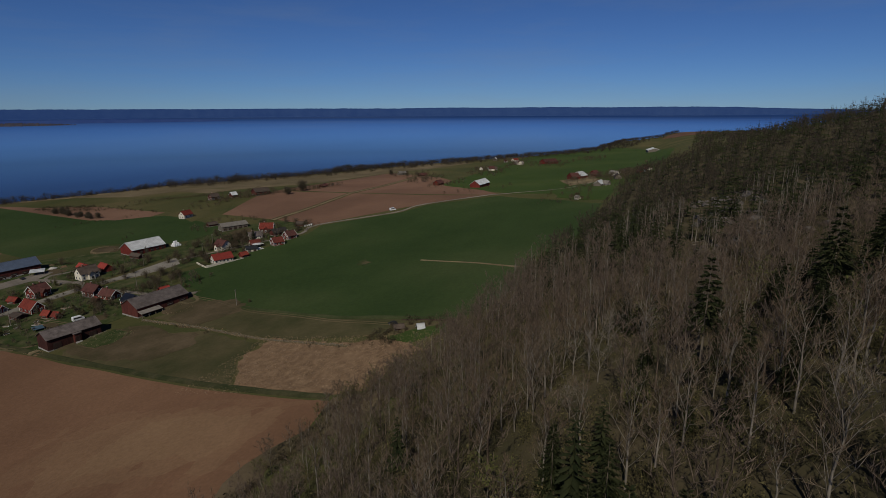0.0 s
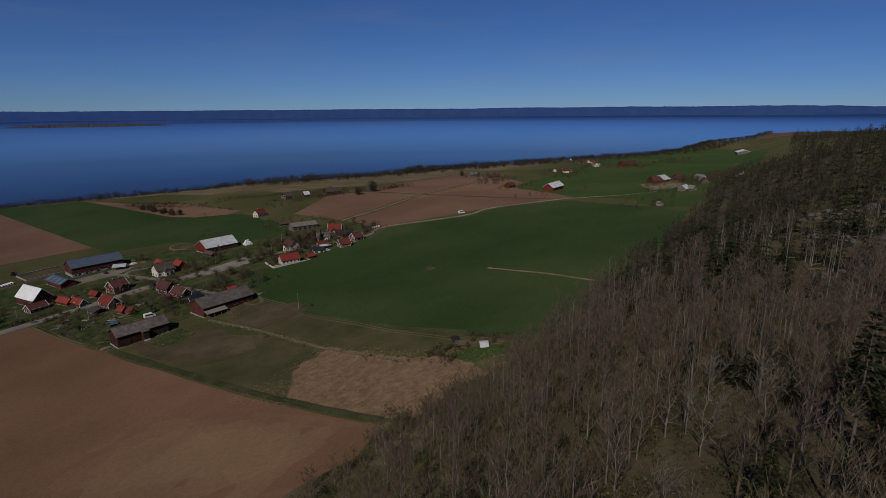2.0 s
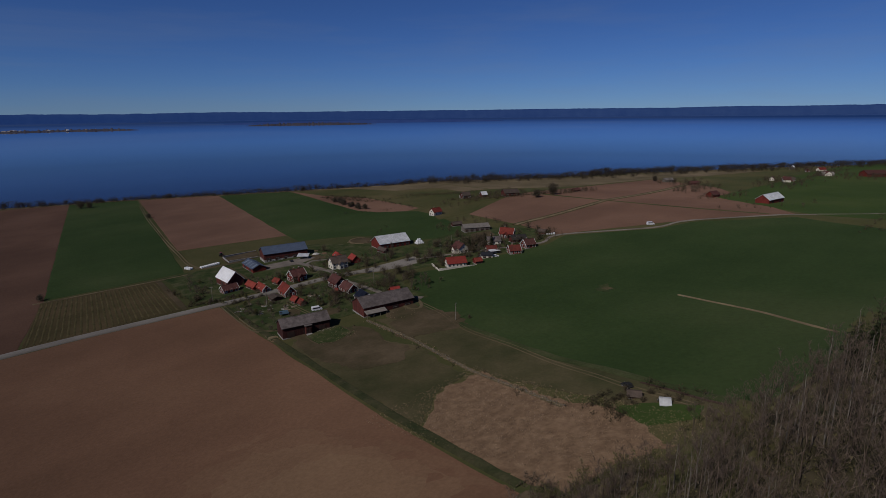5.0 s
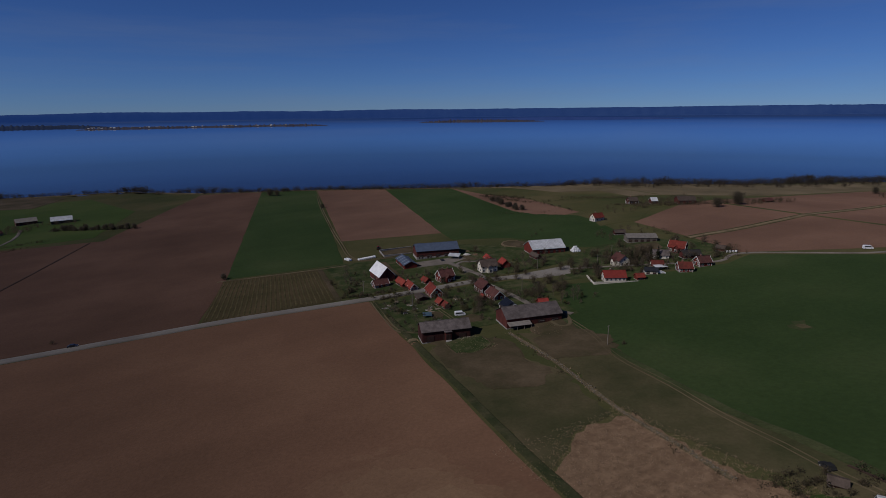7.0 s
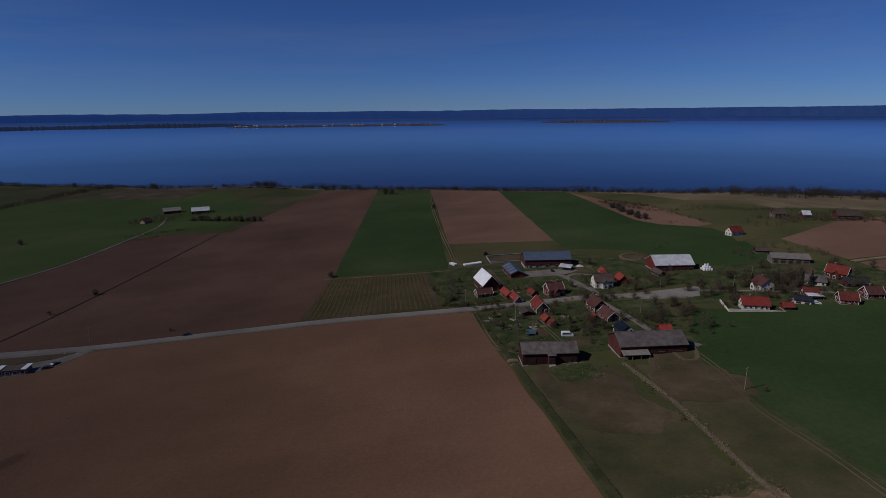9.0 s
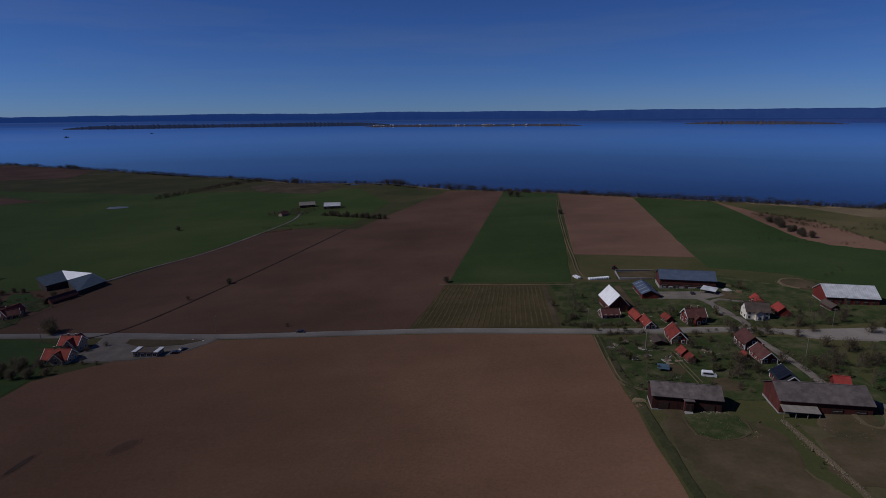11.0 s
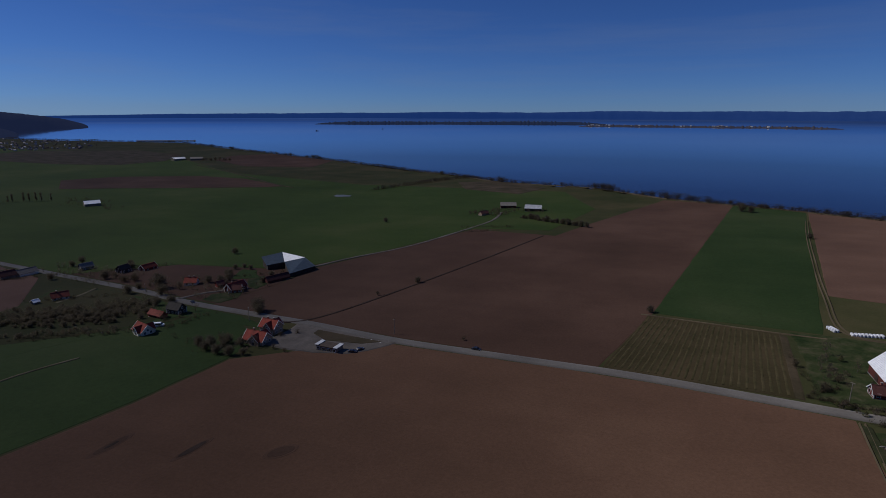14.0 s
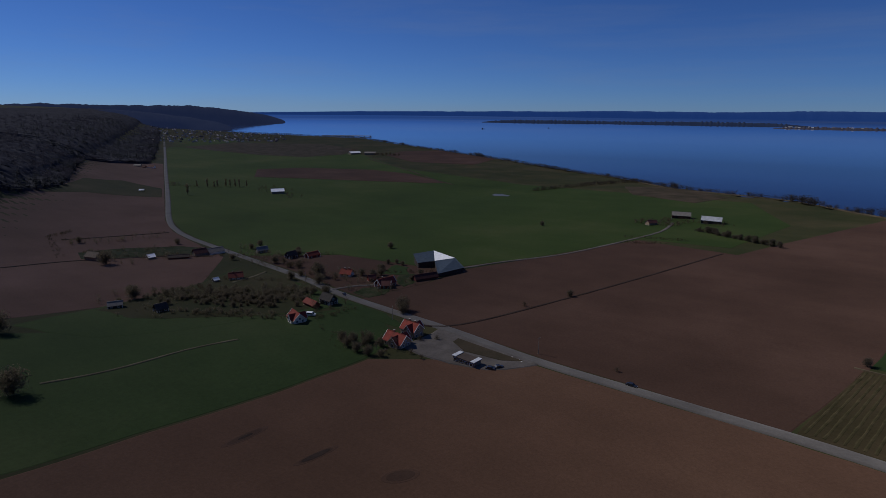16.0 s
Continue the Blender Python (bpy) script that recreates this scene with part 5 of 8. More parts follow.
def house(name, label, x, y, yaw, L, W, h, rise, wall, roof, doors=0, windows=0, chimney=0, porch=0, verge=0, plinth=0, plank=0):
    if windows:                                   # dwellings are smaller than the barns
        L, W, h, rise = 0.8 * L, 0.79 * W, 0.84 * h, 0.86 * rise
    elif name in ("outbuilding", "shed", "garage"):
        L, W, h, rise = 0.76 * L, 0.8 * W, 0.88 * h, 0.88 * rise
    z = min(ground_z(x + dx, y + dy) for dx in (-W / 3, W / 3) for dy in (-W / 3, W / 3)) + 0.1
    ob = tagged(new(name), label, {"inn": "house", "farmhouse": "house", "cottage": "house", "machine_hall": "hall"}.get(name, name), "")
    ob.matrix_basis = pose(x, y, z, 0, 0, yaw)
    HOUSES.append((x, y, max(L, W) / 2 + 1.5))
    wm = WALLS[wall]
    part("wall", gable(L, W, h, rise), wm, ob)
    part("foundation", box(-L / 2 - 0.06, L / 2 + 0.06, -W / 2 - 0.06, W / 2 + 0.06, -2.5, 0.35 if not plinth else 1.5), M_STONE, ob)
    sheet = roof in ("WHITE", "WHITE2", "BLUE", "WHITEBLUE")
    near_roof = None
    for side in (-1, 1):
        rm = ROOFS["WHITE" if side < 0 else "BLUE"] if roof == "WHITEBLUE" else ROOFS[roof]
        V, F = slope(L, W, h, rise, side, 0.5, 0.2, 1.1 if sheet else 0)
        near_roof = part("roof_slope", (V[:8], F[:6]), rm, ob)
        if sheet:
            tagged(part("seams", (V[8:], [tuple(i - 8 for i in f) for f in F[6:]]), rm, near_roof), kind="stuff")
    part("ridge_cap", box(-L / 2 - 0.45, L / 2 + 0.45, -0.18, 0.18, h + rise + 0.12, h + rise + 0.27), ROOFS["BLUE"] if roof == "WHITEBLUE" else ROOFS[roof], ob)
    for i in range(chimney):
        cx = L * (0.22 if i else -0.18)
        c = part("chimney", box(cx - 0.35, cx + 0.35, -0.1, 0.6, h + rise - 0.9, h + rise + 1.1), M_BRICK, ob, "brick chimney on the ridge")
        part("chimney_cap", box(cx - 0.42, cx + 0.42, -0.17, 0.67, h + rise + 1.1, h + rise + 1.22), M_STONE, c)
    if windows:
        for side, turn in ((-1, 0), (1, 180)):
            for i in range(windows):
                wx = -L / 2 + L * (i + 0.5) / windows
                for lv in ([0.95] if h < 4 else [0.95, 3.0]):
                    if lv + 1.5 < h + 0.3:
                        window(ob, pose(wx, side * (W / 2 + 0.05), lv, 0, 0, turn))
        for side, turn in ((-1, -90), (1, 90)):
            for k in (-0.24, 0.24):
                window(ob, pose(side * (L / 2 + 0.05), k * W, 0.95, 0, 0, turn))
            if rise > 2.8:
                window(ob, pose(side * (L / 2 + 0.05), 0, h - 0.1, 0, 0, turn), 0.9, 1.1)
        if wall in ("RED", "RED_OLD", "BLACK_WALL"):
            for sx in (-1, 1):
                for sy in (-1, 1):
                    part("corner_board", box(sx * L / 2 - 0.13, sx * L / 2 + 0.13, sy * W / 2 - 0.13, sy * W / 2 + 0.13, 0.36, h), M_TRIM, ob, "white corner board")
    for i in range(doors):
        dx = -L / 2 + L * (i + 0.5) / doors
        dw, dh = min(3.2, 0.55 * L / doors), min(3.0, h - 0.5)
        for side in (-1, 1):
            y0 = side * (W / 2 + 0.08)
            d = part("door", box(dx - dw / 2, dx + dw / 2, y0 - 0.05, y0 + 0.05, 0.36 if not plinth else 0.4, dh), M_DOOR, ob, "dark board door")
            if L / doors < 7:
                part("hinge_strap", box(dx - dw / 2 + 0.1, dx + dw / 2 - 0.1, y0 + side * 0.05 - 0.02, y0 + side * 0.05 + 0.02, dh * 0.7, dh * 0.7 + 0.12), M_STONE, d)
    if plinth:
        for side, turn in ((-1, 0), (1, 180)):
            for i in range(9):
                window(ob, pose(-L / 2 + L * (i + 0.5) / 9 + 1.2, side * (W / 2 + 0.1), 0.45, 0, 0, turn), 0.9, 0.7)
    if name == "shed" and roof == "BLUE":
        for side in (-1, 1):
            for i in range(4):
                a, k = -L / 2 + L * (i + 0.6) / 4, rise / (W / 2)
                V = [(a + dx, side * yy, h + rise - k * yy + dz) for dz in (0.22, 0.33) for yy in (0.6, W / 2) for dx in (-0.35, 0.35)]
                part("skylight", (V, [(0, 1, 3, 2), (4, 6, 7, 5), (0, 4, 5, 1), (1, 5, 7, 3), (3, 7, 6, 2), (2, 6, 4, 0)]), M_SKYLIGHT, near_roof, "pale translucent roof sheet")
    if porch == 1:
        px, pd = 0.0, 2.0
        p = part("front_gable", gable(pd + 0.5, 3.2, h * 0.85, 1.7, 0.0), wm, ob, "projecting front gable", pose(px, -W / 2 - pd / 2 + 0.2, 0, 0, 0, 90))
        for side in (-1, 1):
            part("roof_slope", slope(pd + 0.9, 3.2, h * 0.85, 1.7, side, 0.3, 0.16), ROOFS[roof], p)
        window(p, pose(-(pd + 0.5) / 2 - 0.05, 0, 1.0, 0, 0, -90), 1.2, 1.4)
    if porch == 2:
        w2, d2 = 0.5 * L, W / 2 + 1.2
        for side in (-1, 1):
            p = part("cross_gable", gable(d2, w2, h * 1.02, rise * 0.82, 0.0), wm, ob, "cross gable of the house", pose(0.12 * L, side * d2 / 2, 0, 0, 0, 90))
            for s2 in (-1, 1):
                part("roof_slope", slope(d2 + 0.3, w2, h * 1.02, rise * 0.82, s2, 0.35, 0.2), ROOFS[roof], p)
                k, y1, xx = rise * 0.82 / (w2 / 2), w2 / 2 + 0.35, side * (d2 / 2 + 0.5)
                V = [(xx + dx, s2 * yy, h * 1.02 + rise * 0.82 - k * yy + dz) for dx in (0, 0.12) for yy, dz in ((0, -0.05), (y1, -0.05), (y1, 0.32), (0, 0.32))]
                part("bargeboard", (V, [(0, 1, 2, 3), (7, 6, 5, 4), (0, 4, 5, 1), (1, 5, 6, 2), (2, 6, 7, 3), (3, 7, 4, 0)]), M_TRIM, p)
            window(p, pose(side * (d2 / 2 + 0.05), 0, 1.0, 0, 0, 90 * side), 1.2, 1.3)
            window(p, pose(side * (d2 / 2 + 0.05), 0, h, 0, 0, 90 * side), 0.8, 0.9)
    if verge or (windows and wall == "RED"):
        for sx in (-1, 1):
            for sy in (-1, 1):
                k = rise / (W / 2)
                y1 = W / 2 + 0.5
                V = []
                for xx in (sx * (L / 2 + 0.5), sx * (L / 2 + 0.62)):
                    V += [(xx, 0, h + rise - 0.1), (xx, sy * y1, h + rise - k * y1 - 0.1), (xx, sy * y1, h + rise - k * y1 + 0.3), (xx, 0, h + rise + 0.3)]
                part("bargeboard", (V, [(0, 1, 2, 3), (7, 6, 5, 4), (0, 4, 5, 1), (1, 5, 6, 2), (2, 6, 7, 3), (3, 7, 4, 0)]), M_TRIM, ob, "white bargeboard")
    return ob


house("barn", "long weathered barn of dark red boards with a patched grey roof", 81.7, 170.2, -11, 21.8, 9.0, 5.3, 2.7, "RED_DARK", "GREY", doors=3, plank=1)
house("barn", "big red barn with a wide grey roof beside the lane", 123.4, 165.4, -9, 27.4, 13.0, 4.9, 3.4, "RED_OLD", "GREY", doors=4, plank=1)
house("barn", "long red cattle barn with a blue-grey metal roof and stone base", 142.0, 309.4, -11, 30.4, 13.0, 5.7, 3.8, "RED_OLD", "BLUE", doors=5, plinth=1)
house("shed", "low machine shed with a blue-grey metal roof", 115.0, 298.4, -95, 26.7, 11.0, 3.4, 2.4, "RED", "BLUE", doors=2)
house("barn", "red barn with a bright white sheet-metal roof", 90.5, 277.6, -89, 17.4, 10.0, 4.5, 5.2, "RED_OLD", "WHITE", doors=1)
house("cottage", "low red cottage with a brown tiled roof and white trim", 84.1, 263.3, 2, 10.8, 7.0, 2.6, 2.6, "RED", "BROWN", windows=3, chimney=1)
house("outbuilding", "small red outbuilding with an orange tiled roof", 96.0, 257.6, -88, 13.3, 5.5, 2.4, 2.2, "RED", "TILE", doors=1)
house("outbuilding", "small red outbuilding with white trim and tiled roof", 97.6, 247.8, -92, 12.4, 5.5, 2.6, 2.4, "RED", "TILE", doors=1, windows=1)
house("shed", "little red garden shed with a tiled roof", 109.4, 253.0, -83, 7.2, 4.5, 2.2, 1.8, "RED", "TILE", doors=1)
house("farmhouse", "two-storey red farmhouse with white trim and a front gable", 120.8, 250.3, 3, 11.2, 8.5, 4.6, 3.6, "RED", "BROWN", windows=4, chimney=2, porch=1)
house("house", "red house with a bright orange tiled roof", 103.4, 229.0, -97, 13.9, 8.0, 3.6, 3.6, "RED", "TILE", windows=3, chimney=1)
house("outbuilding", "small red outbuilding with an orange tiled roof in the garden", 99.4, 211.4, -86, 5.4, 4.6, 2.3, 2.0, "RED", "TILE", doors=1)
house("outbuilding", "low red lean outbuilding with an orange tiled roof", 99.8, 205.2, -87, 4.2, 4.4, 2.0, 1.8, "RED", "TILE", doors=1)
house("house", "tall white plastered house with a dark brown roof and porch", 151.4, 252.2, -9, 13.0, 9.5, 5.2, 4.0, "WHITE_WALL", "DARK", windows=4, chimney=1, porch=1)
house("outbuilding", "red outbuilding with an orange tiled roof behind the white house", 160.5, 264.4, -97, 9.4, 6.4, 3.0, 2.6, "RED", "BRIGHT", doors=1)
house("outbuilding", "red wing with a bright orange tiled roof", 165.2, 254.6, -103, 11.0, 6.6, 3.0, 2.8, "RED", "BRIGHT", doors=1)
house("shed", "low dark shed with a slatted grey roof in the garden", 94.6, 226.0, -94, 8.6, 6.4, 2.2, 0.9, "RED_OLD", "DARK", doors=1)
house("outbuilding", "small red outbuilding with a bright red roof behind the white house", 164.0, 273.5, -97, 6.5, 5.5, 2.6, 2.2, "RED", "BRIGHT", doors=1)
house("house", "dark red timber house with a brown tiled roof by the crossing", 128.9, 217.0, -94, 12.1, 8.5, 4.6, 3.4, "RED_OLD", "BROWN", windows=3, chimney=1)
house("house", "red wooden house with white corners and brown roof", 128.2, 204.1, -93, 12.1, 7.5, 3.0, 3.0, "RED", "BROWN", windows=3, chimney=1)
house("house", "red house whose dark roof carries solar panels", 124.0, 182.2, -99, 12.3, 9.0, 3.0, 3.2, "RED", "BLACK", windows=2)
house("garage", "white garage with a bright orange tiled roof", 140.0, 177.4, -17, 6.0, 7.0, 2.6, 2.4, "RED", "BRIGHT", doors=1)
house("shed", "tiny orange-roofed shed under the trees", 121.7, 205.5, -96, 4.1, 3.5, 2.0, 1.4, "RED", "TILE")
house("barn", "long red barn with a pale sheet-metal roof and open front", 207.4, 269.8, -11, 23.9, 15.0, 4.2, 4.4, "RED", "WHITE2", doors=6)
house("shed", "dark timber shed beside the pale-roofed barn", 192.5, 259.1, -94, 11.9, 5.0, 2.2, 1.6, "RED_OLD", "DARK", doors=1)
house("house", "long white house with an orange tiled roof in a walled garden", 198.2, 190.9, -25, 15.0, 8.5, 3.4, 3.4, "WHITE_WALL", "BRIGHT", windows=5, chimney=1)
house("house", "white gabled house with a brown roof", 224.0, 213.4, -100, 11.0, 9.5, 4.4, 3.6, "WHITE_WALL", "BROWN", windows=2, chimney=1, porch=1)
house("house", "tall dark house with red tiles, white bargeboards and a veranda", 273.8, 214.4, -62, 12.5, 9.5, 4.4, 4.0, "RED_OLD", "TILE", windows=3, chimney=1, verge=1, porch=1)
house("house", "white house with a weathered grey roof behind the carport", 253.4, 209.6, -35, 11.5, 8.5, 3.4, 3.0, "WHITE_WALL", "GREY", windows=3, chimney=1)
house("outbuilding", "long outbuilding with a black roof behind the red houses", 268.0, 199.4, -20, 15.0, 8.0, 2.8, 2.8, "RED_OLD", "BLACK_ROOF", doors=2)
house("house", "low house with a red roof and white gable", 234.9, 194.7, -31, 8.4, 7.0, 2.8, 2.8, "WHITE_WALL", "DARKRED", windows=2)
house("garage", "dark-roofed garage with white doors", 223.8, 188.4, -39, 9.2, 6.0, 2.5, 1.6, "WHITE_WALL", "BLACK", doors=2)
house("house", "red wooden house with a weathered red roof", 241.8, 180.6, -32, 9.3, 8.5, 3.2, 3.2, "RED", "DARKRED", windows=3, chimney=1)
house("house", "red wooden house with white trim at the field edge", 259.0, 182.6, -15, 9.8, 8.0, 3.4, 3.4, "RED", "BROWN", windows=2, chimney=1)
house("shed", "small red shed with an orange roof", 210.4, 183.8, -17, 6.0, 5.0, 2.2, 1.8, "RED", "TILE", doors=1)
house("shed", "dark low shed with a mossy roof", 281.0, 276.0, -20, 10.6, 5.0, 2.2, 1.8, "RED_OLD", "DARK")
house("machine_hall", "grey machine hall with open bays", 277.5, 251.0, -27, 20.9, 9.0, 3.4, 2.2, "GREY_WALL", "GREY2", doors=5)
house("house", "white house with a red tiled roof near the shore fields", 302.3, 326.0, 3, 13.0, 8.0, 4.2, 3.6, "WHITE_WALL", "TILE", windows=2, chimney=1)
house("barn", "wide grey-roofed barn at the shore farm", 415.3, 333.6, -28, 16.0, 12.0, 3.6, 3.4, "RED_OLD", "DARK", doors=3)
house("outbuilding", "outbuilding with a white metal roof at the shore farm", 394.2, 352.5, -23, 7.7, 9.0, 3.6, 3.0, "RED_OLD", "WHITE2", doors=1)
house("house", "dark-roofed farmhouse at the shore farm", 379.3, 365.0, -13, 11.5, 9.0, 4.2, 3.6, "RED_OLD", "DARK", windows=2, chimney=1)
house("shed", "dark low shed with white wrapped bales beside it", 295.5, 198.9, -66, 7.1, 6.0, 2.3, 1.8, "RED_OLD", "DARK")
house("barn", "red barn with a pale metal roof by the field track", 527, 118.6, -7, 28.0, 12.0, 4.2, 4.2, "RED", "WHITE2", doors=2)
house("barn", "distant red barn with a broad brown roof", 961.1, 119.3, -43, 29.0, 18.0, 4.5, 5.0, "RED", "BROWN", doors=2)
house("barn", "distant red barn in a farmyard", 617.4, 26.6, -52, 10.8, 14.0, 4.0, 4.4, "RED", "BROWN", doors=1)
house("barn", "distant barn with a pale roof in a farmyard", 632.5, 22.3, -22, 15.2, 16.0, 4.4, 4.2, "RED", "WHITE2", doors=1)
house("outbuilding", "distant brown outbuilding of a farm", 655.3, 5.0, -103, 11.1, 10.0, 3.2, 3.0, "RED_OLD", "BROWN")
house("house", "distant tall white farmhouse", 639.1, -21.4, -117, 6.9, 8.0, 4.6, 3.6, "WHITE_WALL", "GREY2", windows=2)
house("house", "distant red-roofed house of the far hamlet", 610.4, -50.6, -168, 13, 8.0, 3.2, 3.2, "RED", "BROWN")
house("house", "distant pale house of the far hamlet", 586.0, -59.0, -162, 12.5, 8.0, 3.2, 3.2, "WHITE_WALL", "BROWN")
house("barn", "far long white-roofed barn near the wood", 1351.1, -59.1, -171, 36.0, 30.0, 6.0, 5.0, "GREY_WALL", "WHITE2")
house("house", "far pale cottage among trees", 777.1, 176.9, -66, 8.5, 10.0, 3.6, 3.4, "WHITE_WALL", "BROWN")
house("house", "far cottage with a pale gable beside trees", 929.8, 169.5, -141, 14, 9.0, 3.8, 3.6, "WHITE_WALL", "BROWN")
house("shed", "small white shed alone in the green field", 397.8, -7.0, -133, 5.9, 4.0, 2.4, 1.4, "WHITE_WALL", "GREY2")
house("shed", "low dark ruined shed among bushes at the hill foot", 104.4, 19.9, -57, 4.2, 3.2, 1.5, 1.0, "RED_OLD", "DARK")
house("shed", "little old shed with a pale sheet roof at the hill foot", 102.6, 10.2, -52, 2.8, 2.3, 1.3, 1.2, "RED_OLD", "WHITE2", doors=1)
house("shed", "grey weathered hut by the shore track", 669.4, 282.9, -24, 16.3, 9.0, 3.6, 2.6, "GREY_WALL", "GREY2")
house("house", "red house with orange roof near the shore", 537.4, 173.3, -11, 11, 8.0, 3.0, 3.0, "RED", "BROWN")
house("outbuilding", "low brick-red outbuilding near the shore", 658.6, 245.1, -42, 16, 7.0, 2.4, 2.4, "RED_OLD", "BROWN")
house("outbuilding", "low brick-red ruin among bushes", 486.1, 299.6, -7, 14, 6.0, 2.0, 2.0, "RED_OLD", "BROWN")
house("inn", "plastered house with orange tiles and white verges", -181.7, 241.2, -1, 14.7, 9.5, 3.4, 4.0, "PINK_WALL", "TILE", windows=4, chimney=1, verge=1, porch=2)
house("inn", "two-storey plastered house with orange tiles beside the car park", -185.1, 256.1, -2, 12.0, 9.0, 5.0, 3.8, "PINK_WALL", "TILE", windows=3, chimney=2, verge=1, porch=2)
house("house", "red house with an orange roof and white verges", -252.2, 234.0, -15, 12.5, 8.5, 3.0, 3.8, "WHITE_WALL", "TILE", windows=2, verge=1, porch=2)
house("outbuilding", "long red outbuilding with a tiled roof", -269.0, 258.2, -6, 14.6, 6.0, 2.5, 2.2, "RED", "DARKRED", doors=1)
for hx, hy, yaw, wall, roof, label in ((648, -18, 20, "WHITE_WALL", "DARK", "small white house below the end of the hill"), (664, -34, 75, "RED_OLD", "DARK", "small red house below the end of the hill"), (690, -28, 40, "RED_OLD", "DARK", "small dark red cottage by the far lane")):
    house("house", label, hx, hy, yaw, 9.0, 6.5, 3.0, 2.6, wall, roof, windows=2)
for hx, hy, yaw, L, wall, roof, label in (
        (805, 187, 30, 11, "RED", "TILE", "small red house with a pale gable in the far hamlet"), (793, 176, -60, 9, "RED_OLD", "DARK", "dark red outbuilding of the far hamlet"), (790, 198, 10, 8, "WHITE_WALL", "BROWN", "pale cottage of the far hamlet"),
        (1043, 203, -30, 13, "WHITE_WALL", "TILE", "far white house with a red roof near the shore"), (1010, 214, 20, 11, "RED_OLD", "BROWN", "far red house near the shore"), (928, 168, -50, 16, "GREY_WALL", "GREY2", "far grey barn near the shore wood"), (1068, 252, 10, 12, "GREY_WALL", "WHITE2", "far pale boathouse near the shore"),
        (684, 9, -20, 12, "RED", "BROWN", "red outbuilding of the farm below the hill"), (677, -15, 40, 10, "WHITE_WALL", "GREY2", "tall white gabled house of the farm below the hill"), (602, -26, 10, 14, "GREY_WALL", "DARK", "low grey shed at the hill foot"), (517, -13, -10, 13, "GREY_WALL", "WHITE2", "low shed with a pale roof at the hill foot"), (520, -20, 60, 8, "GREY_WALL", "GREY2", "small grey shed at the hill foot")):
    house("house" if roof in ("TILE", "BROWN") else "hut", label, hx, hy, yaw, L, 7.5, 3.2, 3.0, wall, roof, windows=2 if L < 12 else 0)
house("house", "black-painted house with white trim by the road", -264.2, 267.5, 1, 11.4, 8.0, 4.4, 3.6, "BLACK_WALL", "BLACK_ROOF", windows=3)
house("house", "white bungalow with an orange tiled roof beyond the road", -310.1, 324.1, 25, 10.5, 9.0, 3.0, 3.2, "WHITE_WALL", "TILE", windows=2, chimney=2)
house("farmhouse", "red farmhouse with white trim and a long tiled roof", -265.1, 319.1, 82, 16.4, 8.5, 3.8, 3.6, "RED", "TILE", windows=3, chimney=1)
house("outbuilding", "dark red outbuilding joined to the farmhouse", -283.9, 324.2, 64, 6.8, 6.0, 2.8, 2.4, "RED", "BROWN", doors=1)
house("outbuilding", "long low dark red barn at the field edge", -254.2, 349.5, 68, 23.6, 7.0, 2.6, 2.8, "RED_OLD", "BROWN", doors=2)
house("house", "red house with an orange roof at the road bend", -386.5, 352.7, 87, 14.8, 8.0, 3.0, 2.8, "RED", "TILE", windows=2)
house("house", "dark timber house with white window trim", -398.6, 339.6, 92, 11.0, 8.0, 4.0, 3.4, "BLACK_WALL", "DARK", windows=2)
house("house", "grey house with a pale grey roof among garden trees", -441.4, 339.0, 75, 12.0, 8.0, 3.6, 3.2, "GREY_WALL", "GREY2", windows=2)
house("house", "white house with a red tiled roof in the meadow", -369.3, 268.3, 62, 12.1, 8.5, 3.0, 3.2, "WHITE_WALL", "DARKRED", windows=3, chimney=1)
house("shed", "little shed with a white roof in the meadow", -373.4, 254.7, 85, 4.6, 4.5, 2.2, 1.4, "GREY_WALL", "WHITE")
house("house", "grey house with a brown tiled roof along the old road", -475.7, 298.0, 81, 10.9, 8.0, 3.2, 3.2, "GREY_WALL", "BROWN")
house("house", "low white house with a grey roof along the old road", -472.7, 311.1, 85, 13.7, 8.0, 2.8, 2.8, "WHITE_WALL", "GREY2")
house("shed", "shed with a white metal roof by the hedge", -493.8, 263.2, 82, 7.2, 8.0, 2.6, 2.2, "GREY_WALL", "WHITE")
house("outbuilding", "long dark outbuilding behind a hedge", -476.1, 278.9, 58, 21.4, 6.0, 2.2, 2.0, "RED_OLD", "DARK")
house("house", "dark house with a grey roof among trees", -357.3, 180.8, 66, 9.3, 6.0, 2.8, 2.2, "BLACK_WALL", "GREY2", windows=2)
house("house", "dark-roofed cottage at the meadow edge", -329.4, 194.8, 87, 8.0, 7.0, 3.0, 3.2, "BLACK_WALL", "DARK", windows=2)
house("barn", "round-roofed white barn in the green meadows", -809.8, 618.5, 62, 21.0, 14.0, 4.0, 4.0, "GREY_WALL", "WHITE")
house("barn", "far white-roofed farm barn", -1375.0, 1322.3, 73, 36.0, 22.0, 5.0, 4.0, "GREY_WALL", "WHITE")
house("barn", "far grey-roofed farm barn", -1330.7, 1350.8, 44, 36.0, 22.0, 5.0, 4.0, "GREY_WALL", "GREY2")
house("barn", "grey-roofed barn of the shore farm beside a hedge", -185.4, 746.7, 18, 20.5, 11.0, 4.0, 3.6, "RED_OLD", "GREY2", doors=2)
house("barn", "white-roofed barn of the shore farm beside a hedge", -146.3, 723.0, 8, 20.6, 12.0, 4.0, 3.8, "BLACK_WALL", "WHITE2", doors=3)
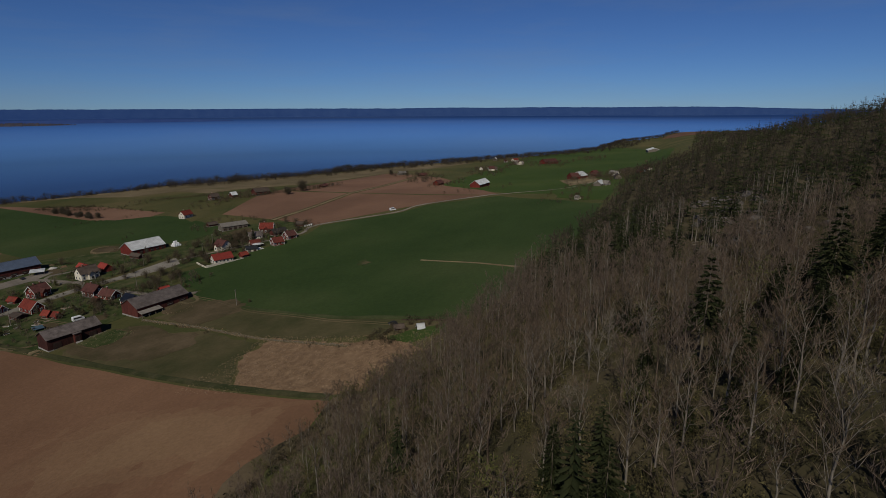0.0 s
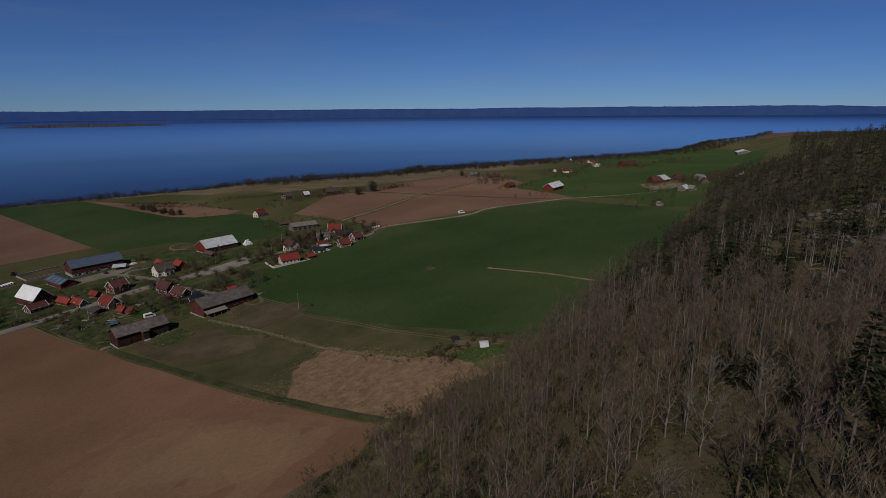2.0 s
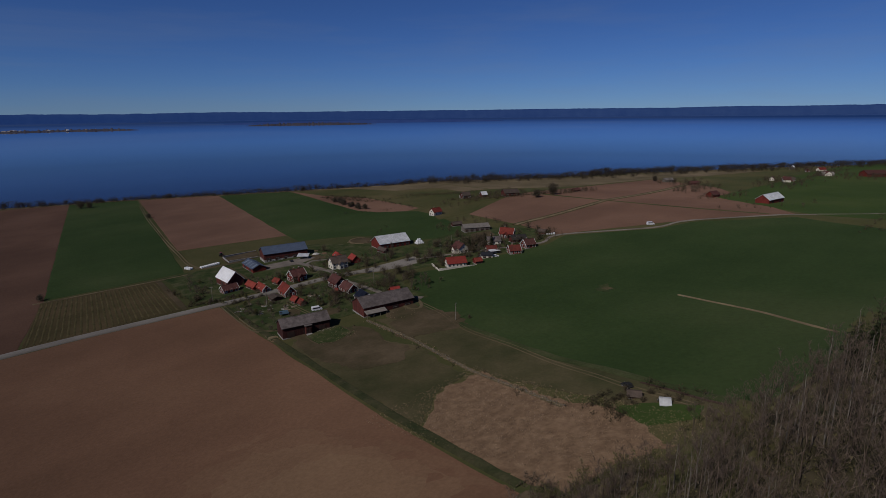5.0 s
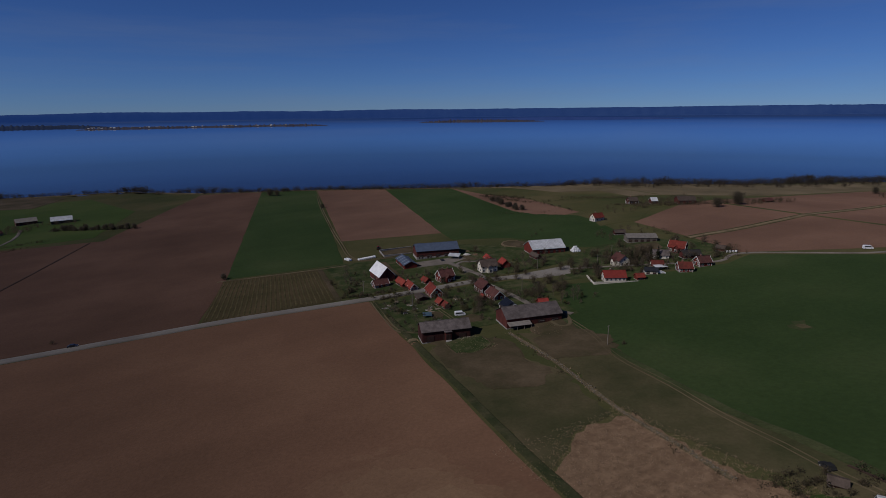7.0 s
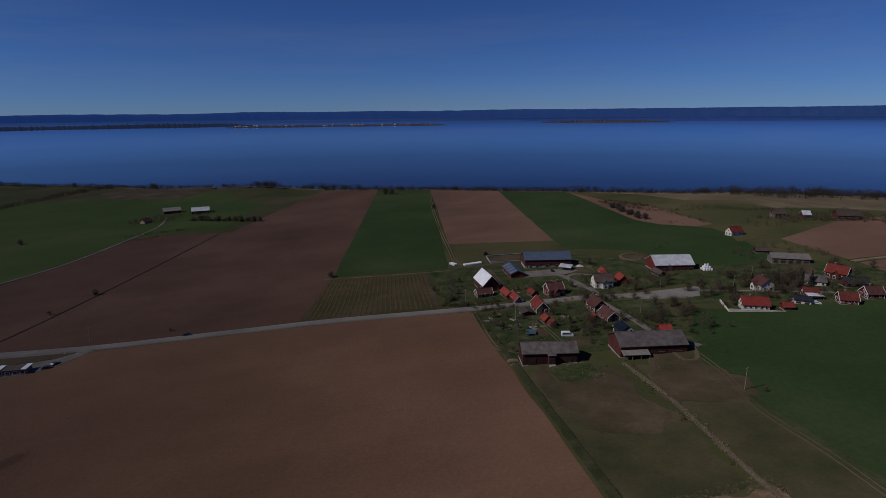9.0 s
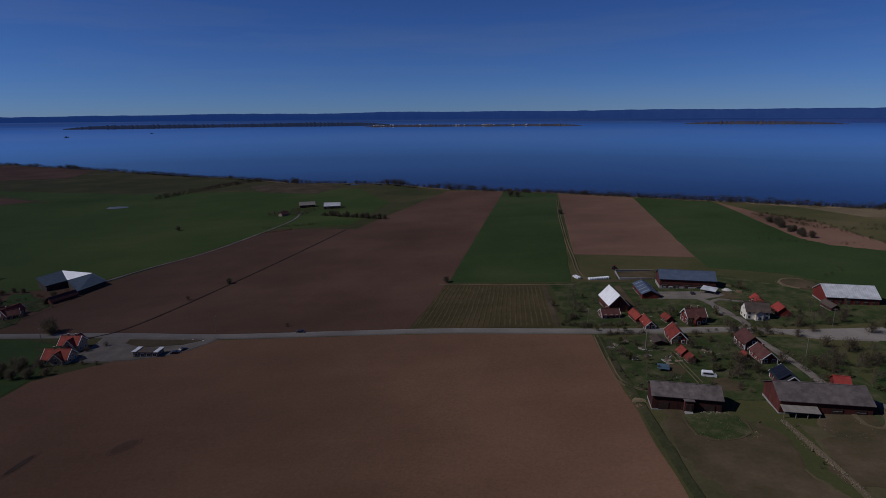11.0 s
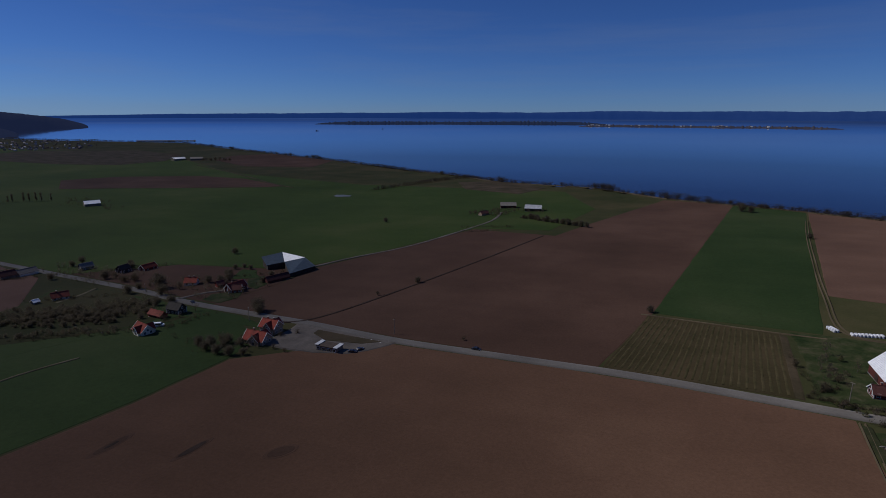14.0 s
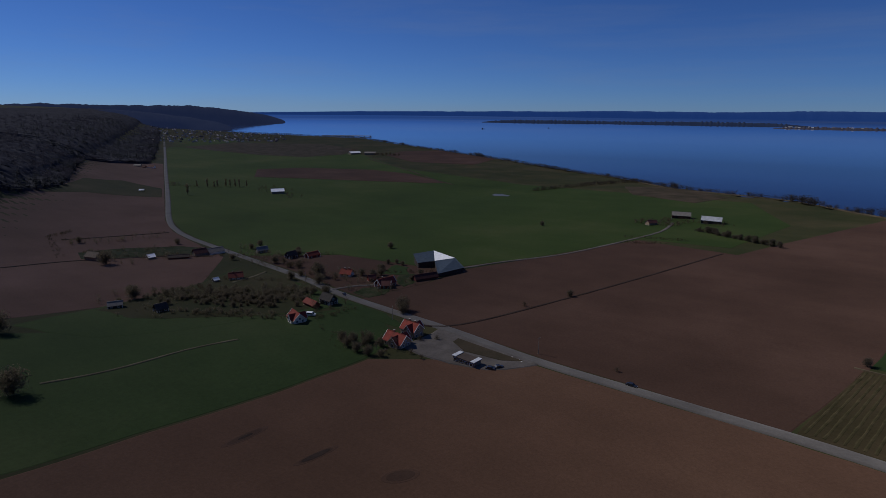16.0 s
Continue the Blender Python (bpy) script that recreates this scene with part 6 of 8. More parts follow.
house("house", "small red-roofed house of the shore farm", -199.1, 679.6, 58, 11, 7.0, 2.8, 2.6, "PINK_WALL", "BROWN")
house("house", "far red house by the straight road", -1341.7, 651.5, 34, 16, 9.0, 3.6, 3.2, "WHITE_WALL", "BROWN")
house("house", "far low house with a pale roof at the wood edge", -1377, 637, 40, 16, 8.0, 3.0, 2.8, "GREY_WALL", "GREY2")
house("outbuilding", "far red outbuilding beside the straight road", -1352, 640, 30, 12, 7.0, 3.0, 2.6, "RED_OLD", "BROWN")
house("shed", "far white-roofed shed by the road", -953.6, 458.4, 58, 9, 7.0, 2.6, 1.8, "GREY_WALL", "WHITE")
house("house", "dark-roofed house half hidden by a tree", -522.1, 229.4, 21, 12.3, 9.0, 4.0, 3.4, "GREY_WALL", "DARK")
house("cottage", "red cottage with brown roof by the road", -262.9, 315.8, 41, 10.4, 8.0, 3.2, 3.0, "RED", "BROWN", windows=3)


def courtyard_barn():
    """Three roof slopes that meet over one angled barn."""
    ob = tagged(new("barn"), "angled barn with blue-grey metal roofs, one slope coloured white for sun glare", "barn")
    x0, y0 = -272.0, 384.0
    ob.matrix_basis = pose(x0, y0, ground_z(x0, y0), 0, 0, 0)
    HOUSES.append((x0, y0, 26))
    P = {"a": (-25, 1, 6.6), "b": (-17, 18, 7.4), "c": (-1.5, 0, 5.0), "d": (-11, -10, 3.6), "e": (12, 9, 7.8), "f": (27, 1, 4.4), "g": (22, -25, 4.6)}
    # slope bec gets white sheet in place of the sun's glare on metal
    for keys, roof, label in (("abcd", "STEEL", "blue-grey metal roof slope"), ("bec", "WHITE", "metal roof slope coloured white for sun glare"), ("cefg", "STEEL", "blue-grey metal roof slope")):
        c = [Vector(P[k]) for k in keys]
        n = len(c)
        V = [tuple(p) for p in c] + [tuple(p + Vector((0, 0, 0.25))) for p in c]
        F = [tuple(range(n))[::-1], tuple(range(n, 2 * n))] + [(i, (i + 1) % n, (i + 1) % n + n, i + n) for i in range(n)]
        s = part("roof_slope", (V, F), ROOFS[roof], ob, label)
        V, F = [], []
        for i in range(1, 16):
            t = i / 16
            p, q = (c[0].lerp(c[1], t), c[3].lerp(c[2], t)) if n == 4 else (c[0].lerp(c[1], t), c[2].lerp(c[1], t))
            stick(V, F, p + Vector((0, 0, 0.27)), q + Vector((0, 0, 0.27)), 0.06, 0.06, 4)
        tagged(part("seam", (V, F), ROOFS[roof], s), kind="stuff")
    ring = [Vector(P[k]) for k in "adcgfeb"]
    mid = sum(ring, Vector()) / len(ring)
    n = len(ring)
    for i in range(n):
        p, q = (r + (Vector((mid.x, mid.y, r.z)) - r) * 0.05 for r in (ring[i], ring[(i + 1) % n]))
        inn = [v + (Vector((mid.x, mid.y, v.z)) - v).normalized() * 0.3 for v in (p, q)]
        V = [(v.x, v.y, z) for v in (p, q, inn[1], inn[0]) for z in (-3, v.z - 0.05)]
        w = part("wall", (V, [(0, 2, 3, 1), (2, 4, 5, 3), (4, 6, 7, 5), (6, 0, 1, 7), (1, 3, 5, 7), (6, 4, 2, 0)]), WALLS["BLACK_WALL"], ob)
        if (q - p).length > 12:
            d, m = (q - p).normalized(), (p + q) / 2
            side = Vector((d.y, -d.x, 0)).normalized() * 0.06
            V = [tuple(Vector((m.x, m.y, 0)) + d * a + side * s + Vector((0, 0, z))) for z in (0.2, 3.0) for s in (-1, 1) for a in (-1.6, 1.6)]
            part("door", (V, [(0, 2, 3, 1), (4, 5, 7, 6), (0, 1, 5, 4), (1, 3, 7, 5), (3, 2, 6, 7), (2, 0, 4, 6)]), M_DOOR, w, "dark board door")


courtyard_barn()


# ---- gardens ----
def clear_of_houses(x, y, gap=0.0):
    return all(math.hypot(x - hx, y - hy) > r * 0.8 + gap for hx, hy, r in HOUSES) and math.hypot(x - 100.6, y - 188.5) > 4.5


rng = random.Random(21)
far_garden = []
GARDENS = [  # centre, half sizes, trees, shrubs
    (88, 205, 20, 24, 16, 34), (112, 200, 14, 24, 10, 26), (150, 185, 22, 16, 20, 26), (86, 285, 18, 20, 10, 22), (75, 246, 12, 5, 0, 18), (112, 262, 14, 6, 6, 16), (140, 232, 14, 6, 6, 14), (175, 250, 26, 12, 10, 14), (150, 262, 16, 10, 8, 8),
    (225, 205, 32, 16, 24, 24), (275, 200, 26, 18, 18, 18), (245, 235, 22, 14, 12, 10), (285, 270, 26, 18, 8, 12), (385, 350, 50, 16, 20, 20),
    (-190, 232, 14, 10, 10, 12), (-270, 262, 26, 12, 14, 12), (-285, 318, 40, 22, 16, 16), (-400, 320, 40, 18, 18, 14),
    (-350, 190, 40, 16, 5, 6), (-515, 262, 36, 30, 22, 22), (-600, 275, 10, 40, 14, 10), (-440, 330, 36, 14, 20, 12), (-165, 715, 45, 14, 24, 14), (-195, 690, 24, 14, 30, 10), (-800, 610, 60, 16, 14, 6), (495, 110, 60, 26, 10, 8),
    (740, 165, 70, 26, 24, 8), (430, 5, 50, 22, 18, 10), (610, -20, 45, 50, 60, 20), (640, 15, 30, 20, 24, 6), (930, 130, 70, 50, 50, 10), (660, -22, 40, 22, 24, 6), (600, 215, 50, 14, 24, 6), (803, 188, 34, 26, 22, 8), (1040, 205, 60, 30, 26, 8), (935, 172, 40, 16, 14, 6), (690, -38, 44, 16, 34, 10), (510, 0, 20, 18, 8, 8), (414, -2, 6, 5, 6, 4), (1090, 60, 90, 30, 30, 4), (540, 165, 30, 16, 16, 10), (490, 298, 26, 8, 20, 14), (655, 262, 30, 24, 20, 10), (415, 345, 26, 14, 26, 10), (-1340, 1340, 70, 20, 14, 4), (-1500, 1440, 60, 40, 34, 0), (-860, 640, 40, 30, 16, 6), (-1020, 545, 20, 10, 8, 4),
]
for cx, cy, hx, hy, nt, ns in GARDENS:
    nt, ns = (int(nt * 1.5), int(ns * 1.3)) if math.hypot(cx, cy) > 330 else (int(nt * 1.7), int(ns * 1.3)) if cx > 170 else (int(nt * 0.7), ns)
    for k in range(nt + ns):
        x, y = cx + rng.uniform(-hx, hx), cy + rng.uniform(-hy, hy)
        if not clear_of_houses(x, y):
            continue
        if math.hypot(x, y) > 330:
            far_garden.append((x, y, rng.uniform(0.22, 0.6) * (1.5 if x > 560 else 1.0), rng.uniform(0, 6), rng.randrange(5)))
        elif k < nt:
            plant(rng.choice(FRUIT), x, y, rng.uniform(0.6, 1.25), rng.uniform(0, 6), "garden_tree", "leafless garden tree with a rounded twiggy crown", "tree", "garden trees", 0.1)
        else:
            plant(rng.choice(SHRUB), x, y, rng.uniform(0.5, 1.1), rng.uniform(0, 6), "shrub", "low brownish shrub in a garden", "shrub", "garden shrubs", 0.1)
for row in range(4):
    for k in range(17):
        x, y = 346 + 2.9 * k + 7 * row + rng.uniform(-0.7, 0.7), 446 - 3.3 * k - 7 * row + rng.uniform(-0.7, 0.7)
        far_garden.append((x, y, rng.uniform(0.22, 0.36), k, k % 5))
for k in range(46):
    far_garden.append((372 + 1.9 * k + rng.uniform(-6, 6), 352 - 1.3 * k + rng.uniform(-5, 5), rng.uniform(0.3, 0.6), k, k % 5))
for k in range(230):
    t, w = rng.random(), rng.gauss(0, 9)
    far_garden.append((-368 + 80 * t - 0.6 * w, 208 + 66 * t + 0.8 * w, rng.uniform(0.16, 0.42), k, k % 5))
scatter("far_gardens", LOD_SCRUB, [q for q in far_garden if q[0] > -270 or q[1] > 500], M_SCRUB, "leafless garden trees and bushes round distant farms", "trees", 0.1)
scatter("roadside_orchard", LOD_SCRUB, [q for q in far_garden if q[0] <= -270 and q[1] <= 500], M_ORCHARD, "leafless orchard trees and bushes by the roadside houses", "orchard", 0.1)
for x, y, s, label in ((-324, 309, 1.5, "broad dark roadside tree beside the houses"), (-217, 284, 1.2, "tall roadside tree beside the inn"), (-370, 197, 1.25, "dense brown tree in the meadow"),
                       (-496, 228, 1.6, "dense dark tree over a house"), (442, 298, 1.6, "large rounded bare tree by the shore field"), (418, 300, 1.2, "smaller bare tree by the shore field"),
                       (-150, 369, 0.6, "lone bush on the ditch in the tilled field"), (-163, 334, 0.4, "small bush on the ditch"), (-356, 420, 0.8, "lone tree at the meadow edge"),
                       (-299, 610, 0.75, "lone bush in the green meadow"), (-83, 274, 0.3, "low bush by the road"), (2, 343, 0.55, "bush at the corner of the green strip"),
                       (-252, 104, 1.5, "dark thicket at the field edge"), (-344, 121, 1.5, "dark tree at the field edge"), (-199, 224, 0.75, "broad dark thicket beside the inn"), (-190, 222, 0.7, "dark thicket below the inn"), (-207, 228, 0.55, "dark shrubbery beside the inn"), (-183, 222.5, 0.7, "dark thicket at the field corner below the inn"), (-194, 231, 0.6, "low dark shrubbery beside the inn"), (-186, 234, 0.6, "dark shrubs against the inn wall"), (-177, 225, 0.5, "dark shrubs at the edge of the car park"), (126, 583, 0.7, "bush on the track beside the green strip"), (-168, 236, 0.35, "low shrubs in front of the inn"), (-160, 234, 0.3, "low shrubs by the car park"), (-176, 252, 0.4, "dark shrubs beside the two-storey house"), (-170, 258, 0.35, "dark shrubs by the roadside house"),
                       (-400, 348, 0.9, "dark garden tree between the houses"), (-335, 292, 0.9, "dark tree along the road"), (-290, 340, 0.8, "dark garden tree by the farmhouse"), (-300, 352, 0.7, "dark garden bush by the farmhouse"), (137, 118, 0.25, "low bush by the track"),
                       (668, 300, 1.0, "dark bare tree by the shore"), (92, 741, 1.3, "clump of bare trees at the field corner by the shore"), (100, 735, 1.1, "bare shore tree at the field corner")):
    plant((THICK if s > 0.45 else DENSE)[int(abs(x)) % 3], x, y, 1.1 * s, x, "lone_tree", label, "tree", "", 0.1)
for x, y, s, label in ((20, 14, 1.1, "bare tree at the corner of the harrowed field"), (48, 12, 1.2, "slim bare tree at the field corner")):
    plant(FRUIT[int(abs(x)) % 4], x, y, s, x, "lone_tree", label, "tree", "", 0.1)
for k, (x, y, s) in enumerate(((203.8, 222, 0.8), (204, 214, 0.7), (196.5, 202.4, 0.75), (193, 198, 0.7), (241, 223.6, 0.9), (238.7, 216, 0.8), (222, 221, 0.7), (226, 203, 0.8), (212, 199, 0.5), (236, 189, 0.5), (256, 212, 0.7), (253, 246, 0.8), (306, 221, 0.7), (228.5, 231, 0.7), (243, 206, 0.7), (262, 226, 0.7), (268, 196, 0.6), (178, 238, 0.6), (185, 240, 0.7), (115, 197, 0.9), (119, 192, 0.8), (111, 190, 0.7), (117, 202, 0.7), (146, 190, 0.8), (152, 196, 0.7), (113, 231, 0.5), (146, 232, 0.5), (168, 298, 0.7), (65, 262, 0.6), (72, 272, 0.6), (60, 285, 0.5), (131, 228, 0.4))):
    plant(DENSE[k % 3], x, y, s, k, "broad_tree", "broad twiggy brown tree between the houses", "tree", "broad village trees", 0.1)
for k in range(70):
    x, y = (rng.uniform(176, 300), rng.uniform(184, 236)) if k < 44 else (rng.uniform(84, 165), rng.uniform(182, 262))
    if clear_of_houses(x, y, 0.5) and not (x < 205 and y < 200 and k < 44):
        plant(DENSE[k % 3], x, y, rng.uniform(0.4, 0.85), k, "broad_tree", "broad twiggy brown tree between the houses", "tree", "broad village trees", 0.1)
for k in range(190):
    t = rng.random()
    x, y = (-366 + 74 * t, 212 + 64 * t) if k % 4 else (-322 + 52 * t, 200 + 32 * t)
    x, y = x + rng.gauss(0, 9 if k % 4 else 3), y + rng.gauss(0, 7 if k % 4 else 3)
    if clear_of_houses(x, y, 1.0):
        plant(ORCHARD[k % 3], x, y, rng.uniform(0.35, 0.75) * (1.0 if k % 4 else 0.7), k, "orchard_tree", "dark twiggy leafless tree of the roadside orchard", "tree", "roadside orchard trees", 0.1)
for k, (x, y, s) in enumerate(((-308, 296, 1.0), (-338, 303, 0.7), (-392, 318, 0.9), (-290, 332, 0.8), (-301, 331, 0.75), (-283, 281, 0.8), (-290, 276, 0.7), (-297, 276, 0.6), (-213, 280, 0.8), (-200, 229, 0.75), (-195, 235, 0.7), (-208, 229, 0.65), (-312, 371, 0.55), (-308, 377, 0.5), (-266, 358, 0.6), (-261, 342, 0.5), (-304, 353, 0.6), (-299, 374, 0.5), (-385, 201, 0.8), (-520, 231, 0.9), (-537, 231, 0.9), (-605, 246, 0.8), (-470, 356, 0.8), (-464, 343, 0.7), (-414, 359, 0.7), (-434, 305, 0.7), (-483, 302, 0.8), (-545, 312, 0.8), (-341, 204, 0.6), (-365, 186, 0.5))):
    if clear_of_houses(x, y, 0.3):
        plant(THICK[k % 3], x, y, 1.15 * s, k, "farm_tree", "broad leafless brown tree beside the roadside farms", "tree", "roadside farm trees", 0.1)
for k in range(150):
    t, u = rng.random(), rng.random()
    x, y = -360 + 72 * t + rng.gauss(0, 7), 236 + 36 * t - 34 * u + rng.gauss(0, 6)
    if clear_of_houses(x, y, 1.0):
        plant(THICK[k % 3], x, y, rng.uniform(0.3, 0.6), k, "orchard_bush", "dark leafless bush among the orchard trees", "bush", "roadside orchard bushes", 0.1)
for k in range(22):
    t = k / 21
    x, y = -143 + 76 * t, 662 - 50 * t
    if k % 4 == 0:
        plant(SPRUCE[k % 3], x, y, rng.uniform(0.4, 0.6), k, "hedge_spruce", "dark spruce in the farm hedge", "tree", "shore farm hedge", 0.1)
    plant(THICK[k % 3], x + rng.uniform(-2, 2), y + rng.uniform(-3, 3), rng.uniform(0.5, 1.0), k, "hedge_bush", "dark leafless bush in the farm hedge", "bush", "shore farm hedge", 0.1)
for k in range(6):
    plant(SPRUCE[k % 3], 206 + rng.uniform(-4, 44), 208 + rng.uniform(-4, 12), rng.uniform(0.45, 0.75), k, "garden_spruce", "dark green garden spruce between the houses", "tree", "garden spruces", 0.1)
for k in range(16):
    t = k / 15
    plant(THICK[k % 3], 289.7 - 8.5 * t + rng.gauss(0, 1.6), 481 - 69 * t + rng.gauss(0, 2), rng.uniform(0.5, 0.95), k, "field_bush", "dark leafless bush on the field edge near the shore", "bush", "shore field bushes", 0.1)
for k, (x, y) in enumerate(((197, 230), (193, 214), (222, 237), (168, 209), (159, 213), (165, 230), (191, 247), (168, 196), (242, 228), (216, 200), (254, 207), (255, 224))):
    if clear_of_houses(x, y, 0.3):
        plant(DENSE[k % 3], x, y, 0.55 + 0.05 * (k % 5), k, "broad_tree", "broad twiggy brown tree between the houses", "tree", "broad village trees", 0.1)
for k in range(26):
    t = rng.random()
    x, y = -396 + 96 * t + rng.gauss(0, 5), 322 - 18 * t + rng.gauss(0, 8)
    if clear_of_houses(x, y, 0.5) and abs(y - (301 - 0.18 * (x + 337))) > 7:
        plant(DENSE[k % 3], x, y, rng.uniform(0.45, 0.85), k, "farm_tree", "broad leafless brown tree beside the roadside farms", "tree", "roadside farm trees", 0.1)
hedge = []
for (x0, y0), (x1, y1), n in (((74, 239.2), (94, 238.2), 70), ((58, 255), (72, 251), 60), ((60, 257), (70, 266), 50), ((72, 251.5), (85, 249.5), 26), ((191, 203), (186, 192), 24), ((112, 234), (127, 238), 14), ((120, 249), (150, 243), 26), ((84, 251.5), (106, 248), 16), ((140, 236), (156, 234), 16), ((132, 226), (140, 214), 14), ((140, 232), (150, 229), 16), ((166, 303), (171, 291), 24), ((200, 224), (206, 212), 22), ((62, 262), (60, 300), 22)):
    for _ in range(n):
        t = rng.random()
        hedge.append((x0 + (x1 - x0) * t + rng.uniform(-1.2, 1.2), y0 + (y1 - y0) * t + rng.uniform(-1.0, 1.0), rng.uniform(0.35, 0.7), rng.uniform(0, 6), rng.randrange(4)))
for (x0, y0), (x1, y1), n in (((-492, 930), (-378, 1160), 260), ((107, 157), (90, 34), 14), ((0, 11), (34, 8), 50), ((34, 8), (50, 11), 24), ((-200, 590), (-140, 600), 60), ((-185, 560), (-150, 580), 40), ((93.2, 26.3), (105.6, 24.2), 26), ((93, 26), (90, 13.6), 20), ((98, 24), (101, 17), 8), ((106, 16), (104, 2), 9), ((114.3, 22.7), (108.8, 1.8), 14), ((-309, 200), (-245, 246), 60), ((306, 524), (324, 466), 90), ((296, 520), (318, 470), 90), ((300, 492), (312, 440), 60), ((298, 515), (290, 450), 50), ((322, 468), (316, 372), 50), ((245, 415), (300, 380), 16), ((530, 242), (530, 316), 0), ((-562, 228), (-530, 300), 60), ((-475, 298), (-505, 276), 40), ((-620, 230), (-612, 330), 26), 
                              ((-1010, 530), (-915, 627), 60), ((-924, 661), (-830, 612), 20), ((300, 450), (420, 385), 60), ((205, 290), (250, 330), 12), ((-240, 240), (-200, 222), 12), ((-247, 243), (-240, 272), 34), ((-662, 258), (-640, 232), 60), ((-640, 232), (-548, 212), 40), ((-545, 236), (-470, 282), 70), ((-470, 290), (-440, 325), 40), ((-384, 254), (-330, 292), 60), ((-420, 330), (-380, 372), 60), ((-300, 345), (-260, 372), 40), ((392, 338), (470, 292), 90), ((360, 372), (392, 346), 40), ((140, 210), (138, 172), 20)):
    for _ in range(n):
        t = rng.random()
        hedge.append((x0 + (x1 - x0) * t + rng.uniform(-3, 3), y0 + (y1 - y0) * t + rng.uniform(-3, 3), rng.uniform(0.4, 0.95), rng.uniform(0, 6), rng.randrange(4)))
for (x0, y0), (x1, y1), n in (((-174, 285), (-150, 362), 70), ((-150, 362), (-100, 558), 110)):   # weeds along the ditch
    for _ in range(n):
        t = rng.random() ** 1.3
        hedge.append((x0 + (x1 - x0) * t + rng.uniform(-1.2, 1.2), y0 + (y1 - y0) * t + rng.uniform(-1.2, 1.2), rng.uniform(0.1, 0.3), rng.uniform(0, 6), rng.randrange(4)))
scatter("hedgerow", LOD_SHRUB, hedge, M_FARTWIG, "leafless brown hedges along lanes and field edges", "hedge", 0.1)

for k, (x, y, h) in enumerate(((-879, 497, 1.6), (-965, 559, 1.1), (-953, 572, 1.35), (-946, 581, 1.0), (-949, 589, 1.15), (-941, 601, 1.3), (-937, 607, 1.2), (-930, 613, 1.3), (-925, 618, 1.25), (-915, 627, 1.1))):
    plant(POPLAR[k % 2], x, y, h, k, "meadow_tree", "tall slender bare tree in a row by the meadow farm", "tree", "meadow row", 0.2)
for k in range(9):
    plant(DENSE[k % 3], -1299 + 9.5 * k + rng.uniform(-3, 3), 1343 + 3.5 * k + rng.uniform(-4, 4), rng.uniform(1.0, 1.7), k, "barn_tree", "dark bare tree beside the far white barn", "tree", "far barn trees", 0.2)
tufts = []
for _ in range(7500):
    x, y = rng.uniform(50, 104), rng.uniform(-10, 78)
    if 52 + 0.12 * (74 - y) < x < 100 and (y > 8 or x > 55) and noise.noise((x * 0.12, y * 0.12, 4)) > -0.3:
        tufts.append((x, y, rng.uniform(0.1, 0.27), rng.uniform(0, 6), rng.randrange(4)))
for (x0, y0), (x1, y1) in zip(((107, 156.5), (105, 120), (96, 74), (93.5, 52)), ((105, 120), (96, 74), (93.5, 52), (90, 33))):   # dry weeds along the stone wall
    for _ in range(110):
        t = rng.random()
        tufts.append((x0 + (x1 - x0) * t + rng.gauss(0, 0.8), y0 + (y1 - y0) * t, rng.uniform(0.14, 0.42), rng.uniform(0, 6), rng.randrange(4)))
M_REED = bark("reed_tufts", (0.19, 0.128, 0.08), (0.72, 0.52, 0.345))
for _ in range(330):
    x, y = rng.uniform(77, 96), rng.uniform(146, 164)
    if x + 0.35 * (163 - y) > 80 and x - 0.2 * (164 - y) < 94 and (rng.random() < 0.5 or y < 151 or x > 92):
        tufts.append((x, y, rng.uniform(0.1, 0.26), rng.uniform(0, 6), rng.randrange(4)))
for cx, cy, rx, ry, n in ((68, 174, 2.4, 5.5, 40), (123, 150, 7, 6, 90), (201, 301, 9, 10, 60), (165, 290, 7, 6, 40)):
    for _ in range(n):
        a, d = rng.uniform(0, 6.28), rng.uniform(0.75, 1.05)
        tufts.append((cx + rx * d * math.cos(a), cy + ry * d * math.sin(a), rng.uniform(0.1, 0.24), a, rng.randrange(4)))
scatter("reed_tufts", [clump_tree(180 + k, 2.4, 14, 0.15, 0.0, 0.75, 4) for k in range(4)], tufts, M_REED, "dry brown tufts standing in the reed patch", "reeds", -0.12)

# ---- small things ----
M_WRAP = plain("bale_wrap", (0.8, 0.8, 0.8), 0.35, 0.06, 1.0, spec=0.5)
M_CAR_WHITE = plain("white_paint", (0.8, 0.8, 0.8), 0.25, 0.05, spec=0.6)
M_CAR_DARK = plain("dark_paint", (0.03, 0.03, 0.035), 0.25, 0.2, spec=0.6)
M_CAR_RED = plain("red_paint", (0.25, 0.02, 0.02), 0.25, 0.2, spec=0.6)
M_TYRE = plain("tyre_rubber", (0.02, 0.02, 0.02), 0.9, 0.2)
M_POLE = plain("grey_pole_wood", (0.22, 0.19, 0.16), 0.9, 0.2)
M_TIMBER = boards("old_timber", (0.22, 0.17, 0.13), 0.4)
M_TARP = plain("blue_tarpaulin", (0.06, 0.1, 0.13), 0.6, 0.3)
M_CONCRETE = plain("concrete", (0.4, 0.38, 0.35), 0.9, 0.2, 0.8)


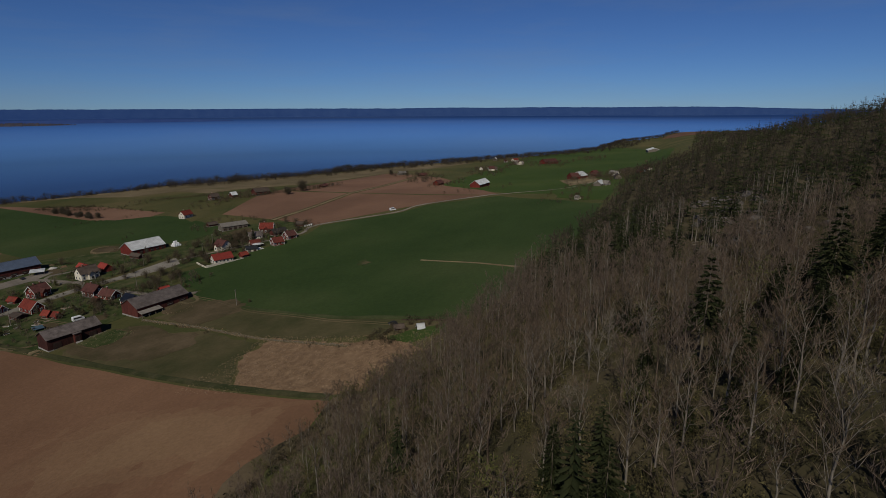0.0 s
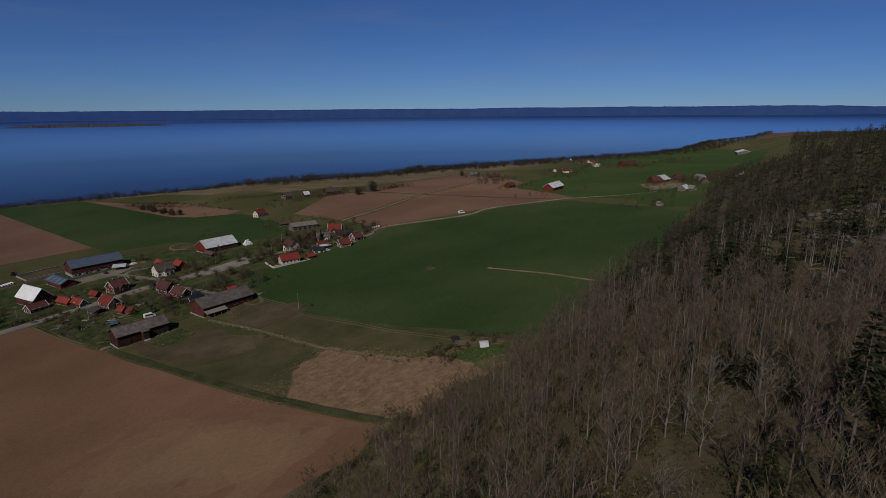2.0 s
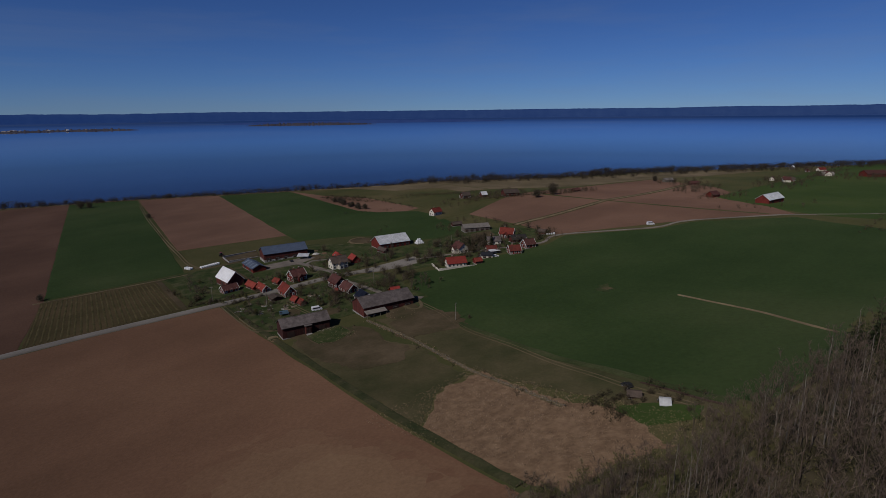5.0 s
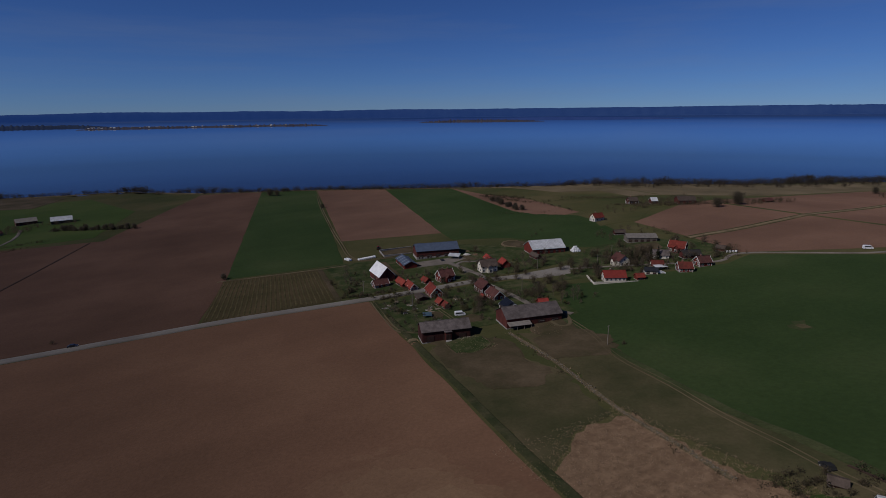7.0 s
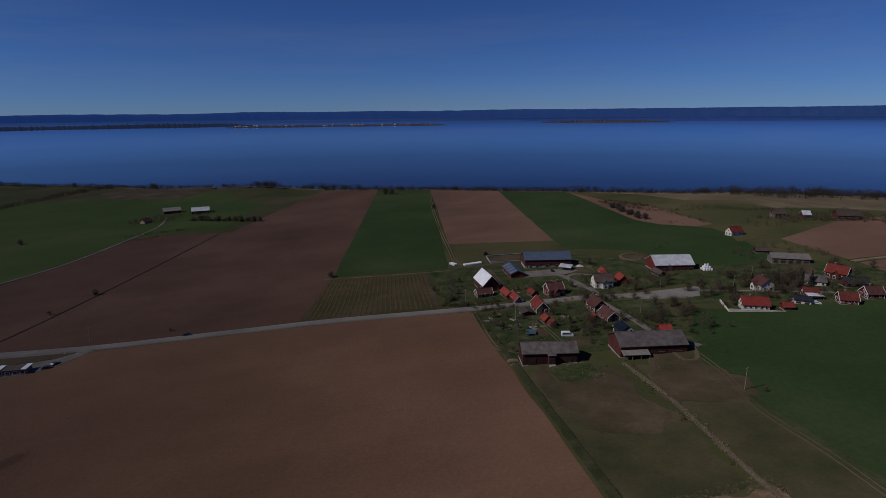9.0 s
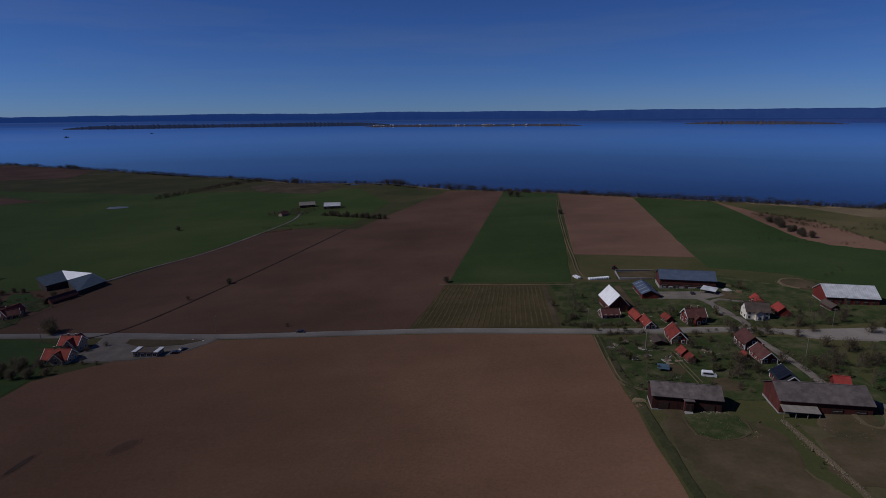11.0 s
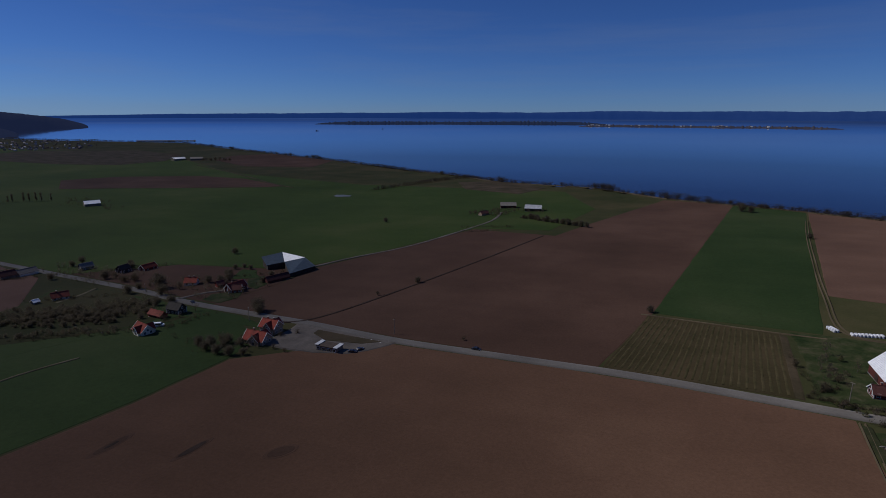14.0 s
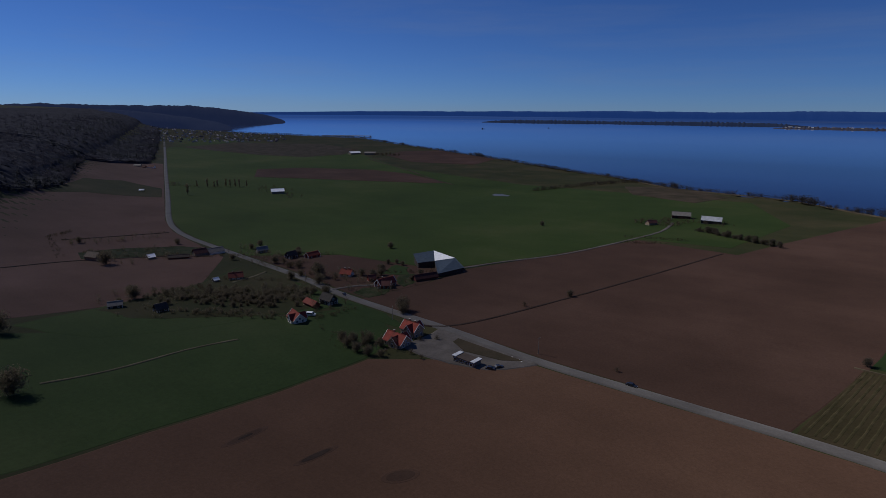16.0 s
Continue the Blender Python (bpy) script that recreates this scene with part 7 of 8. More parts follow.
def lathe(profile, k=14):
    V = [(r * math.cos(math.tau * i / k), r * math.sin(math.tau * i / k), z) for r, z in profile for i in range(k)]
    F = [(j * k + i, j * k + (i + 1) % k, (j + 1) * k + (i + 1) % k, (j + 1) * k + i) for j in range(len(profile) - 1) for i in range(k)]
    return V, F + [tuple(range(k))[::-1], tuple((len(profile) - 1) * k + i for i in range(k))]


def thing(name, x, y, yaw, label, category, group="", up=0.0):
    ob = tagged(new(name), label, category, group)
    ob.matrix_basis = pose(x, y, ground_z(x, y) + up, 0, 0, yaw)
    return ob


def bale(x, y, yaw=0, up=0.0):
    ob = thing("silage_bale", x, y, yaw, "round silage bale wrapped in white plastic", "bale", "wrapped bales", up)
    part("wrap", lathe([(0.62, 0), (0.7, 0.12), (0.72, 0.6), (0.7, 1.12), (0.6, 1.25)]), M_WRAP, ob)
    part("bale_core", lathe([(0.5, 1.25), (0.45, 1.29)]), M_WRAP, ob)


def row_of_bales(x0, y0, x1, y1, n, lanes=1):
    dx, dy = (x1 - x0) / max(1, n - 1), (y1 - y0) / max(1, n - 1)
    ln = max(0.01, math.hypot(dx, dy))
    for i in range(n):
        for j in range(lanes):
            bale(x0 + dx * i - dy / ln * j * 1.5, y0 + dy * i + dx / ln * j * 1.5, i * 37)


row_of_bales(92, 331, 104, 332, 9, 2)
row_of_bales(84, 340, 85.5, 335, 4, 2)
for k in range(20):                     # a stack of three layers
    layer, i = (0, k) if k < 12 else (1, k - 12) if k < 18 else (2, k - 18)
    w = (4, 3, 2)[layer]
    bx, by = 221.4 + 1.5 * (i % w) + 0.75 * layer + 0.2 * (i // w), 255.4 + 1.5 * (i // w) + 0.75 * layer - 0.3 * (i % w)
    bale(bx, by, k * 40, ground_z(223.5, 256.5) - ground_z(bx, by) + 1.27 * layer)
for k in range(4):
    bale(294.5 + 1.6 * k, 193.5 - 0.9 * k, k * 30)


def vehicle(name, x, y, yaw, paint, label, length=4.4, width=1.8, height=1.45, van=False):
    ob = thing(name, x, y, yaw, label, "van" if van else "car", "", 0.05)
    l, w, h = length / 2, width / 2, height
    if van:
        prof = [(-l, 0.35), (-l, h * 0.85), (-l + 0.25, h), (l * 0.45, h), (l * 0.72, h * 0.62), (l, h * 0.5), (l, 0.35)]
        glass = [(-l + 0.35, h * 0.55), (-l + 0.4, h * 0.86), (l * 0.42, h * 0.86), (l * 0.62, h * 0.58)]
    else:
        prof = [(-l, 0.3), (-l, h * 0.58), (-l * 0.8, h * 0.64), (-l * 0.55, h), (l * 0.2, h), (l * 0.48, h * 0.64), (l * 0.95, h * 0.55), (l, 0.3)]
        glass = [(-l * 0.7, h * 0.66), (-l * 0.53, h * 0.93), (l * 0.18, h * 0.93), (l * 0.4, h * 0.66)]
    for nm, p, hw, m in (("body", prof, w, paint), ("side_windows", glass, w + 0.015, M_GLASS)):
        n = len(p)
        V = [(a, s * hw, b) for s in (-1, 1) for a, b in p]
        F = [tuple(range(n)), tuple(range(2 * n - 1, n - 1, -1))] + [(i, i + n, (i + 1) % n + n, (i + 1) % n) for i in range(n)]
        body = part(nm, (V, F), m, ob)
    a, b = (prof[3], prof[4]) if van else (prof[4], prof[5])
    part("windscreen", ([(a[0] + 0.03, -w * 0.85, a[1]), (a[0] + 0.03, w * 0.85, a[1]), (b[0] + 0.03, w * 0.9, b[1] + 0.03), (b[0] + 0.03, -w * 0.9, b[1] + 0.03), (a[0] - 0.02, -w * 0.85, a[1] - 0.05), (a[0] - 0.02, w * 0.85, a[1] - 0.05), (b[0] - 0.02, w * 0.9, b[1] - 0.02), (b[0] - 0.02, -w * 0.9, b[1] - 0.02)], [(0, 1, 2, 3), (7, 6, 5, 4), (0, 4, 5, 1), (1, 5, 6, 2), (2, 6, 7, 3), (3, 7, 4, 0)]), M_GLASS, ob)
    for sx in (-0.62, 0.62):
        for sy in (-1, 1):
            wh = part("wheel", lathe([(0.3, -0.1), (0.33, -0.05), (0.33, 0.05), (0.3, 0.1)], 12), M_TYRE, ob, "", pose(sx * l, sy * (w - 0.08), 0.33, 90, 0, 0))
            part("rim", lathe([(0.18, -0.115), (0.18, 0.115)], 10), M_CONCRETE, wh)
    for sy in (-1, 1):
        part("headlight", box(l - 0.04, l + 0.02, sy * w * 0.7 - 0.15, sy * w * 0.7 + 0.15, h * 0.42, h * 0.5), M_WRAP, ob)
    return ob


vehicle("van", 100.3, 190.8, -14, M_CAR_WHITE, "white minibus parked on the garden grass", 5.2, 1.95, 2.2, True)
vehicle("van", 361, 147.6, -36, M_CAR_WHITE, "white delivery van on the country road", 5.4, 2.0, 2.4, True)
vehicle("car", -72.8, 263.5, -5, M_CAR_DARK, "dark car on the country road", 4.5)
vehicle("van", -253.5, 245, 30, M_CAR_WHITE, "white caravan parked beside the gabled house", 5.6, 2.1, 2.3, True)
vehicle("car", -271, 286.6, -22, M_CAR_DARK, "dark car on the road by the houses", 4.4)
vehicle("car", -128, 243.5, 20, M_CAR_DARK, "dark car parked beside the white kiosk", 4.3)
vehicle("car", -126, 247, 60, M_CAR_DARK, "dark estate car parked beside the white kiosk", 4.5)
vehicle("car", -178, 240, 80, M_CAR_DARK, "dark blue car beside the inn", 4.4)
vehicle("car", 120, 290, 0, M_CAR_DARK, "dark tractor-sized car in the barnyard", 4.4)
vehicle("car", 222, 192, 30, M_CAR_WHITE, "white car beside the long white house", 4.3)
vehicle("car", 228.2, 184.6, -30, M_CAR_WHITE, "white car parked at the field edge", 4.3)
vehicle("car", 279.5, 203, 40, M_CAR_WHITE, "white car by the road past the houses", 4.3)
vehicle("car", 139, 292.5, 80, M_CAR_DARK, "dark farm car beside the cattle barn", 4.3)


def pole(x, y, h=8.5):
    ob = thing("utility_pole", x, y, x * 7, "grey wooden utility pole", "pole", "utility poles")
    part("post", lathe([(0.16, -0.6), (0.15, h * 0.5), (0.1, h)], 8), M_POLE, ob)
    part("crossarm", box(-0.8, 0.8, -0.06, 0.06, h - 0.5, h - 0.36), M_POLE, ob)
    for sx in (-0.65, 0.65):
        part("insulator", lathe([(0.05, h - 0.36), (0.06, h - 0.28), (0.03, h - 0.2)], 8), M_CONCRETE, ob, "", pose(sx, 0, 0))


for x, y in ((131.7, 121.4), (70.9, 254.1), (86.5, 219), (146, 205), (208, 216), (178, 236), (230, 228), (-210, 268), (-318, 292), (-120, 272)):
    pole(x, y)


def tractor(x, y, yaw):
    ob = thing("tractor", x, y, yaw, "red farm tractor parked in the grass", "tractor", "", 0.3)
    part("hood", box(0.1, 1.9, -0.4, 0.4, 0.7, 1.35), M_CAR_RED, ob)
    part("cabin", box(-1.2, 0.1, -0.6, 0.6, 0.8, 2.5), M_GLASS, ob)
    part("cabin_roof", box(-1.35, 0.25, -0.7, 0.7, 2.5, 2.65), M_CAR_RED, ob)
    for sx, r in ((-0.8, 0.75), (1.4, 0.45)):
        for sy in (-1, 1):
            w = part("wheel", lathe([(r * 0.9, -0.2), (r, -0.1), (r, 0.1), (r * 0.9, 0.2)], 14), M_TYRE, ob, "", pose(sx, sy * 0.8, r - 0.25, 90, 0, 0))
            part("rim", lathe([(r * 0.5, -0.22), (r * 0.5, 0.22)], 10), M_CAR_RED, w)


tractor(114.1, 352.9, 25)

# lean-to of the big barn, and other add-ons
ob = thing("lean_to", 114.2, 159.6, -10, "lean-to with a grey sheet roof against the red barn", "shed")
part("roof", ([(-5.5, -2.6, 2.3), (5.5, -2.6, 2.3), (5.5, 2.6, 3.6), (-5.5, 2.6, 3.6), (-5.5, -2.6, 2.15), (5.5, -2.6, 2.15), (5.5, 2.6, 3.45), (-5.5, 2.6, 3.45)], [(0, 1, 2, 3), (7, 6, 5, 4), (0, 4, 5, 1), (1, 5, 6, 2), (2, 6, 7, 3), (3, 7, 4, 0)]), ROOFS["GREY2"], ob)
for k in range(4):
    part("post", box(-5.2 + 3.45 * k, -5.0 + 3.45 * k, -2.4, -2.2, -0.6, 2.2), M_TIMBER, ob)
part("back_wall", box(-5.4, 5.4, 2.2, 2.4, -0.6, 3.4), WALLS["RED_OLD"], ob)

ob = thing("open_shelter", 148.5, 293, -40, "small shelter with a white sheet roof in the barnyard", "shelter")
part("roof", ([(-4, -3, 2.4), (4, -3, 2.4), (4, 3, 3.2), (-4, 3, 3.2), (-4, -3, 2.28), (4, -3, 2.28), (4, 3, 3.08), (-4, 3, 3.08)], [(0, 1, 2, 3), (7, 6, 5, 4), (0, 4, 5, 1), (1, 5, 6, 2), (2, 6, 7, 3), (3, 7, 4, 0)]), ROOFS["WHITE2"], ob)
for sx in (-3.7, 3.7):
    for sy in (-2.7, 2.7):
        part("post", box(sx - 0.1, sx + 0.1, sy - 0.1, sy + 0.1, -0.6, 2.3 if sy < 0 else 3.0), M_TIMBER, ob)

ob = thing("kiosk", -140.5, 243, -3, "flat-roofed white kiosk with raised white roof edges", "kiosk")
part("wall", box(-6, 6, -2.6, 2.6, -0.8, 2.7), WALLS["GREY_WALL"], ob)
part("roof", box(-6.3, 6.3, -2.9, 2.9, 2.7, 2.9), ROOFS["DARK"], ob)
part("roof_edge", box(-6.4, -4.2, -3.0, 3.0, 2.9, 3.2), ROOFS["WHITE2"], ob, "pale raised roof edge")
part("roof_edge", box(4.2, 6.4, -3.0, 3.0, 2.9, 3.2), ROOFS["WHITE2"], ob, "pale raised roof edge")
for k in range(4):
    window(ob, pose(-4.5 + 3 * k, -2.65, 0.9), 1.6, 1.2)
for k in range(14):
    x, y = -146 + 1.9 * k + rng.uniform(-0.4, 0.4), 262 - 0.2 * k + rng.uniform(-1, 1)
    ob = thing("boulder", x, y, k * 50, "pale boulder along the car park verge", "boulder", "verge boulders")
    part("stone", lathe([(0.5, -0.2), (0.62, 0.15), (0.45, 0.45), (0.15, 0.55)], 7), M_CONCRETE, ob)

# the old field wall, stone by stone
def rock(seed):
    q = random.Random(seed)
    k, V = 7, []
    for f, z in ((0.9, -0.35), (1.0, 0.1), (0.75, 0.42), (0.3, 0.6)):
        V += [(f * q.uniform(0.8, 1.2) * math.cos(math.tau * i / k), f * q.uniform(0.8, 1.2) * math.sin(math.tau * i / k), z * q.uniform(0.85, 1.15)) for i in range(k)]
    me = bpy.data.meshes.new("stone")
    me.from_pydata(V, [], [(j * k + i, j * k + (i + 1) % k, (j + 1) * k + (i + 1) % k, (j + 1) * k + i) for j in range(3) for i in range(k)] + [tuple(3 * k + i for i in range(k))])
    me.materials.append(M_ROCK)
    return me


M_ROCK = plain("field_stone", (0.15, 0.128, 0.1), 0.9, 0.35, 1.5)
ROCKS = [rock(k) for k in range(6)]
for k in range(46):
    x, y = (84 + rng.uniform(0, 9), 163.2 + rng.uniform(-1.2, 0.8)) if k < 26 else (158 + rng.uniform(-4, 9), 293 + rng.uniform(-4, 4))
    st = tagged(new("field_stone", ROCKS[k % 6]), "loose grey stone lying in the yard", "stone", "loose yard stones")
    st.matrix_basis = pose(x, y, ground_z(x, y) + 0.1, 0, 0, k * 50) @ Matrix.Scale(rng.uniform(0.3, 0.6), 4)
field_wall = tagged(new("stone_wall"), "low tumbled field wall of grey stones between paddocks", "wall")
WALL_LINE = [(107, 156.5), (105, 120), (96, 74), (93.5, 52), (90, 33)]
for (x0, y0), (x1, y1) in zip(WALL_LINE, WALL_LINE[1:]):
    n = int(math.hypot(x1 - x0, y1 - y0) / 0.5)
    for i in range(n):
        f = (i + rng.uniform(-0.3, 0.3)) / n
        x, y, z = x0 + (x1 - x0) * f + rng.gauss(0, 0.45), y0 + (y1 - y0) * f, rng.uniform(0.12, 0.32)
        st = new("stone", ROCKS[rng.randrange(6)])
        st.parent = field_wall
        st.matrix_basis = pose(x, y, ground_z(x, y) + 0.4, 0, 0, rng.uniform(0, 360)) @ Matrix.Scale(z, 4)

for k, (x, y, n) in enumerate(((72.5, 223.4, 5), (75.7, 225.8, 4), (84.8, 220.6, 5), (85.2, 212.4, 6), (93.2, 210.2, 5), (78.8, 210, 4), (90.2, 206.8, 4))):
    ob = thing("timber_stack", x, y, 35 + 47 * k, "loose pile of pale weathered boards on the grass", "timber", "garden timber stacks")
    for i in range(n):
        y0 = (i - n / 2) * 0.42 + rng.uniform(-0.1, 0.1)
        part("board", box(-1.2, 1.2, -0.12, 0.12, -0.05, 0.09), M_TIMBER if i % 3 else M_CONCRETE, ob, "", pose(rng.uniform(-0.5, 0.5), y0, 0.3 + 0.1 * (i % 2), 0, rng.uniform(-4, 4), rng.uniform(-30, 30)))

# loose rock on the steep hillside
M_CRAG = plain("hillside_rock", (0.1, 0.088, 0.08), 0.95, 0.4, 0.9)
CRAGS = []
for k in range(6):
    me = ROCKS[k].copy()
    me.materials[0] = M_CRAG
    CRAGS.append(me)
for k in range(90):
    x, y = (rng.uniform(100, 195), -92 + rng.uniform(-14, 12)) if k < 70 else (rng.uniform(50, 110), -100 + rng.uniform(-12, 12))
    st = tagged(new("boulder", CRAGS[k % 6]), "pale grey boulder on the steep wooded hillside", "boulder", "hillside boulders")
    st.matrix_basis = pose(x, y, ground_z(x, y) + 0.4, rng.uniform(-20, 20), 0, k * 37) @ Matrix.Scale(rng.uniform(0.7, 2.2), 4)
for k in range(16):
    x, y = rng.uniform(60, 190), rng.uniform(-108, -70)
    ob = thing("fallen_trunk", x, y, rng.uniform(0, 180), "pale fallen trunk lying on the hillside", "log", "fallen trunks")
    part("log", lathe([(0.22, -4.5), (0.18, 0), (0.08, 4.5)], 7), M_TRUNK, ob, "", pose(0, 0, 0.7, 90, 0, 0))

# walls
def low_wall(pts, h, mat, label, name="garden_wall"):
    for (x0, y0), (x1, y1) in zip(pts, pts[1:]):
        ln, yaw = math.hypot(x1 - x0, y1 - y0), math.degrees(math.atan2(y1 - y0, x1 - x0))
        ob = thing(name, (x0 + x1) / 2, (y0 + y1) / 2, yaw, label, "wall")
        part("masonry", box(-ln / 2, ln / 2, -0.2, 0.2, -1.2, h), mat, ob)
        part("coping", box(-ln / 2, ln / 2, -0.27, 0.27, h, h + 0.1), mat, ob)


low_wall([(191, 205), (184, 190.5), (207, 181)], 0.9, WALLS["WHITE_WALL"], "low white garden wall beside the green field")
low_wall([(112, 345), (109.5, 327.6), (130, 325.5)], 1.2, M_STONE, "concrete side wall of the manure yard", "yard_wall")
low_wall([(112, 345), (137, 344.5)], 1.2, M_STONE, "concrete back wall of the manure yard", "yard_wall")


# heaps and scrap in the gardens
def heap(x, y, r, h, mat, label, name="heap", seed=0):
    ob = thing(name, x, y, seed * 40, label, name.replace("_", " "))
    q = random.Random(seed)
    k, V, F = 10, [], []
    for j, (f, z) in enumerate(((1.0, -0.2), (0.8, 0.35), (0.5, 0.75), (0.18, 1.0))):
        V += [(r * f * q.uniform(0.8, 1.2) * math.cos(math.tau * i / k), r * f * q.uniform(0.8, 1.2) * math.sin(math.tau * i / k), h * z * q.uniform(0.85, 1.15)) for i in range(k)]
    F = [(j * k + i, j * k + (i + 1) % k, (j + 1) * k + (i + 1) % k, (j + 1) * k + i) for j in range(3) for i in range(k)] + [tuple(3 * k + i for i in range(k))]
    part("mound", (V, F), mat, ob)
    return ob


heap(68.3, 174, 2.6, 0.8, M_BANK, "heap of pale straw and earth by the barn", "earth_heap", 2)
heap(67.6, 170.5, 1.8, 0.5, M_STRAW, "low heap of pale earth by the barn", "earth_heap", 3)
heap(160, 296, 3.0, 1.2, M_CONCRETE, "rubble heap at the barnyard edge", "rubble_heap", 6)
heap(164.7, 304, 2.4, 0.9, M_BANK, "heap of pale earth behind the barn", "earth_heap", 9)
heap(165, 292, 2.4, 1.0, M_STRAW, "earth heap at the barnyard edge", "earth_heap", 7)
def shelter(name, x, y, yaw, L, W, h0, h1, mat, label):
    """A sloping sheet on four posts."""
    ob = thing(name, x, y, yaw, label, "shelter")
    V = [(a * L / 2, b * W / 2, (h0 if b < 0 else h1) + c) for c in (0, 0.12) for b in (-1, 1) for a in (-1, 1)]
    part("roof", (V, [(0, 2, 3, 1), (4, 5, 7, 6), (0, 1, 5, 4), (1, 3, 7, 5), (3, 2, 6, 7), (2, 0, 4, 6)]), mat, ob)
    for a in (-1, 1):
        for b in (-1, 1):
            px, py = a * (L / 2 - 0.2), b * (W / 2 - 0.2)
            part("post", box(px - 0.07, px + 0.07, py - 0.07, py + 0.07, -0.5, (h0 if b < 0 else h1) - 0.02), M_TIMBER, ob)


shelter("woodshed", 86, 198.4, -18, 4.4, 3.6, 1.3, 1.9, M_TARP, "low woodshed under a blue sheet roof")
vehicle("car", 110.2, 25.2, 75, M_TYRE, "dark old car parked at the end of the field track", 3.6)
for k, (x, y, s) in enumerate(((107, 24, 0.3), (102.5, 23, 0.25), (108, 17, 0.3), (100, 18, 0.2), (103, 16, 0.2), (95, 22, 0.2), (106, 8, 0.25), (101, 3, 0.25), (97, -6, 0.3), (94, -12, 0.35))):
    plant(DENSE[k % 3], x, y, s, k, "bush", "low dark bush beside the old shed", "bush", "hill foot bushes", 0.1)
shelter("carport", 233.2, 190.5, -20, 7.5, 4.0, 2.2, 2.6, ROOFS["WHITE2"], "white carport between the red houses")


def log_pile(x, y, yaw, n, label):
    ob = thing("log_pile", x, y, yaw, label, "logs", "garden log piles")
    for k in range(n):
        row, col = (0, k) if k < n * 0.6 else (1, k - n * 0.6 + 0.5)
        part("log", lathe([(0.14, -1.5), (0.16, 0), (0.13, 1.5)], 7), M_TIMBER, ob, "", pose(-0.16 * n + 0.33 * col, 0, 0.16 + 0.27 * row, 90, 0, 0))


for x, y, yaw, n in ((92.5, 207.5, 10, 9), (95.5, 206.5, 80, 8), (91.2, 204.2, 60, 7), (110.6, 215.0, 30, 8), (112.4, 212.6, -20, 7), (82.6, 230, 15, 6)):
    log_pile(x, y, yaw, n, "pile of weathered logs and poles in the garden")
for x, y, yaw, m in ((73.2, 223.2, 20, M_WRAP), (75.4, 220.0, -50, M_CONCRETE), (86, 219, 10, M_WRAP), (88.4, 218, -20, M_CONCRETE), (81.2, 212.5, 5, M_CONCRETE), (85.3, 211.6, 0, M_CONCRETE), (88.8, 191, 4, M_CONCRETE), (85.0, 220.4, 40, M_TARP), (109.5, 213.5, 70, M_WRAP), (113, 210.5, 10, M_CONCRETE), (100, 262, 30, M_CONCRETE), (104, 260, -40, M_CONCRETE), (158, 291, 20, M_CONCRETE), (162, 297, 70, M_WRAP)):
    ob = thing("timber_stack", x, y, yaw, "few pale boards and scrap lying in the grass", "timber", "garden scrap timber")
    for j in range(3):
        part("board", box(-1.2 + 0.3 * j, 1.2 + 0.2 * j, -0.45 + 0.34 * j, -0.25 + 0.34 * j, 0.02, 0.16 + 0.05 * j), m, ob)

# hay door and ramp of the weathered barn, and rubble along its foot
ob = thing("hay_dormer", 81.1, 165.0, -11, "dark hay door with its own small roof on the weathered barn", "dormer")
part("wall", box(-1.4, 1.4, -0.9, 0.4, -0.8, 4.3), WALLS["RED_OLD"], ob)
part("roof", box(-1.7, 1.7, -1.2, 0.6, 4.3, 4.5), ROOFS["GREY"], ob)
part("door", box(-1.0, 1.0, -1.0, -0.9, 0.6, 3.2), M_DOOR, ob, "dark board door")
part("ramp", ([(-1.3, -1.05, 0.7), (1.3, -1.05, 0.7), (1.3, -5.0, -0.3), (-1.3, -5.0, -0.3), (-1.3, -1.05, -0.6), (1.3, -1.05, -0.6), (1.3, -5.0, -0.6), (-1.3, -5.0, -0.6)], [(3, 2, 1, 0), (4, 5, 6, 7), (0, 1, 5, 4), (1, 2, 6, 5), (2, 3, 7, 6), (3, 0, 4, 7)]), M_STONE, ob, "stone ramp to the hay door")

# solar panels on the dark-roofed house
for h in [o for o in scene.objects if o.parent is None and o.name.startswith("house") and "solar" in str(o.get("label", ""))]:
    for i in range(5):
        for j in range(2):
            k = 3.2 / 4.5
            y0, y1 = -0.8 - 1.75 * j, -2.45 - 1.75 * j
            xs = (-4.2 + 1.7 * i, -2.6 + 1.7 * i)
            V = [(x, y, 6.2 + k * y + dz) for dz in (0.24, 0.3) for y in (y0, y1) for x in xs]
            part("solar_panel", (V, [(0, 1, 3, 2), (4, 6, 7, 5), (0, 4, 5, 1), (1, 5, 7, 3), (3, 7, 6, 2), (2, 6, 4, 0)]), M_PANEL, h)

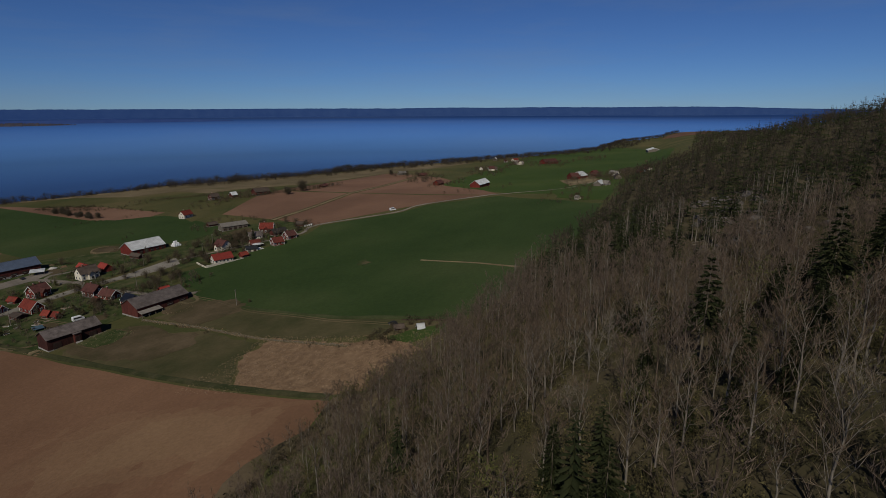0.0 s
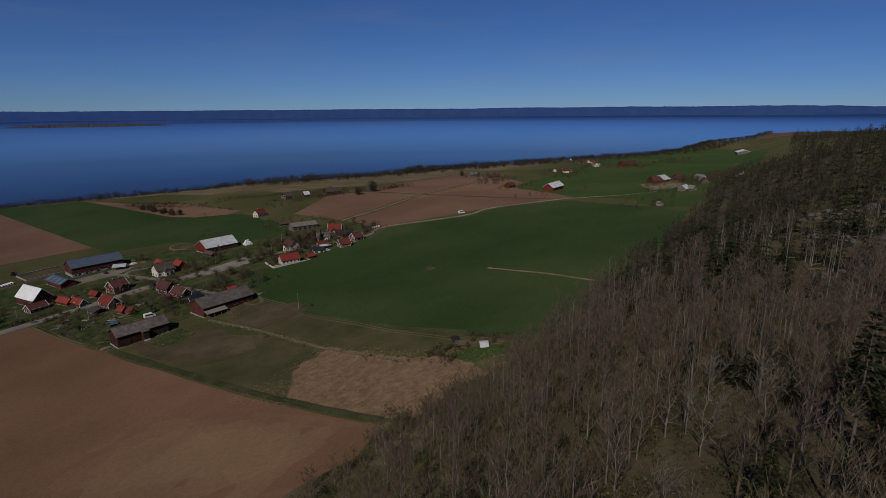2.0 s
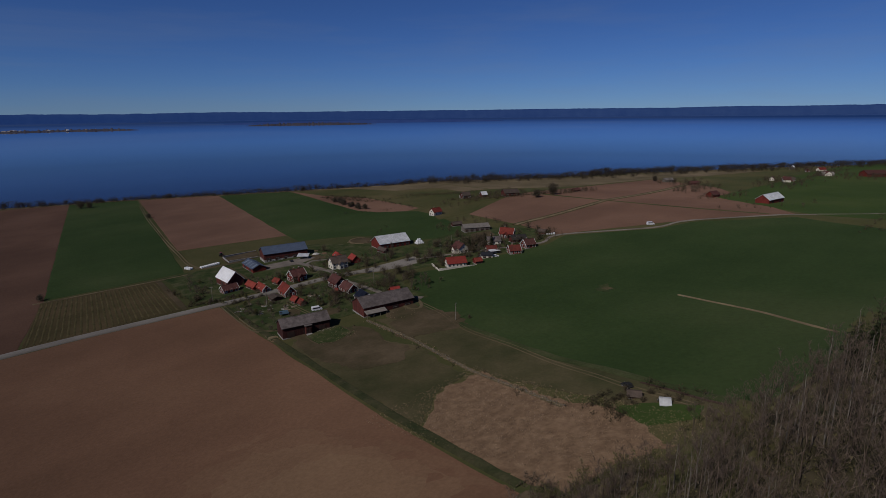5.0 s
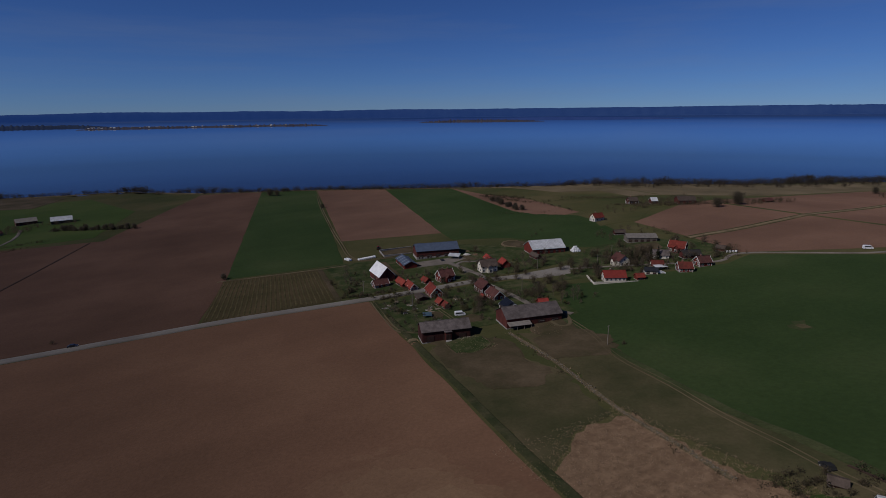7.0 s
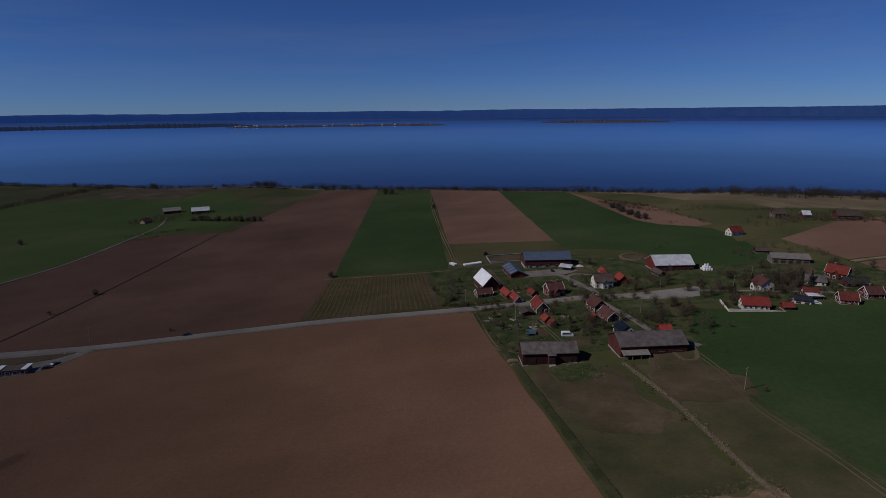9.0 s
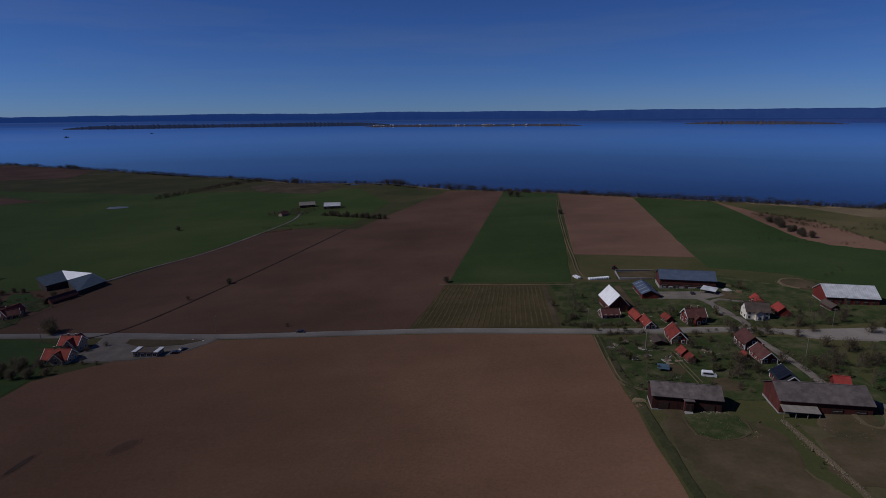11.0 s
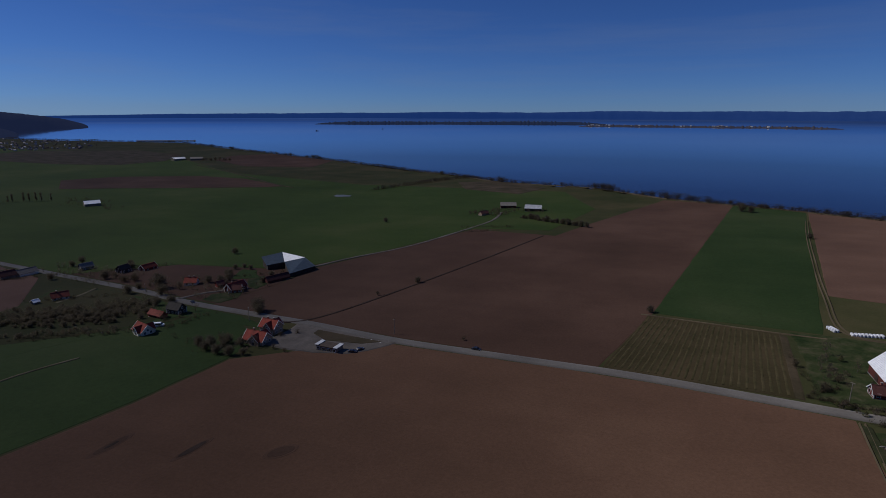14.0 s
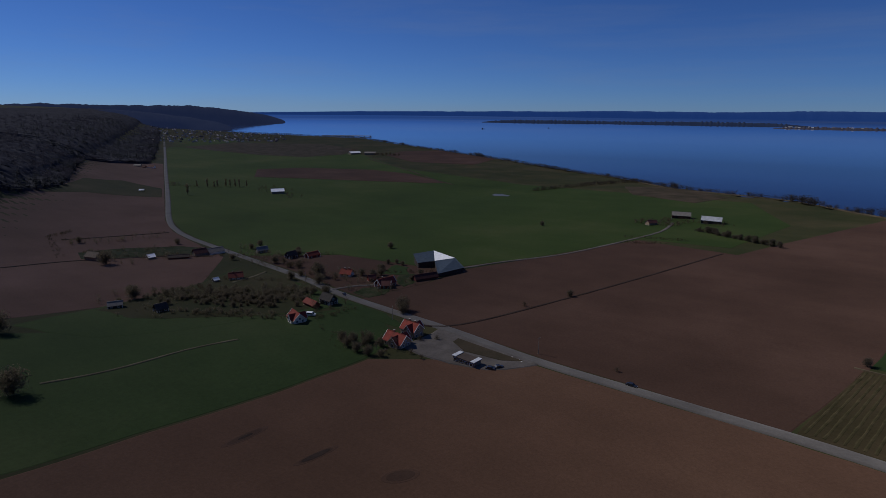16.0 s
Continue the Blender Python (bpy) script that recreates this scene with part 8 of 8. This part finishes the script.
# boats, jetty and the distant town
def boat(x, y, yaw, s, label):
    ob = tagged(new("boat"), label, "boat")
    ob.matrix_basis = pose(x, y, LAKE + lift(x, y), 0, 0, yaw) @ Matrix.Scale(s, 4)
    V = [(-6, -1.6, 0.9), (3, -1.8, 1.0), (7, 0, 1.5), (3, 1.8, 1.0), (-6, 1.6, 0.9), (-5.6, -1.2, -0.3), (3, -1.3, -0.3), (6, 0, -0.3), (3, 1.3, -0.3), (-5.6, 1.2, -0.3)]
    part("hull", (V, [(0, 1, 2, 3, 4), (9, 8, 7, 6, 5), (0, 5, 6, 1), (1, 6, 7, 2), (2, 7, 8, 3), (3, 8, 9, 4), (4, 9, 5, 0)]), M_CAR_DARK, ob)
    part("cabin", box(-3, 1, -1.1, 1.1, 1.0, 2.9), M_CAR_DARK, ob)
    part("mast", box(-0.1, 0.1, -0.1, 0.1, 2.9, 5.5), M_POLE, ob)


bx, by = bearing(33.75, 3677)
boat(bx, by, 20, 1.8, "dark ferry far out on the lake")
bx, by = bearing(27.3, 3857)
boat(bx, by, 20, 1.3, "dark boat far out on the lake")
jx, jy = bearing(47.2, 2950)
jetty = tagged(new("jetty"), "long dark harbour jetty in the lake", "jetty")
jetty.matrix_basis = pose(jx, jy, LAKE + lift(jx, jy), 0, 0, 30)
part("deck", box(-130, 130, -7, 7, 2.0, 4.5), M_STONE, jetty)
for k in range(9):
    part("pile", box(-126 + 31 * k, -122 + 31 * k, -6, 6, -4, 2.0), M_STONE, jetty)
isle_v, isle_f = [], []
rng = random.Random(9)
for k in range(34):
    x, y = bearing(rng.uniform(7, -13), 4215 + rng.uniform(0, 40))
    g, k0, z = gable(rng.uniform(9, 16), 8, 3.5, 3, -3), len(isle_v), LAKE + lift(x, y) + rng.uniform(4, 9)
    isle_v += [(x + p, y + q, z + u) for p, q, u in g[0]]
    isle_f += [tuple(i + k0 for i in f) for f in g[1]]
tagged(part("island_houses", (isle_v, isle_f), bark("island_walls", (0.1, 0.06, 0.05), (0.6, 0.58, 0.55), thin=0), None), "small pale houses along the island shore", "houses", "", "stuff")
town_v, town_f, park = [], [], []
rng = random.Random(5)
for k in range(900):
    b, r = rng.uniform(52.5, 64.8), rng.uniform(2500, 3600)
    x, y = bearing(b, r)
    if line_at(x / S, SHORE) * S - y < 40 or y < foot(x / S) * S - 60:
        continue
    if k % 5 > 1:
        park.append((x, y, rng.uniform(0.6, 1.3), rng.uniform(0, 6), rng.randrange(5)))
        continue
    z, w, h = ground_z(x, y), rng.uniform(2.6, 4.8), rng.uniform(2.5, 4.0)
    g = gable(2 * w, 1.3 * w, h, 0.6 * w, -2)
    k0, a = len(town_v), rng.uniform(0, 3.1)
    town_v += [(x + p * math.cos(a) - q * math.sin(a), y + p * math.sin(a) + q * math.cos(a), z + u) for p, q, u in g[0]]
    town_f += [tuple(i + k0 for i in f) for f in g[1]]
tagged(part("distant_town", (town_v, town_f), bark("town_walls", (0.13, 0.1, 0.1), (0.62, 0.56, 0.54), thin=0), None), "cluster of distant town houses by the bay", "town", "", "stuff")
scatter("town_trees", LOD_FAR, park, M_DARKWOOD, "bare trees between the distant town houses", "trees")

# planted rows on the plot by the road
for k in range(25):
    f = (k + 0.5) / 25
    a, b = Vector((-12 + 55 * f, 208.8 - 6.5 * f)) * S, Vector((1 + 47.4 * f, 270 - 10.7 * f)) * S
    side = (b - a).normalized()
    side = Vector((-side.y, side.x))
    rv, rf = [], []
    for j in range(37):
        q = a.lerp(b, 0.02 + 0.96 * j / 36) + side * 0.22 * noise.noise((j * 0.2, k * 3.1, 1))
        w, h = 0.66 * (1 + 0.35 * noise.noise((j * 0.6, k * 1.7, 4))), 0.2 * (1 + 0.5 * noise.noise((j * 0.8, k * 2.3, 8)))
        z = ground_z(q.x, q.y) + 0.1
        rv += [(*(q + side * w), z), (*(q + side * w * 0.3), z + h), (*(q - side * w * 0.4), z + 0.85 * h), (*(q - side * w), z)]
    for j in range(36):
        rf += [(4 * j + i, 4 * j + i + 1, 4 * j + i + 5, 4 * j + i + 4) for i in range(3)]
    part("crop_row", (rv, rf), M_ROWTOP, berry_field)
